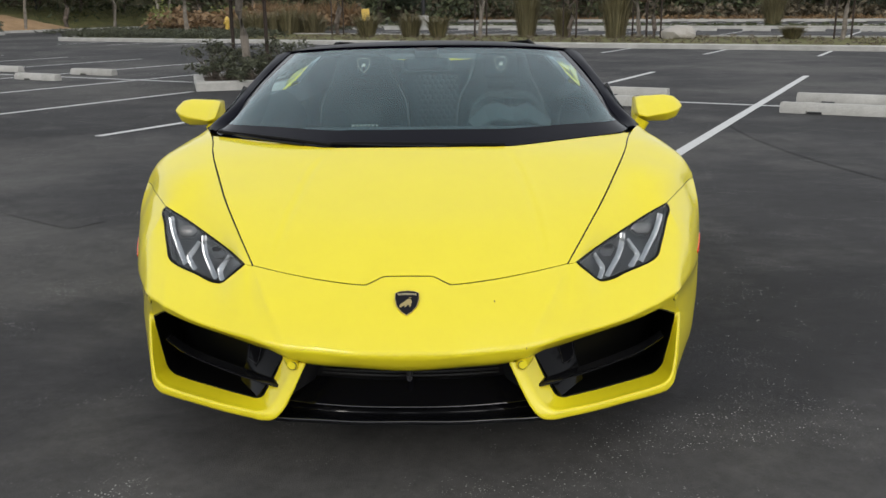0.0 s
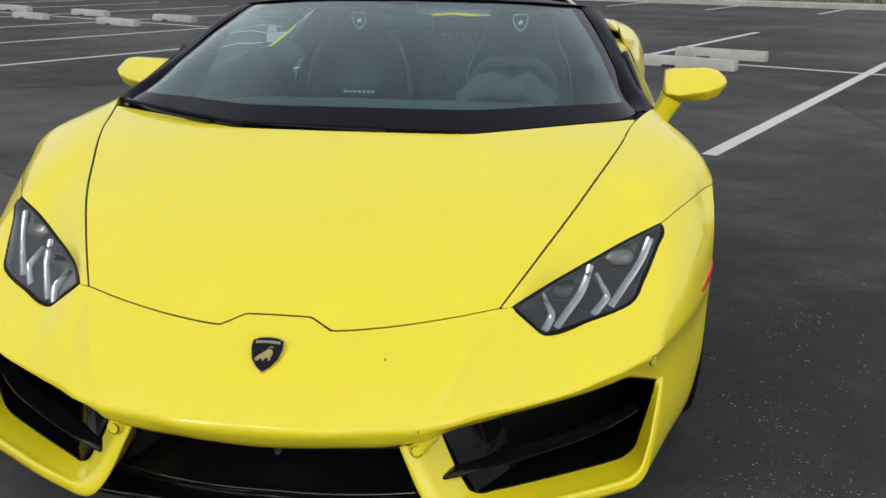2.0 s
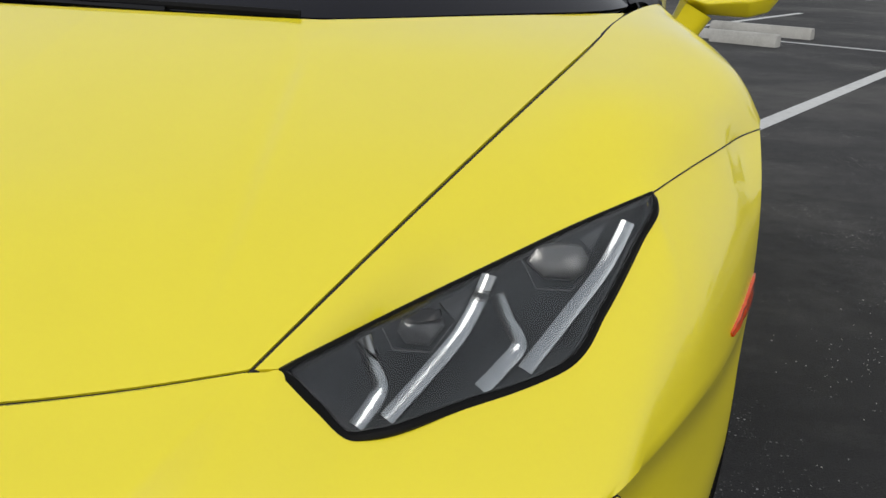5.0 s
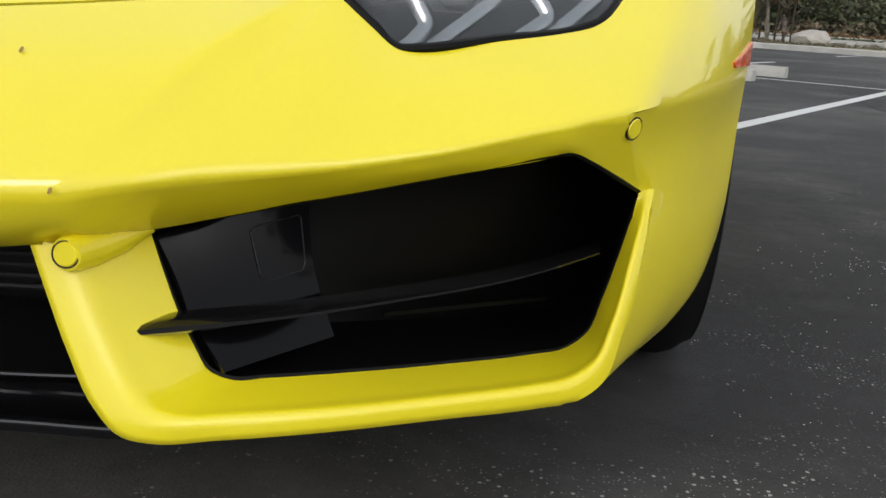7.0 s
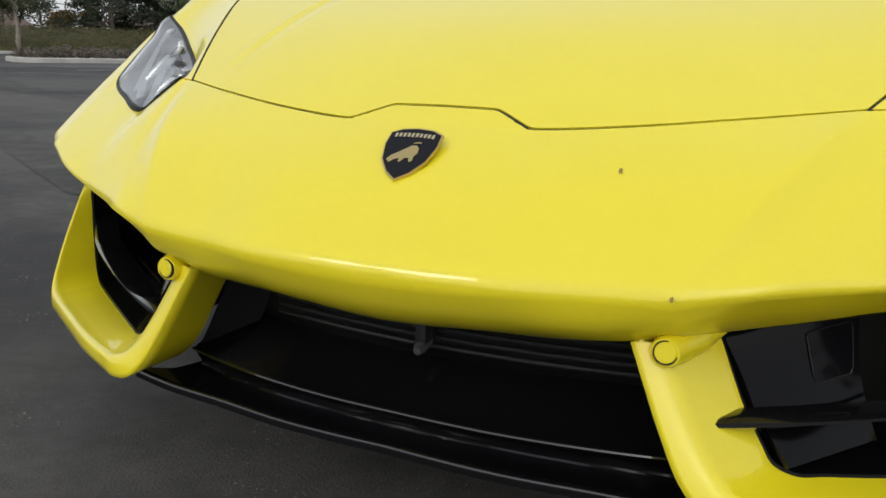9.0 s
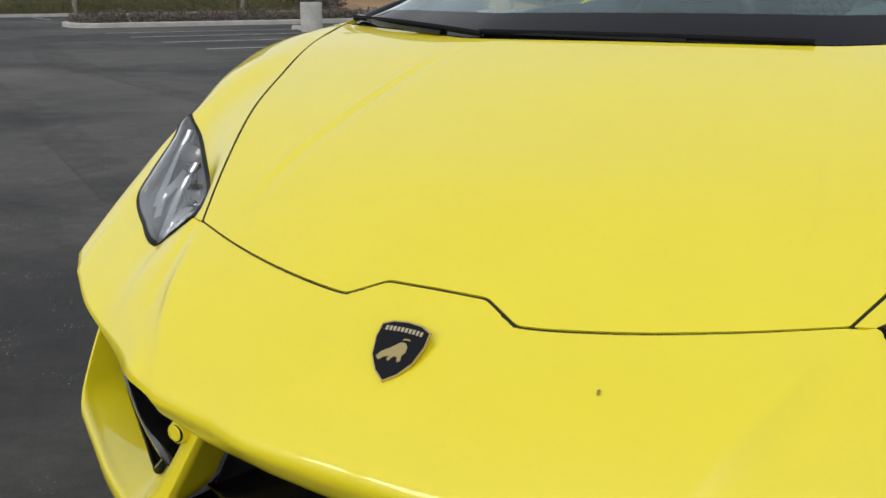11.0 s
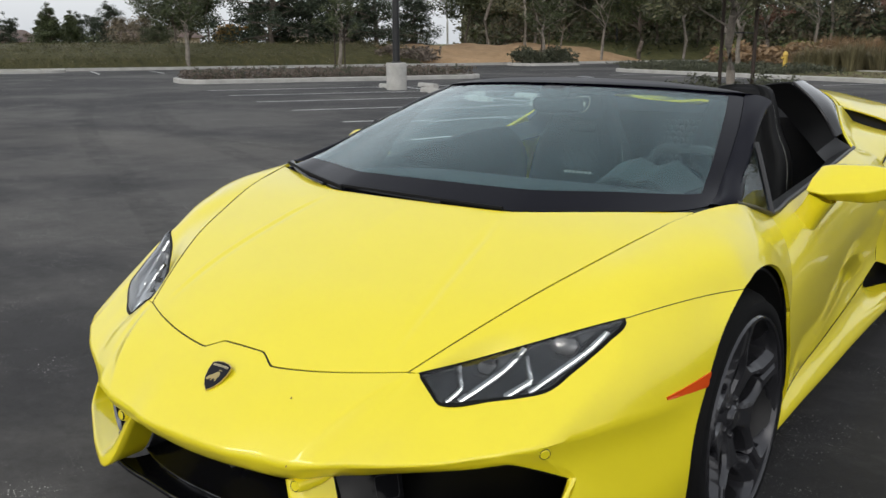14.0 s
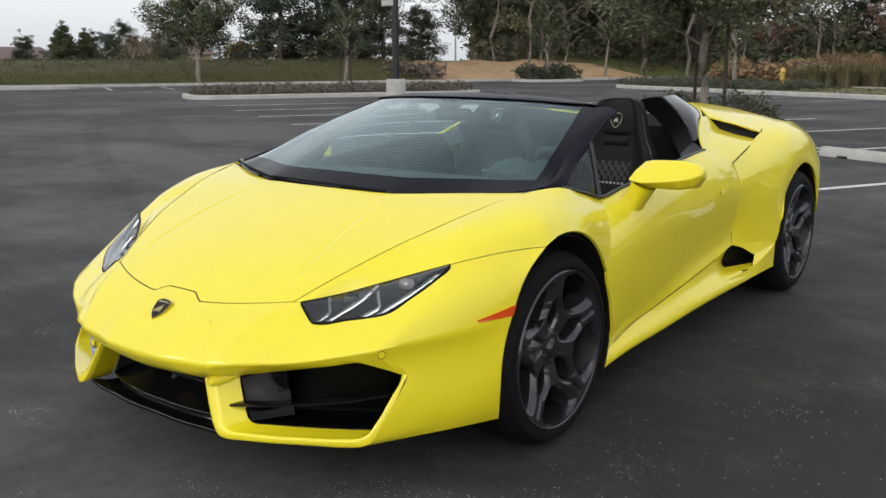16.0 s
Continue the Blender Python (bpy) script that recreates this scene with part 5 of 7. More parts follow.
for side in (1, -1):
    s = (side, 1, 1)
    bm = bmesh.new()
    rings = [[bm.verts.new((side * x, y, z)) for x, y, z in c] for c in mirror_cols]
    for a, b in zip(rings, rings[1:]):
        for k in range(6):
            bm.faces.new((a[k], a[(k + 1) % 6], b[(k + 1) % 6], b[k]))
    bm.faces.new(rings[0])
    bm.faces.new(rings[-1])
    bmesh.ops.recalc_face_normals(bm, faces=bm.faces)
    bmesh.ops.bevel(bm, geom=list(bm.edges), offset=.007, segments=3, profile=.5, affect="EDGES")
    mir = part("door_mirror", bm, paint, car, "yellow angular door mirror on a stalk", sharp=50)
    bm = bmesh.new()
    stalk = [[(.852, .590, .774), (.856, .690, .771), (.880, .702, .702), (.884, .602, .702), (.852, .590, .774)], [(.878, .592, .812), (.882, .684, .808), (.912, .696, .764), (.914, .606, .766), (.878, .592, .812)], [(.896, .585, .848), (.902, .690, .848), (.944, .702, .822), (.944, .600, .822), (.896, .585, .848)]]
    add_grid(bm, loft(stalk, 12, 25) * s, centre=(side * .898, .655, .790))
    part("stalk", bm, paint, mir)
    bm = bmesh.new()
    add_grid(bm, np.array([[(.940, .7985, .826), (.940, .7955, .910)], [(1.095, .8005, .84), (1.088, .7985, .905)]]) * s, centre=(side * 1.0, .6, .87))
    part("mirror_glass", bm, mirror_glass, mir, thick=.003)

# cabin
bm = bmesh.new()
dash_f = [(0, -.12, .835), (.3, -.10, .838), (.55, -.03, .842), (.74, .12, .845)]
dash_m = [(0, .35, .832), (.3, .36, .834), (.55, .42, .826), (.745, .50, .78)]
dash_r = [(0, .62, .780), (.3, .62, .780), (.55, .64, .775), (.745, .66, .75)]
dash_b = [(0, .60, .50), (.3, .60, .50), (.55, .62, .50), (.745, .64, .50)]
add_grid(bm, loft([dash_f, dash_m, dash_r, dash_b], 30, 24), True)
part("dashboard", bm, dash_vinyl, car, "dark grey dashboard behind the windscreen", thick=.01)
bm = bmesh.new()
cowl_edge = [(-.184, .820), (-.116, .882), (-.056, .900), (.008, .874), (.074, .900), (.110, .874), (.180, .820)]
add_grid(bm, np.array([[(.363 + x * .82, .50, .80 + (z - .80) * .55) for x, z in cowl_edge], [(.363 + x * .95, .62, .80 + (z - .80) * .92) for x, z in cowl_edge], [(.363 + x, .70, z) for x, z in cowl_edge], [(.363 + x * .98, .705, z - .03) for x, z in cowl_edge]]))
part("instrument_cowl", bm, alcantara, car, "angular dark grey cowl over the instruments", thick=.012, sharp=18)
wheel_m = Matrix.Translation((.363, 1.0, .783)) @ pose(0, 0, 0, -68)
bm = bmesh.new()
ring = [wheel_m @ Vector((.162 * math.cos(a) * (1.0 if math.sin(a) > -.75 else .98), max(.162 * math.sin(a), -.135), 0)) for a in np.linspace(0, 2 * math.pi, 48, endpoint=False)]
add_tube(bm, ring, .0155, 10, closed=True)
steer = part("steering_wheel", bm, alcantara, car, "dark flat-bottomed steering wheel")
bm = bmesh.new()
add_plate(bm, [(-.085, .015), (-.05, .055), (.05, .055), (.085, .015), (.06, -.05), (0, -.08), (-.06, -.05)], .04, wheel_m @ Matrix.Translation((0, 0, -.02)))
for sx in (1, -1):
    add_box(bm, (.10, .035, .02), wheel_m @ Matrix.Translation((sx * .125, .0, 0)) @ pose(0, 0, 0, 0, 0, sx * 8), .005)
add_box(bm, (.035, .09, .02), wheel_m @ Matrix.Translation((0, -.11, 0)), .005)
part("airbag_pad", bm, leather, steer)

for side in (1, -1):
    cx = side * .356
    bm = bmesh.new()
    def ring_at(z, y, w, d):
        return [(cx - w, y + d * .2, z), (cx - w * .92, y - d * .55, z), (cx - w * .55, y - d * .18, z), (cx, y - d * .1, z), (cx + w * .55, y - d * .18, z), (cx + w * .92, y - d * .55, z), (cx + w, y + d * .2, z), (cx + w * .6, y + d, z), (cx - w * .6, y + d, z), (cx - w, y + d * .2, z)]
    SEAT = ((.42, 1.400, .235, .12), (.55, 1.447, .238, .14), (.70, 1.486, .235, .14), (.84, 1.512, .215, .12), (.94, 1.530, .165, .10), (1.04, 1.544, .135, .085), (1.105, 1.553, .105, .06), (1.118, 1.567, .05, .03))
    add_grid(bm, loft([ring_at(*k) for k in SEAT], 36, 46), centre=(cx, 1.54, .75))
    seat = part("seat", bm, leather, car, "black leather sports seat with quilted centre and shield on the headrest", sharp=180)
    bm = bmesh.new()
    add_box(bm, (.44, .50, .14), Matrix.Translation((cx, 1.17, .38)) @ pose(0, 0, 0, 8), .05, 4)
    part("cushion", bm, leather, seat)
    bm = bmesh.new()
    for u in range(-4, 5):
        for v in range(4):
            z = .727 + .023 * v
            x = cx + .036 * u + (.018 if v % 2 else 0)
            add_lathe(bm, [(.0001, .0045), (.016, .0035), (.0185, -.006)], 6, Matrix.Translation((x, 1.4745 + (z - .70) * .19, z)) @ pose(0, 0, 0, 10, 0, -90) @ Matrix.Diagonal((1, .78, 1.12, 1)))
    part("quilted_panel", bm, alcantara, seat)
    bm = bmesh.new()
    add_box(bm, (.345, .004, .104), Matrix.Translation((cx, 1.4895, .762)) @ pose(0, 0, 0, -10), .001)
    part("quilt_backing", bm, quilt_thread, seat, "pale stitched seams between the quilted pads")
    # headrest pad, the dark slot under it and the stitched edges
    bm = bmesh.new()
    pad = [[(cx + w * math.cos(a), y - .5 * d + d * math.sin(a), z) for a in np.linspace(0, 2 * math.pi, 25)] for z, y, w, d in ((.935, 1.535, .060, .008), (.945, 1.533, .100, .014), (1.00, 1.536, .112, .016), (1.06, 1.543, .104, .015), (1.098, 1.553, .080, .012), (1.108, 1.560, .040, .006))]
    add_grid(bm, loft(pad, 20, 40), centre=(cx, 1.54, 1.02))
    part("headrest_pad", bm, leather, seat, sharp=180)
    bm = bmesh.new()
    add_box(bm, (.135, .012, .034), Matrix.Translation((cx, 1.512, .905)) @ pose(0, 0, 0, -8), .005, 2)
    part("headrest_slot", bm, intake_black, seat, "black slot under the headrest")
    bm = bmesh.new()
    for k in (-1, 1):
        edge = [(cx + k * w * .99, y - d * .30, z) for z, y, w, d in SEAT[1:-1]]
        add_tube(bm, smooth_curve(edge, 30), .0009, 5)
        add_tube(bm, smooth_curve([(cx + k * w, y, z) for w, y, z in ((.080, 1.500, .800), (.088, 1.502, .840), (.092, 1.506, .885))], 12), .0007, 5)
        add_tube(bm, smooth_curve([(cx + k * w, y, z) for w, y, z in ((.100, 1.512, .955), (.112, 1.515, 1.00), (.104, 1.524, 1.06), (.078, 1.540, 1.10))], 14), .0008, 5)
    part("stitching", bm, stitch, seat)
    bm = bmesh.new()
    sm = Matrix.Translation((cx, 1.5065, 1.014)) @ pose(0, 0, 0, 82)
    outline = [sm @ Vector((x * .92, y * .92, 0)) for x, y in shield]
    add_tube(bm, outline, .0014, 5, closed=True)
    add_plate(bm, [(-.012, -.014), (-.008, .002), (.002, .010), (.010, .006), (.008, -.004), (.010, -.014), (.003, -.006), (-.004, -.006)], .002, sm)
    part("headrest_shield", bm, shield_thread, seat)
    bm = bmesh.new()
    for k, wide in enumerate((.022, .016, .018, .018, .016, .018, .018)):
        add_box(bm, (wide * .7, .002, .011), Matrix.Translation((cx - .063 + .021 * k, 1.470, .706)))
    part("embroidery_bars", bm, stitch, seat)

bm = bmesh.new()
add_grid(bm, np.array([[(-.74, 1.80, .45), (0, 1.80, .45), (.74, 1.80, .45)], [(-.68, 1.80, .97), (0, 1.86, .97), (.68, 1.80, .97)], [(-.60, 1.90, 1.045), (0, 1.98, 1.000), (.60, 1.90, 1.045)]]), centre=(0, 3, .6))
part("rear_bulkhead", bm, leather, car, "black leather wall behind the seats", thick=.02)
bm = bmesh.new()
for v in range(13):
    for u in range(-4, 5):
        x, z = .030 * u + (.015 if v % 2 else 0), .60 + .027 * v
        if abs(x) < .132:
            add_lathe(bm, [(.0001, .006), (.010, .0045), (.0155, -.001)], 6, Matrix.Translation((x, 1.795 + .115 * (z - .45), z)) @ pose(0, 0, 0, 6, 0, -90))
part("quilted_wall", bm, alcantara, car, "hexagon-quilted charcoal panel between the seats")
bm = bmesh.new()
add_box(bm, (.195, .02, .055), Matrix.Translation((.008, .635, 1.070)) @ pose(0, 0, 0, 10), .018, 3)
rvm = part("rear_view_mirror", bm, satin_black, car)
bm = bmesh.new()
add_box(bm, (.175, .002, .042), Matrix.Translation((.008, .6465, 1.068)) @ pose(0, 0, 0, 10))
part("mirror_glass", bm, mirror_glass, rvm)
bm = bmesh.new()
add_box(bm, (.10, .05, .04), Matrix.Translation((.005, .615, 1.118)) @ pose(0, 0, 0, 20), .012)
part("sensor_pod", bm, satin_black, car)
bm = bmesh.new()
add_box(bm, (.20, 1.1, .22), Matrix.Translation((0, 1.20, .50)), .04)
part("centre_console", bm, leather, car)
bm = bmesh.new()
add_box(bm, (1.46, 1.3, .02), Matrix.Translation((0, 1.15, .30)))
part("cabin_floor", bm, liner, car)

# dried bugs on the nose
for k, (x, y, z) in enumerate(((.239, -.9075, .5305), (.351, -.9725, .4565), (.433, -.8375, .5435), (.321, -1.0065, .4315), (.30, -.955, .478))):
    bm = bmesh.new()
    bmesh.ops.create_icosphere(bm, subdivisions=1, radius=.0026 - .0004 * (k % 3), matrix=Matrix.Translation((x, y, z)) @ pose(0, 0, 0, 50) @ Matrix.Diagonal((.8, 1.4, .3, 1)))
    part("dried_bug", bm, speck, car, "small dried bug splatter")

# ---- the parking lot: local x across the stalls, local y along their lines ----
LOT = pose(0, 0, 0, 0, 0, -28)


def lot(p, q, z=0.0):
    return LOT @ Vector((p, q, z))


bm = bmesh.new()
xs = sorted({-1500, -400, -150, -90, *range(-50, 61, 10), 90, 150, 400, 1500})
ys = sorted({-1500, -400, -150, *range(-60, 81, 10), 120, 200, 400, 1500})
vs = [[bm.verts.new(lot(x, y)) for y in ys] for x in xs]
for i in range(len(xs) - 1):
    for j in range(len(ys) - 1):
        f = bm.faces.new((vs[i][j], vs[i + 1][j], vs[i + 1][j + 1], vs[i][j + 1]))
        f.material_index = 0 if -50 <= xs[i] < 60 and -60 <= ys[j] < 70 else 1
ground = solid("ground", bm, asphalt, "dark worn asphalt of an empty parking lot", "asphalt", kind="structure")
ground.data.materials.append(lawn)


def strip(name, a, b, width, z=.004, mat=line_paint, label="white painted parking line on the asphalt"):
    bm = bmesh.new()
    a, b = Vector(a), Vector(b)
    side = Vector((-(b - a).y, (b - a).x)).normalized() * width / 2
    n = max(1, int((b - a).length / 1.0))
    rows = []
    for k in range(n + 1):
        c = a + (b - a) * k / n
        rows.append([bm.verts.new(lot(c.x + t * side.x, c.y + t * side.y, z)) for t in (-1, 1)])
    for r, s in zip(rows, rows[1:]):
        bm.faces.new((r[0], s[0], s[1], r[1]))
    bmesh.ops.recalc_face_normals(bm, faces=bm.faces)
    return solid(name, bm, mat, label, "line", kind="structure")


LINES = [-23.45, -20.6, -17.7, -14.75, -11.8, -9.0, -6.17, -3.38, -.50, 2.35, 5.2, 8.05, 10.9]
for p in LINES:
    slope = min(.06, -.0226 - .0058 * (p + .5))
    for q0, q1 in ((3.75, 8.05), (10.85, 14.8)) if p == -9.0 else ((4.0 if p > -1 else 3.75, 14.7),):
        strip("parking_line", (p + slope * (q0 - 9.46), q0), (p + slope * (q1 - 9.46), q1), .11)
strip("parking_line", (-23.4, 9.46), (-10.4, 9.46), .10, .0045)
strip("parking_line", (-7.6, 9.46), (13.8, 9.46), .10, .0045)
for k in range(-9, 8):
    strip("parking_line", (-3.95 + 2.75 * k, 21.0), (-3.95 + 2.75 * k, 25.3), .10)
for k in range(-8, 9):
    strip("parking_line", (-4.3 + 2.4 * k, 33.3), (-4.3 + 2.4 * k, 40.0), .10)
for k in range(-6, 9):
    strip("parking_line", (-4.3 + 2.4 * k, 50.5), (-4.3 + 2.4 * k, 58.5), .12)
for k in range(3):
    strip("parking_line", (-40.5, 2.2 + 2.75 * k), (-45.5, 2.2 + 2.75 * k), .10)
    strip("parking_line", (-40.5, -12 + 2.75 * k), (-45.5, -12 + 2.75 * k), .10)


def build_stop():
    """A concrete wheel stop 1.2 m long along local x, with drain notches underneath."""
    bm = bmesh.new()
    prof = [(-.085, 0), (-.085, .07), (-.055, .125), (.055, .125), (.085, .07), (.085, 0)]
    xs = [-.60, -.588, -.30, -.30, -.12, -.12, .588, .60]
    lift = [0, 0, 0, .028, .028, 0, 0, 0]
    rings = []
    for x, up in zip(xs, lift):
        k = .93 if abs(x) > .595 else 1.0
        rings.append([bm.verts.new((x, y * k, max(z * k, up))) for y, z in prof])
    for a, b in zip(rings, rings[1:]):
        for j in range(len(prof)):
            bm.faces.new((a[j], a[(j + 1) % 6], b[(j + 1) % 6], b[j]))
    bm.faces.new(rings[0][::-1])
    bm.faces.new(rings[-1])
    bmesh.ops.recalc_face_normals(bm, faces=bm.faces)
    return solid("wheel_stop", bm, concrete, "pale concrete wheel stop across the head of a stall", "wheel stop", "wheel stops of the lot", sharp=30, weld=0)


stop = build_stop()
stop.matrix_basis = LOT @ Matrix.Translation((-3.36 + .95, 8.80, .002))
rs = random.Random(4)
for p in LINES:
    if p in (-11.8, -9.0):
        continue
    for q in (8.80, 10.08):
        if (p, q) != (-3.38, 8.80):
            copy_thing(stop, LOT @ Matrix.Translation((p + .95 + rs.uniform(-.05, .05), q + rs.uniform(-.06, .06), .002)) @ pose(0, 0, 0, 0, 0, rs.uniform(-1.5, 1.5)))
for k in range(-9, 7):
    copy_thing(stop, LOT @ Matrix.Translation((-6.25 + 2.4 * k + rs.uniform(-.1, .1), 40.2, .002)))
    if k > -7:
        copy_thing(stop, LOT @ Matrix.Translation((-6.25 + 2.4 * k + rs.uniform(-.1, .1), 59.2, .002)))


def island(name, outline, label, fill=soil, height=.15, width=.15):
    """A raised bed with a real kerb; outline in lot metres, against the clock."""
    o = thing(name, label, "kerb")
    tagged(o, kind="structure")
    pts = [Vector((*p, 0)) for p in outline]
    n = len(pts)
    centre = sum(pts, Vector()) / n
    inner = []
    for i, p in enumerate(pts):
        a, b = (p - pts[i - 1]).normalized(), (pts[(i + 1) % n] - p).normalized()
        na, nb = Vector((-a.y, a.x, 0)), Vector((-b.y, b.x, 0))
        m = (na + nb)
        m = m / max(m.length_squared, .2) * 2
        inner.append(p + m * width)
    bm = bmesh.new()
    rows = [(pts, 0), (pts, height - .025), ([p + (q - p) * .18 for p, q in zip(pts, inner)], height), (inner, height), (inner, height - .06)]
    rings = [[bm.verts.new(lot(p.x, p.y, z)) for p in r] for r, z in rows]
    for a, b in zip(rings, rings[1:]):
        for i in range(n):
            bm.faces.new((a[i], a[(i + 1) % n], b[(i + 1) % n], b[i]))
    part("kerb", bm, concrete, o, "pale concrete kerb", sharp=40)
    bm = bmesh.new()
    f = bm.faces.new([bm.verts.new(lot(p.x, p.y, height - .05)) for p in inner])
    part("bed", bm, fill, o)
    return o


def rounded(p0, q0, p1, q1, r=1.0, n=6):
    out = []
    for cx, cy, a0 in ((p1 - r, q0 + r, -90), (p1 - r, q1 - r, 0), (p0 + r, q1 - r, 90), (p0 + r, q0 + r, 180)):
        out += [(cx + r * math.cos(radians(a0 + 90 * k / n)), cy + r * math.sin(radians(a0 + 90 * k / n))) for k in range(n + 1)]
    return out


island("planter", [(-9.0, 8.10), (-7.62, 9.46), (-9.0, 10.84), (-10.38, 9.46)], "diamond planter with a concrete kerb round a young tree")
island("planter", rounded(-31.4, 3.8, -28.0, 15.0), "long end island with a concrete kerb and dry shrubs")
island("planter", rounded(-33.0, 23.6, 60.0, 30.6, 1.6), "long planted median with a concrete kerb", lawn)
island("planter", rounded(-46.2, 25.4, -43.0, 29.6, 1.2), "small island with a concrete kerb and shrubs")
island("planter", rounded(-46.0, -6.0, -43.4, 1.0, 1.0), "small kerbed island at the edge of the lot", lawn)
island("planter", rounded(-36, 43.6, 60.0, 47.0, 1.4), "far median with a concrete kerb", lawn)
island("planter", rounded(-36, 61, 60.0, 64.0, 1.4), "far edge of the lot with a concrete kerb", lawn)
bm = bmesh.new()
for k in range(40):
    q0, q1 = -60 + 3.25 * k, -60 + 3.25 * (k + 1) - .012
    m = LOT @ Matrix.Translation((-46.5, (q0 + q1) / 2, .07))
    add_box(bm, (.18, q1 - q0, .16), m)
solid("kerb", bm, concrete, "concrete kerb along the edge of the lot", "kerb", kind="structure")

# lamp post on its concrete drum
lamp = thing("lamp_post", "tall black lamp post on a round concrete base", "lamp post", m=Matrix.Translation((-15.05, 17.8, 0)))
UP = pose(0, 0, 0, 0, -90, 0)
bm = bmesh.new()
add_lathe(bm, [(.0001, .76), (.262, .76), (.285, .745), (.288, .72), (.288, 0), (.0001, 0)], 40, UP)
part("base", bm, concrete, lamp, "round pale concrete base")
bm = bmesh.new()
add_lathe(bm, [(.155, .76), (.155, .79), (.10, .80), (.095, 6.5), (.080, 7.6), (.0001, 7.6)], 20, UP)
part("pole", bm, lamp_black, lamp)
bm = bmesh.new()
add_box(bm, (.9, .28, .09), Matrix.Translation((0, 0, 7.55)), .03)
part("lamp_head", bm, lamp_black, lamp)
bm = bmesh.new()
add_box(bm, (.44, .012, .16), Matrix.Translation((-.20, -.11, 2.92)), .004)
part("sign_plate", bm, concrete, lamp, "small pale sign plate on the pole")
copy_thing(lamp, Matrix.Translation((-1.9, 47.0, 0)))
copy_thing(lamp, Matrix.Translation((-30.0, 62.0, 0)))

street = thing("street_lamp", "far grey street lamp with a curved arm", "street lamp", m=Matrix.Translation((-52.2, 70.2, 0)))
bm = bmesh.new()
add_tube(bm, smooth_curve([(0, 0, 0), (0, 0, 4), (0, 0, 5.6), (.25, -.1, 6.05), (.8, -.3, 6.2)], 30), [.10] * 15 + [.06] * 15, 10)
part("pole", bm, concrete, street)
bm = bmesh.new()
add_box(bm, (.5, .2, .09), Matrix.Translation((1.0, -.38, 6.18)) @ pose(0, 0, 0, 0, 0, -20), .03)
part("lamp_head", bm, concrete, street)

hyd = thing("hydrant", "yellow fire hydrant standing in the planting", "hydrant", m=Matrix.Translation((-11.0, 40.6, .12)))
bm = bmesh.new()
add_lathe(bm, [(.0001, .78), (.06, .76), (.10, .70), (.12, .62), (.13, .60), (.10, .58), (.10, .10), (.14, .08), (.14, 0)], 20, UP)
part("body", bm, hydrant_yellow, hyd)
bm = bmesh.new()
add_lathe(bm, [(.0001, .20), (.055, .20), (.06, .16), (.05, .0)], 14, Matrix.Translation((0, 0, .48)) @ pose(0, 0, 0, 0, 0, -120))
part("outlet", bm, hydrant_yellow, hyd)
box = thing("utility_box", "small yellow utility box in the far planting", "box", m=Matrix.Translation((-4.8, 44.6, .1)))
bm = bmesh.new()
add_box(bm, (.40, .3, .62), Matrix.Translation((0, 0, .75)), .03)
part("cabinet", bm, hydrant_yellow, box)
bm = bmesh.new()
add_box(bm, (.08, .08, .5), Matrix.Translation((0, 0, .25)), .01)
part("post", bm, lamp_black, box)

# tyre marks curving out of the stalls
def tyre_mark(points, width, z):
    """A worn dark track along a smooth curve on the ground."""
    c = smooth_curve([(x, y, z) for x, y in points], 40)
    bm = bmesh.new()
    rows = []
    for i, p in enumerate(c):
        d = c[min(i + 1, 39)] - c[max(i - 1, 0)]
        n = np.array((-d[1], d[0], 0)) / np.hypot(d[0], d[1]) * width / 2
        rows.append([bm.verts.new(p - n), bm.verts.new(p + n)])
    for r, q in zip(rows, rows[1:]):
        bm.faces.new((r[0], r[1], q[1], q[0]))
    bmesh.ops.recalc_face_normals(bm, faces=bm.faces)
    solid("tyre_mark", bm, tar, "faint dark tyre mark on the asphalt", "tyre mark", kind="structure")


for k, (points, width) in enumerate((
    (((-16.5, 9.0), (-12.2, 6.25), (-8.8, 4.30), (-5.2, 2.45), (-2.6, 1.0)), .30),
    (((-16.0, 10.2), (-11.6, 7.5), (-8.2, 5.6), (-4.6, 3.8), (-2.2, 2.2)), .26),
    (((-15.0, 9.6), (-12.5, 7.7), (-10.0, 6.3), (-7.6, 5.7), (-5.0, 6.1), (-3.0, 7.2)), .28),
    (((3.6, 9.0), (3.2, 5.0), (4.4, 1.0), (7.0, -2.5)), .28),
)):
    tyre_mark(points, width, .0030 + .0002 * k)

# loose white grit
bm = bmesh.new()
rs = random.Random(21)
grains = []
for k in range(2600):
    r = rs.random() ** .6 * 9.0
    a = rs.uniform(-2.4, 1.2)
    x, y = .6 + r * math.cos(a), -.9 + r * math.sin(a) * .9
    if noise.noise(Vector((x * .9, y * .9, 3.1))) < .02 or (abs(x) < .95 and -1.05 < y < 3.4):
        continue
    s = rs.uniform(.0015, .0042)
    grains.append((x, y, s))
for cx, cy, spread in ((1.40, .76, .09), (1.52, .84, .10), (1.62, .30, .22), (1.20, -.20, .20), (1.45, .20, .16)):
    grains += [(rs.gauss(cx, spread), rs.gauss(cy, spread), rs.uniform(.0010, .0028)) for k in range(40)]
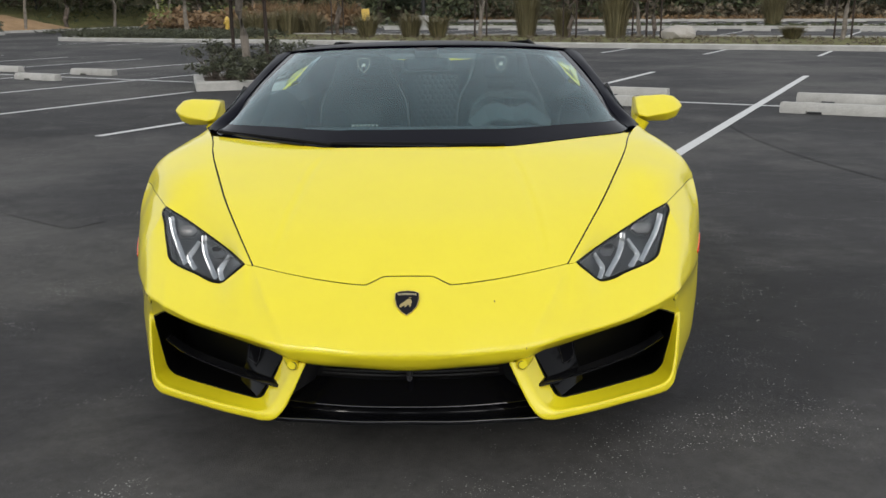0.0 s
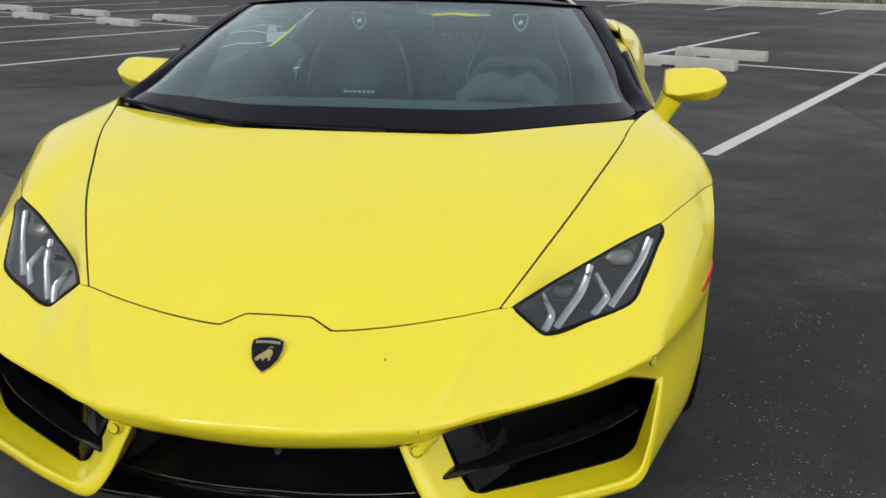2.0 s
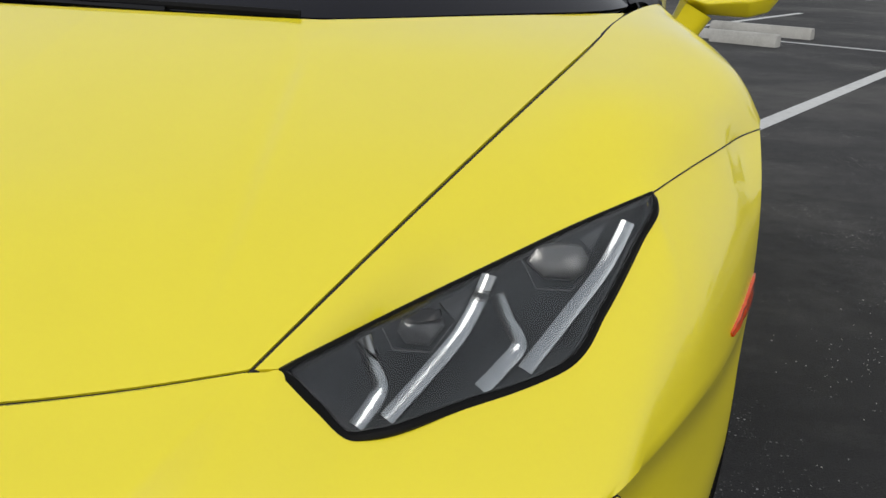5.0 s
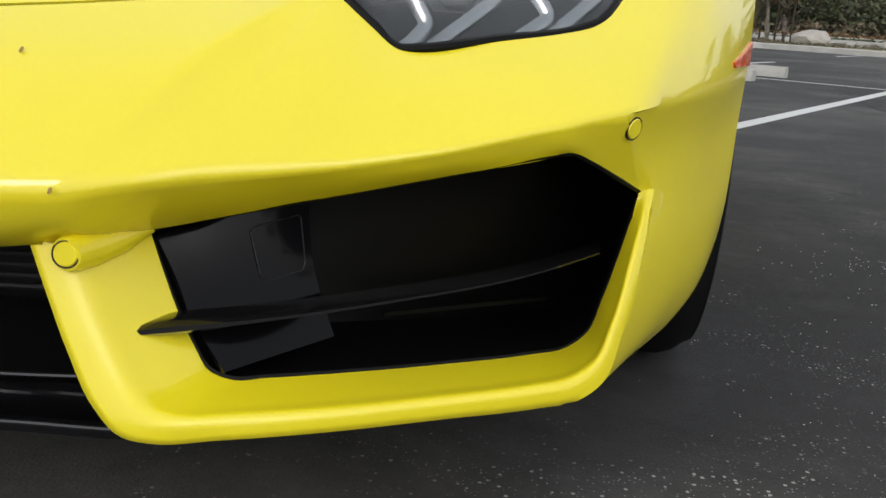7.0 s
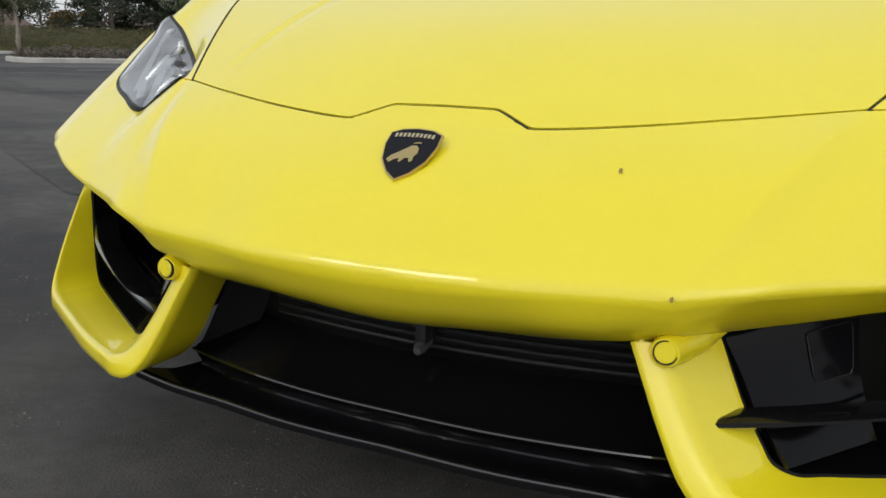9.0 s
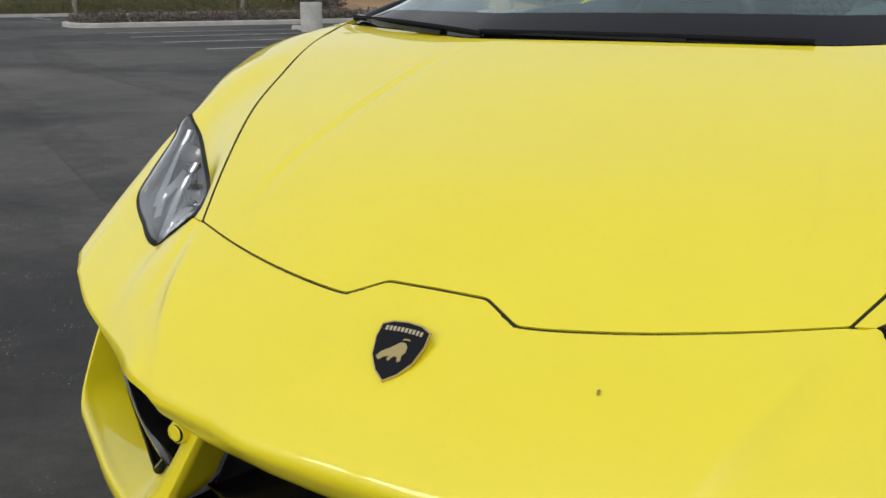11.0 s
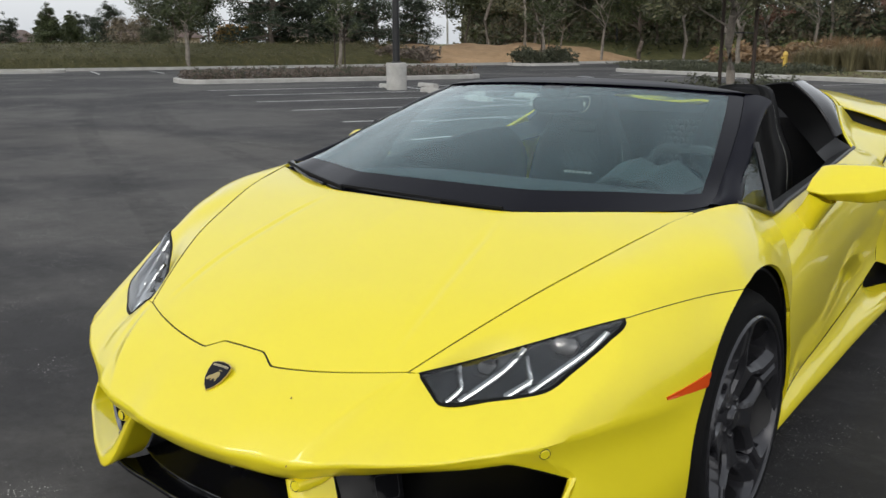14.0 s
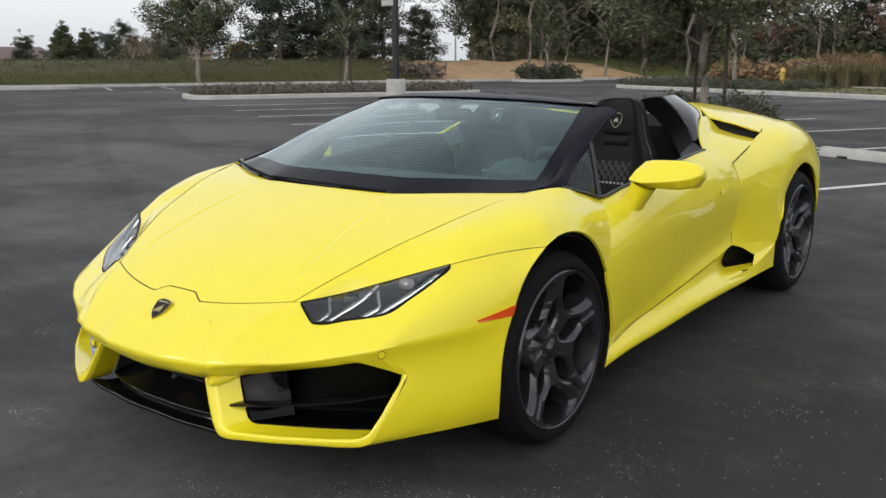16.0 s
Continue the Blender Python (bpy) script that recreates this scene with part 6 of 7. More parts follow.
for x, y, s in grains:
    m = Matrix.Translation((x, y, s * .4)) @ pose(0, 0, 0, rs.uniform(0, 90), 0, rs.uniform(0, 360)) @ Matrix.Diagonal((s, s * rs.uniform(.5, 1), s * .6, 1))
    v = [bm.verts.new(m @ Vector(c)) for c in ((1, 0, 0), (0, 1, 0), (-1, 0, 0), (0, -1, 0), (0, 0, 1))]
    for i in range(4):
        bm.faces.new((v[i], v[(i + 1) % 4], v[4]))
solid("grit", bm, concrete, "loose pale grit scattered on the asphalt", "grit", kind="stuff", weld=0)

# ---- planting ----
def leaves_mesh(name, centres, spread, per, size, mat, seed, flat=.7, hang=0.0):
    """Many small pointed leaves round the given centres, as one mesh."""
    r = np.random.RandomState(seed)
    c = np.repeat(np.asarray(centres, float), per, 0)
    sp = np.repeat(np.broadcast_to(np.asarray(spread, float), (len(centres),)), per)[:, None]
    d = r.normal(size=(len(c), 3))
    d /= np.linalg.norm(d, axis=1)[:, None]
    c = c + d * sp * (r.rand(len(c), 1) ** .45) * (1, 1, flat)
    a = r.normal(size=(len(c), 3))
    a[:, 2] = a[:, 2] * .6 - hang
    a /= np.linalg.norm(a, axis=1)[:, None]
    b = np.cross(a, r.normal(size=(len(c), 3)))
    b /= np.linalg.norm(b, axis=1)[:, None]
    s = size * (.55 + .9 * r.rand(len(c), 1))
    v = np.stack([c - a * s, c + b * s * .42, c + a * s, c - b * s * .42], 1).reshape(-1, 3)
    me = bpy.data.meshes.new(name)
    me.from_pydata(v.tolist(), [], [(4 * i, 4 * i + 1, 4 * i + 2, 4 * i + 3) for i in range(len(c))])
    me.materials.append(mat)
    return me


def build_tree(kind, height, seed, leaf, trunk_mat, label, size=.16, per=46, low=.36, girth=1.0):
    """A tapered trunk, limbs and a crown of leaf clumps. kind: pine, round, tall, sparse, bare."""
    r = random.Random(seed)
    t = thing("tree", label, "tree", "trees round the lot")
    bm = bmesh.new()
    lean = Vector((r.uniform(-.05, .05), r.uniform(-.05, .05), 1))
    base = (height * .018 + .03) * girth
    top = .92 if kind in ("pine", "tall", "cone") else .70
    stem = [Vector((0, 0, -.1)) + lean * height * top * k / 8 + Vector((r.uniform(-1, 1), r.uniform(-1, 1), 0)) * height * .008 * k for k in range(9)]
    add_tube(bm, stem, [base * (1 - (.85 if height > 5 else .5) * k / 8) for k in range(9)], 8)
    clumps, spreads = [], []
    n = {"pine": 64, "round": 30, "tall": 26, "sparse": 16, "bare": 20, "cone": 60}[kind]
    for k in range(n):
        f = r.uniform({"pine": .14, "tall": .22, "cone": .04}.get(kind, low), 1.0)
        node_at = min(7, int(f * 7.85))
        start = stem[node_at].lerp(stem[node_at + 1], f * 7.85 - node_at)
        a = 2.4 * k + r.uniform(-.4, .4)
        reach = {"pine": .20 * (1.15 - f) + .10, "cone": .30 * (1.04 - f) + .03, "round": .30 * math.sin(math.pi * min(1, f + .12)) ** .7 + .05, "tall": .15 * math.sin(math.pi * f * .9) + .05, "sparse": .22, "bare": .28}[kind] * height * r.uniform(.65, 1.15)
        rise = {"pine": r.uniform(-.35, .35), "cone": .3, "round": .55, "tall": .7, "sparse": .9, "bare": .8}[kind] * reach * r.uniform(.5, 1.3)
        mid = start + Vector((math.cos(a) * reach * .5, math.sin(a) * reach * .5, rise * .65))
        end = start + Vector((math.cos(a) * reach, math.sin(a) * reach, rise))
        add_tube(bm, [start, mid, end], [base * .30 * (1.1 - f * .6), base * .18, base * .05], 5)
        if kind != "bare":
            for g, w in ((1.0, 1.0), (.68, .9), (.42, .7)):
                clumps.append(start.lerp(end, g) + Vector((r.uniform(-1, 1), r.uniform(-1, 1), r.uniform(-.4, .8))) * height * .025)
                spreads.append(height * {"pine": .068, "round": .085, "tall": .075, "sparse": .05, "cone": .07}[kind] * w * r.uniform(.7, 1.25))
        else:
            for h in range(3):
                tip = end + Vector((r.uniform(-1, 1), r.uniform(-1, 1), r.uniform(.1, 1))) * height * .09
                add_tube(bm, [mid.lerp(end, .5), tip], [base * .09, base * .02], 4)
    if kind in ("pine", "tall", "cone"):
        clumps += [stem[8] + Vector((0, 0, height * .03))]
        spreads += [height * .05]
    part("trunk", bm, trunk_mat, t, weld=0)
    if clumps:
        crown = new("crown", leaves_mesh("crown", [tuple(c) for c in clumps], spreads, per, size, leaf, seed, .75, .3 if kind == "tall" else 0))
        crown.parent = t
    return t


def bearing(deg, dist, z=0.0):
    """A place seen from the last camera stand under a bearing, degrees to the left of +y."""
    a = radians(deg)
    return Vector((2.4 - dist * math.sin(a), -2.6 + dist * math.cos(a), z))


kinds = {
    "pine": build_tree("pine", 11, 1, leaf_pine, bark, "tall dark green pine behind the hedge", .085, 170),
    "pine2": build_tree("pine", 13, 2, leaf_pine, bark, "tall dark conifer with an uneven crown behind the lot", .085, 170),
    "round": build_tree("round", 8, 3, leaf_mid, bark, "mid-green broad-crowned tree beyond the lot", .085, 130),
    "dark": build_tree("round", 10, 4, leaf_dark, bark, "dense dark green broad tree beyond the lot", .10, 130, girth=.6),
    "tall": build_tree("tall", 13, 5, leaf_olive, pale_bark, "tall slender eucalyptus with pale trunk", .11, 110, girth=.55),
    "sparse": build_tree("sparse", 6.5, 6, leaf_mid, pale_bark, "young staked tree with a thin open crown", .07, 80),
    "bare": build_tree("bare", 8, 7, leaf_dry, pale_bark, "leafless pale-branched tree among the woods", girth=.6),
    "cone": build_tree("cone", 4.2, 10, leaf_mid, bark, "dense green cone-shaped bush behind the hedge", .050, 130),
    "thicket": build_tree("round", 4.6, 11, leaf_brown, bark, "brownish half-bare tree behind the hedge", .055, 60, .2),
    "gold": build_tree("round", 4, 8, leaf_gold, bark, "small golden-leaved tree behind the hedge", .09, 80),
    "russet": build_tree("sparse", 7, 9, leaf_red, bark, "thin russet-leaved tree at the edge of the woods", .08, 60),
}
first = {}


def plant(kind, where, scale=1.0, turn=0.0):
    m = Matrix.Translation(where) @ pose(0, 0, 0, 0, 0, turn)
    if kind not in first:
        first[kind] = scale
        kinds[kind].matrix_basis = m @ Matrix.Scale(scale, 4)
        return kinds[kind]
    return copy_thing(kinds[kind], m @ Matrix.Scale(scale / first[kind], 4))


rs = random.Random(12)
# groups named by their bearing from the last stand
for deg, dist, kind, scale in (
    (62.3, 84, "pine", .36), (61.4, 86, "thicket", .72), (60.4, 72, "cone", .86), (59.9, 70, "cone", 1.02), (59.2, 73, "cone", .94), (58.3, 80, "pine2", .33), (57.7, 84, "pine", .39), (57.1, 82, "pine2", .36), (56.3, 78, "thicket", .95), (55.3, 76, "thicket", 1.0), (54.4, 74, "dark", .42),
    (53.4, 62, "dark", .80), (52.2, 64, "round", .95), (51.1, 63, "tall", .72), (49.9, 70, "gold", .95), (48.9, 72, "cone", .95),
    (47.3, 58, "pine", .98), (45.2, 61, "pine2", .88), (43.2, 58, "pine", .92), (41.2, 62, "pine2", .74), (39.3, 66, "pine", .52),
    (35.8, 72, "dark", 1.05), (34.6, 66, "tall", .95), (33.4, 74, "dark", 1.1), (32.4, 64, "tall", 1.0), (31.4, 70, "tall", 1.05), (30.3, 66, "bare", .9), (29.2, 76, "dark", 1.15), (27.8, 62, "bare", 1.0),
    (26.6, 74, "dark", 1.1), (25.6, 66, "round", 1.1), (24.4, 72, "dark", 1.1), (23.0, 66, "tall", 1.0), (21.6, 74, "dark", 1.1), (20.4, 62, "bare", 1.05), (19.4, 68, "tall", .95), (18.2, 60, "russet", 1.1),
    (17.1, 76, "tall", .8), (15.6, 66, "bare", 1.1), (14.4, 70, "tall", .9), (13.0, 76, "pine2", .8), (11.8, 72, "tall", 1.0), (10.0, 74, "tall", 1.0), (8.4, 78, "dark", 1.1), (6.8, 72, "pine", 1.1),
):
    plant(kind, bearing(deg + rs.uniform(-.3, .3), dist), scale * rs.uniform(.92, 1.08), rs.uniform(0, 360))


def woods(name, a0, a1, near, far, top, leaf, count, size, seed, label):
    """A deep belt of foliage between two bearings, with an uneven top and gaps."""
    r = np.random.RandomState(seed)
    cs = []
    while len(cs) < count:
        deg, dist = r.uniform(a1, a0), r.uniform(near, far)
        crest = top * (.62 + .55 * noise.noise(Vector((deg * .33, seed * 3.7, dist * .05))) + .25 * noise.noise(Vector((deg * 1.3, seed * 1.3, 0))))
        crest *= 1 if deg > 19.5 else .42
        h = crest * r.rand() ** .85
        w = bearing(deg, dist, h)
        if noise.noise(Vector((w.x * .21, w.y * .21, h * .30 + seed))) > -.12:
            cs.append(tuple(w))
    return tagged(new(name, leaves_mesh(name, cs, 1.0, 8, size, leaf, seed, .8, .3)), label, "woods", kind="stuff")


woods("far_woods", 36.0, -46, 76, 90, 19, leaf_olive, 7000, .26, 201, "dense olive eucalyptus woods behind the lot")
woods("far_woods", 35.6, -46, 70, 80, 15, leaf_brown, 2600, .20, 202, "brownish foliage among the eucalyptus woods")
woods("far_woods", 35.5, -46, 68, 78, 12, leaf_dark, 3200, .22, 203, "dark green foliage at the edge of the woods")
woods("far_woods", 61.0, 38.5, 92, 100, 3.6, leaf_dark, 700, .16, 204, "far dark trees over the hedge")
woods("far_woods", 60.8, 53.2, 78, 86, 4.2, leaf_dark, 620, .12, 205, "dark bushes behind the hedge")
woods("far_woods", 57.0, 52.6, 74, 80, 4.0, leaf_brown, 260, .10, 206, "brown leafless thicket behind the hedge")
woods("ivy_ground_cover", 20.6, 13.5, 55, 62, 2.2, leaf_lime, 700, .10, 207, "bright green ivy on the bank below the woods")
bm = bmesh.new()
rows = []
for k in range(701):
    deg = 36.0 - 82 * k / 700
    crest = 9.5 + 3.5 * noise.noise(Vector((deg * .25, 1.5, 0))) + 1.6 * noise.noise(Vector((deg * 1.7, 4.0, 0))) + .8 * noise.noise(Vector((deg * 9.0, 7.0, 0)))
    crest *= min(1, (36.4 - deg) / 1.2) * (1 if deg > 20 else .42)
    rows.append([bm.verts.new(bearing(deg, 96 + 1.5 * noise.noise(Vector((deg, h * .4, 2))), crest * h)) for h in (0, .25, .5, .75, 1)])
for a, b in zip(rows, rows[1:]):
    for j in range(4):
        bm.faces.new((a[j], b[j], b[j + 1], a[j + 1]))
solid("backdrop", bm, woods_dark, "dark olive belt of far woods behind the lot", "woods", kind="structure", sharp=180)
for k in range(14):
    plant(("round", "tall", "russet", "pine")[k % 4], bearing(4 - 3.4 * k, 66 + 6 * rs.random()), rs.uniform(.8, 1.1), rs.uniform(0, 360))
for k in range(22):
    plant(("dark", "pine", "tall", "round")[k % 4], bearing(-50 - 9 * k - rs.uniform(0, 5), 60 + 20 * rs.random()), rs.uniform(.6, .9), rs.uniform(0, 360))


def stakes(where, apart=.62, height=1.75, turn=0.0):
    for k in (-1, 1):
        bm = bmesh.new()
        add_tube(bm, [(0, 0, -.1), (0, 0, height)], .032, 8)
        ob = solid("tree_stake", bm, stake_wood, "dark round wooden stake beside a young tree", "stake", "tree stakes", weld=0)
        a = radians(turn)
        ob.matrix_basis = Matrix.Translation(where + Vector((k * apart / 2 * math.cos(a), k * apart / 2 * math.sin(a), 0)))


# the young tree in the diamond planter
heart = lot(-9.0, 9.46, .08)
young = build_tree("round", 4.9, 31, leaf_olive, pale_bark, "young broad-leaved tree tied between two stakes in the diamond planter", .042, 420, .44, .62)
young.matrix_basis = Matrix.Translation(heart) @ Matrix.Diagonal((1.1, 1.1, 1.0, 1))
stakes(heart, .75, 1.9, -28)
bm = bmesh.new()
add_tube(bm, [heart + Vector((-.34, .18, 1.35)), heart + Vector((0, .06, 1.36)), heart + Vector((.34, -.18, 1.35))], .012, 6)
solid("tree_tie", bm, lamp_black, "dark rubber tie between stake and trunk", "tie", weld=0)


def shrub(where, radius, height, leaf, label, seed, size=.05, count=26, per=60):
    t = thing("shrub", label, "shrub", "", Matrix.Translation(where))
    r = random.Random(seed)
    bm = bmesh.new()
    cs = []
    for k in range(count):
        a, d = r.uniform(0, 6.28), radius * r.random() ** .6
        tip = Vector((d * math.cos(a), d * math.sin(a), height * r.uniform(.35, 1.0) * (1 - .35 * d / radius)))
        add_tube(bm, [(0, 0, -.02), tip * .5 + Vector((0, 0, .05)), tip], [.012, .007, .003], 4)
        cs.append(tuple(tip))
    part("stems", bm, bark, t, weld=0)
    o = new("crown", leaves_mesh("crown", cs, radius * .26, per, size, leaf, seed))
    o.parent = t
    return t


for k, (dx, dy, r, h) in enumerate(((-.72, .15, .55, .75), (.70, -.05, .60, .80), (.15, .62, .55, .7), (.25, -.70, .45, .5), (-.35, -.5, .4, .5), (1.0, -.35, .38, .55))):
    shrub(heart + Vector((dx, dy, 0)), r, h, leaf_shrub, "leggy green shrub under the young tree in the planter", 50 + k, .034, 22, 46)


def carpet(name, region, count, leaf, label, seed, size, height, z=.1, mound=None):
    """A bed of low growth; region in lot metres."""
    r = np.random.RandomState(seed)
    p0, q0, p1, q1 = region
    cs = []
    for k in range(count):
        p, q = r.uniform(p0, p1), r.uniform(q0, q1)
        w = lot(p, q)
        lump = .45 + .55 * max(0, noise.noise(Vector((w.x * .8, w.y * .8, seed))) + .5)
        cs.append((w.x, w.y, z + height * lump * r.uniform(.15, 1.0) + (mound(p, q) if mound else 0)))
    o = new(name, leaves_mesh(name, cs, size * 2.4, 14, size, leaf, seed))
    return tagged(o, label, "planting", kind="stuff")


carpet("dry_shrubs", (-31.1, 4.1, -28.3, 14.7), 1500, leaf_dry, "low dry greyish shrubs filling the end island", 61, .036, .42)
carpet("dry_shrubs", (-31.1, 4.1, -28.3, 14.7), 260, leaf_shrub, "scattered green sprigs among dry shrubs", 62, .040, .44)
carpet("island_shrubs", (-45.9, 25.8, -43.3, 29.2), 900, leaf_shrub, "dark green shrubs on the small island", 63, .06, 1.0)
carpet("median_shrubs", (-32.4, 24.1, -22.5, 27.5), 1900, leaf_shrub, "low dark shrubs on the planted median", 64, .040, .38)
carpet("median_grass", (-22.5, 24.2, 58, 30.3), 2600, leaf_brown, "short patchy dry grass on the median", 65, .035, .08)
carpet("far_shrubs", (-44, 31.5, -27.5, 43), 1500, leaf_shrub, "dark low shrubs beyond the median", 66, .05, .28, 0)
carpet("far_grass", (-38, 34, -28.5, 42), 450, tan_grass, "tall tan grasses beyond the shrubs", 67, .16, 1.3, 0)
carpet("far_shrubs", (-36, 44, 56, 46.7), 1500, leaf_mid, "short patchy grass on the far median", 68, .05, .15)
carpet("far_shrubs", (-36, 64, 60, 74), 2600, leaf_brown, "brownish undergrowth at the edge of the woods", 69, .20, 1.2, 0)
carpet("far_grass", (-40, 61.5, 20, 66), 1200, tan_grass, "tan grasses at the edge of the woods", 70, .10, .35, 0)


def tuft(where, radius, height, mat, label, seed, count=520):
    """A clump of upright arching blades."""
    r = np.random.RandomState(seed)
    v, f = [], []
    for k in range(count):
        a, d = r.uniform(0, 6.283), radius * .45 * r.rand() ** .5
        out = radius * (.2 + .9 * r.rand())
        h = height * r.uniform(.55, 1.0)
        x0, y0 = d * math.cos(a), d * math.sin(a)
        px, py, w = -math.sin(a), math.cos(a), .006 + .006 * r.rand()
        n = len(v)
        v += [(x0 - px * w, y0 - py * w, 0), (x0 + px * w, y0 + py * w, 0), (x0 + out * .35 * math.cos(a) + px * w, y0 + out * .35 * math.sin(a) + py * w, h * .62), (x0 + out * .35 * math.cos(a) - px * w, y0 + out * .35 * math.sin(a) - py * w, h * .62), (x0 + out * math.cos(a), y0 + out * math.sin(a), h)]
        f += [(n, n + 1, n + 2, n + 3), (n + 3, n + 2, n + 4)]
    me = bpy.data.meshes.new("grass_clump")
    me.from_pydata(v, [], f)
    me.materials.append(mat)
    ob = tagged(new("grass_clump", me), label, "grass clump", "reed clumps on the median")
    ob.matrix_basis = Matrix.Translation(where)
    return ob


for k, (p, q, r, h) in enumerate(((-12.6, 29.3, .75, 2.1), (-11.2, 29.5, .55, 1.3), (-9.0, 29.0, .80, 2.2), (-15.6, 27.8, .6, .9), (-17.2, 28.4, .7, 1.0), (-19.0, 28.0, .7, 1.0), (2.5, 45.6, .9, 2.4), (-6.4, 45.4, .9, 2.0), (6.8, 29.2, .8, 2.0), (9.5, 45.2, .9, 2.2), (-3.0, 28.8, .5, .5))):
    tuft(lot(p, q, .1), r, h, reed, "tall olive reed clump on the planted median", 80 + k)
rt = random.Random(77)
for k in range(12):
    tuft(bearing(16.4 - .42 * k, 42 + 3.5 * rt.random(), .1), .55, rt.uniform(.7, 1.35), reed, "olive reed clump on the planted median", 120 + k, 260)
for k in range(16):
    tuft(bearing(15.6 - .42 * k, 52 + 4 * rt.random(), .05), .9, rt.uniform(1.2, 1.9), tan_grass, "tan ornamental grass clump beyond the median", 140 + k, 300)
for k, (p, q) in enumerate(((-14.2, 28.6), (-10.6, 28.6), (-8.2, 29.2), (-7.6, 28.9), (-1.5, 28.9), (4.4, 28.8), (9.5, 28.9))):
    plant("russet" if k % 2 else "sparse", lot(p, q, .1), .62, 50 * k)
    stakes(lot(p, q, .1), .5, 1.5, -28)
plant("sparse", bearing(43.7, 43.5, .1), .72, 20)
stakes(bearing(43.7, 43.5, .1), .45, 1.9, 40)
plant("sparse", bearing(52.6, 51.0, .1), .95, 75)
plant("sparse", lot(-44.6, 27.6, .1), .9, 120)
stakes(lot(-44.6, 27.6, .1), .45, 1.9, 10)
plant("sparse", lot(-27.0, 26.2, .1), .8, 200)
plant("russet", lot(-22.0, 30.2, .1), .95, 30)
stakes(lot(-22.0, 30.2, .1), .5, 2.0, 10)

bm = bmesh.new()
bmesh.ops.create_icosphere(bm, subdivisions=3, radius=1)
for v in bm.verts:
    v.co *= 1 + .22 * noise.noise(v.co * 1.7) + .06 * noise.noise(v.co * 5)
    v.co = Vector((v.co.x * .60, v.co.y * .45, v.co.z * .30))
rock = solid("boulder", bm, boulder_grey, "pale rounded boulder on the planted median", "boulder")
rock.matrix_basis = Matrix.Translation(lot(-6.6, 28.6, .25))


def bank(name, q0, q1, p0, depth, top, mat, label, seed, bumpy=.18, steep=.8):
    """A bank that rises from the kerb; along lot y, away from the lot."""
    bm = bmesh.new()
    nq, np_ = int((q1 - q0) / .8) + 2, 16
    rows = []
    for i in range(nq):
        q = q0 + (q1 - q0) * i / (nq - 1)
        row = []
        end = min(1.0, (q - q0) / 3.0 + .02, (q1 - q) / 3.0 + .02)
        for j in range(np_):
            t = j / (np_ - 1)
            p = p0 - depth * t
            h = top * math.sin(math.pi * min(1, t * 1.25) * .5) ** steep * end ** .5
            h += bumpy * noise.noise(Vector((p * .7, q * .45, seed))) * min(1, t * 4) * end
            row.append(bm.verts.new(lot(p, q, max(h, .0) + .01)))
        rows.append(row)
    for a, b in zip(rows, rows[1:]):
        for j in range(np_ - 1):
            bm.faces.new((a[j], a[j + 1], b[j + 1], b[j]))
    bmesh.ops.recalc_face_normals(bm, faces=bm.faces)
    return solid(name, bm, mat, label, "bank", kind="structure", sharp=180)


bank("ivy_bank", -60, 21, -46.8, 6, 1.30, ivy, "long clipped ivy bank along the edge of the lot", 3, .12, .38)
bank("dirt_mound", 17.5, 38.0, -47.2, 9, 1.15, dirt, "bare tan dirt mound beside the ivy bank", 5, .3)
bank("grass_bank", 33.0, 58, -49.0, 14, 1.50, lawn, "low green grassy bank behind the lot", 7, .2)


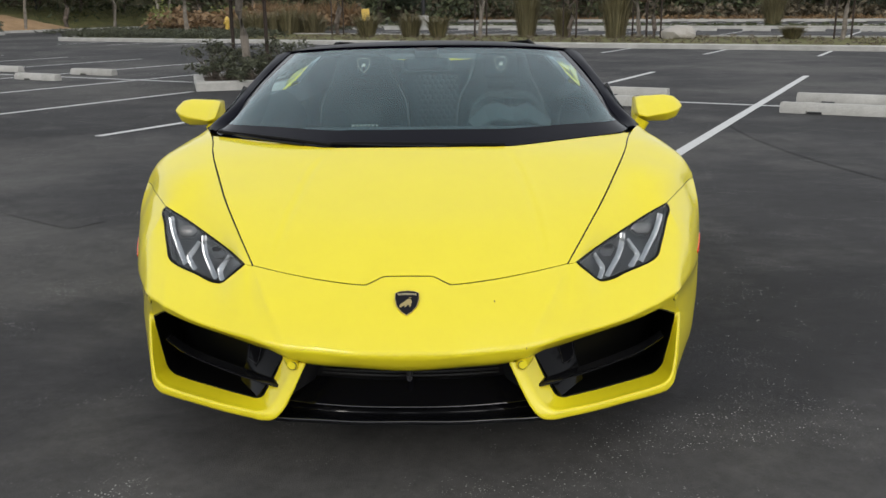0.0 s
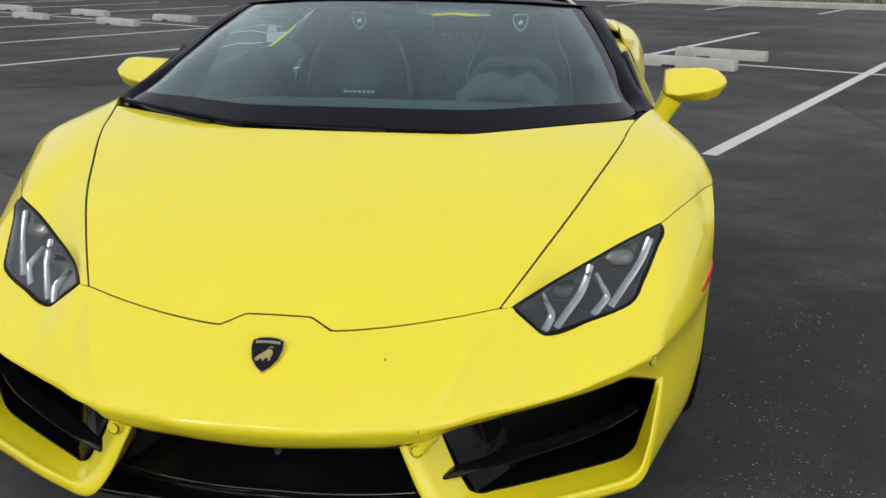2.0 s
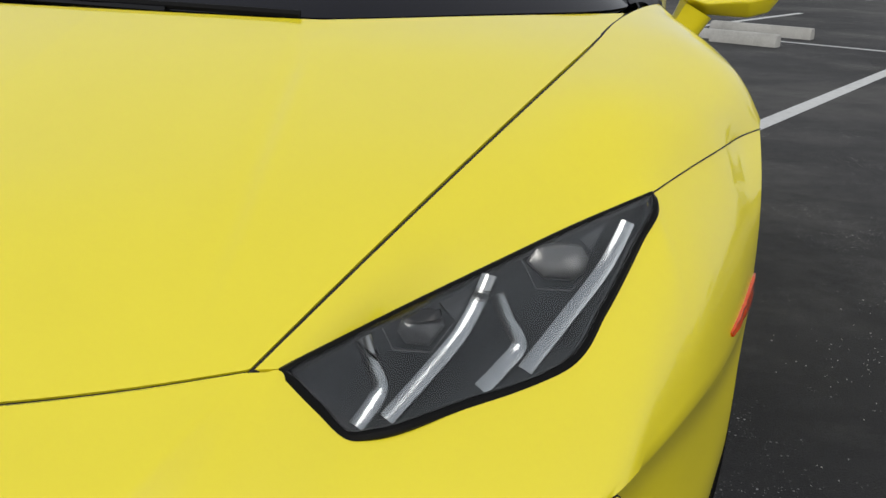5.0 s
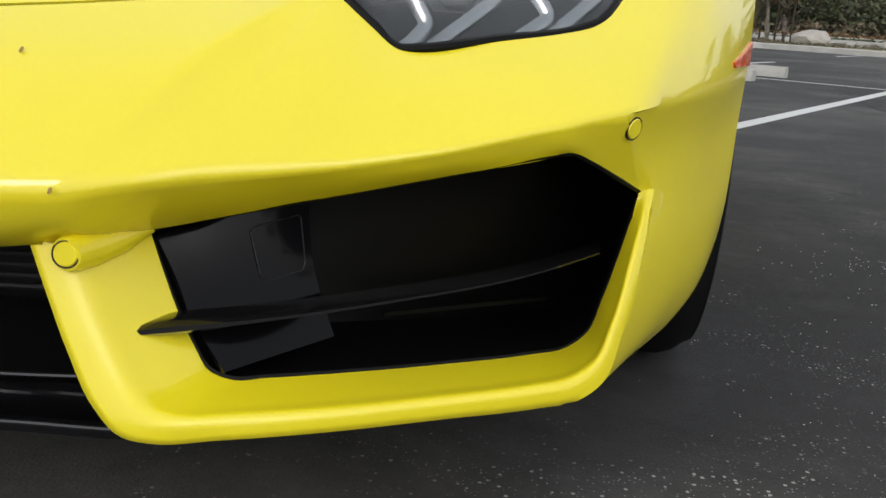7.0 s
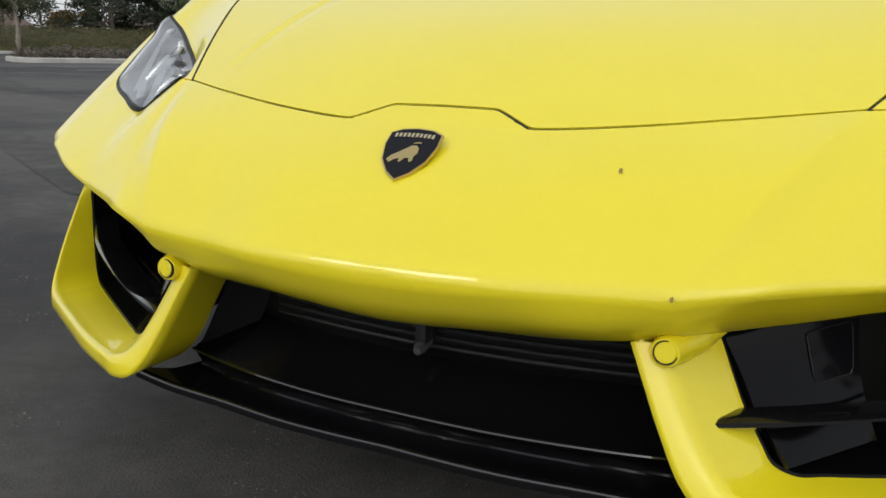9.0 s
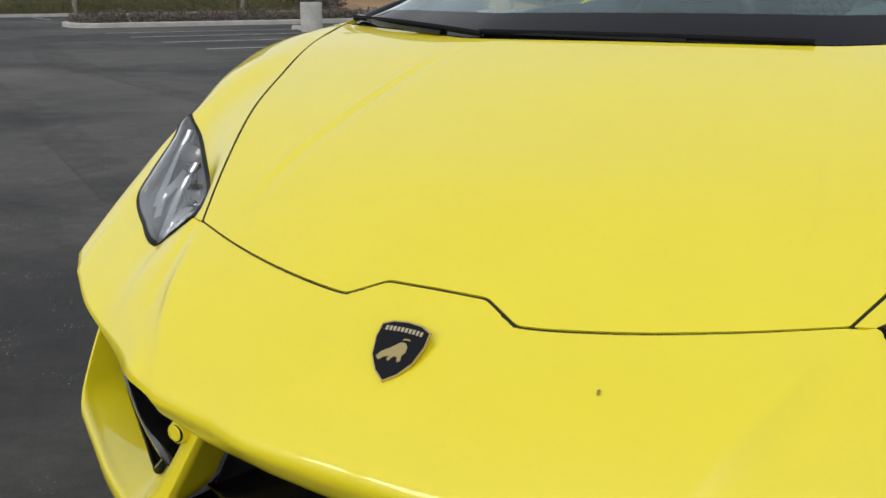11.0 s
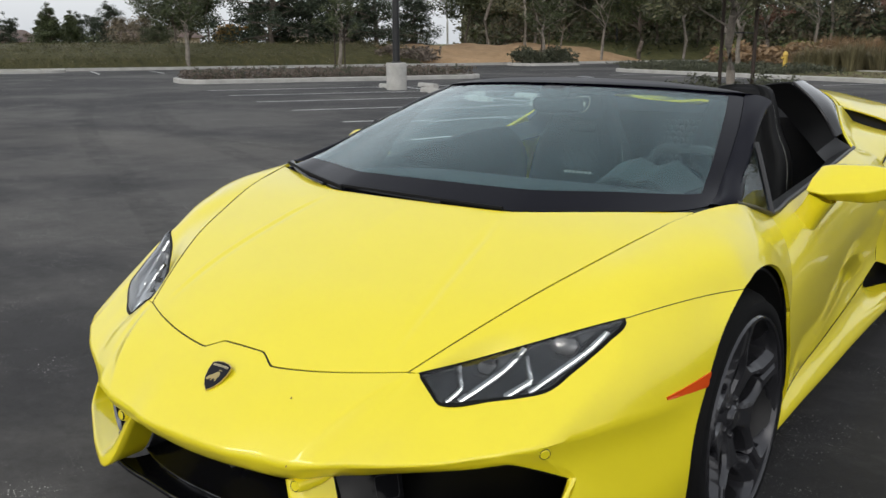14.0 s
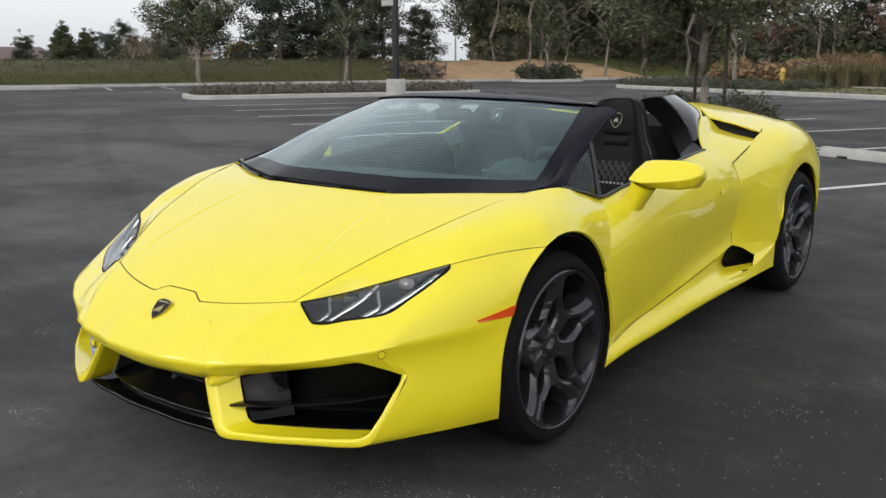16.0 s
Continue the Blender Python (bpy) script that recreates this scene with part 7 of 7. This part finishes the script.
def bank_leaves(region, top, depth, leaf, seed, count, size, label):
    r = np.random.RandomState(seed)
    cs = []
    for k in range(count):
        t, q = r.rand() ** 1.3, r.uniform(region[0], region[1])
        p = region[2] - depth * t
        cs.append(tuple(lot(p, q, top * math.sin(math.pi * min(1, t * 1.25) * .5) ** (.38 if region[1] < 25 else .8) + .02)))
    tagged(new("ivy_leaves", leaves_mesh("ivy_leaves", cs, .22, 9, size, leaf, seed)), label, "ivy", kind="stuff")


bank_leaves((-40, 20.5, -46.9), 1.30, 5, leaf_hedge, 91, 5200, .040, "clipped ivy leaves covering the bank")
bank_leaves((-40, 20.5, -46.9), 1.25, 4, leaf_brown, 92, 1200, .036, "brown ivy leaves on the bank")
bank_leaves((37, 56, -49.4), 1.45, 9, leaf_mid, 93, 1100, .040, "green ground cover on the bank")
carpet("mound_scrub", (-50, 18, -47.2, 22), 260, leaf_dry, "dry scrub at the edge of the dirt mound", 94, .12, .8, .3)

# far houses over the hedge
for deg, dist, w, h, zr in ((63.6, 88, 9, 1.5, 1.05), (54.6, 95, 9, 1.9, 1.2), (44.4, 98, 8, 2.0, 1.4)):
    house = thing("house", "far house with a brown tiled roof behind the hedge", "house", "", Matrix.Translation(bearing(deg, dist)) @ pose(0, 0, 0, 0, 0, deg))
    bm = bmesh.new()
    add_box(bm, (w, 7, h), Matrix.Translation((0, 0, h / 2)))
    part("wall", bm, stucco, house)
    bm = bmesh.new()
    a = [bm.verts.new(p) for p in ((-w / 2 - .5, -4, h), (w / 2 + .5, -4, h), (w / 2 + .5, 4, h), (-w / 2 - .5, 4, h), (-w / 2 + 1, 0, h + zr), (w / 2 - 1, 0, h + zr))]
    for f in ((0, 1, 5, 4), (2, 3, 4, 5), (1, 2, 5), (3, 0, 4), (3, 2, 1, 0)):
        bm.faces.new([a[i] for i in f])
    part("roof", bm, rooftile, house, weld=0)
    bm = bmesh.new()
    add_box(bm, (1.6, .1, 1.0), Matrix.Translation((w * .2, -3.52, h * .55)), .02)
    part("window", bm, gloss_black, house)
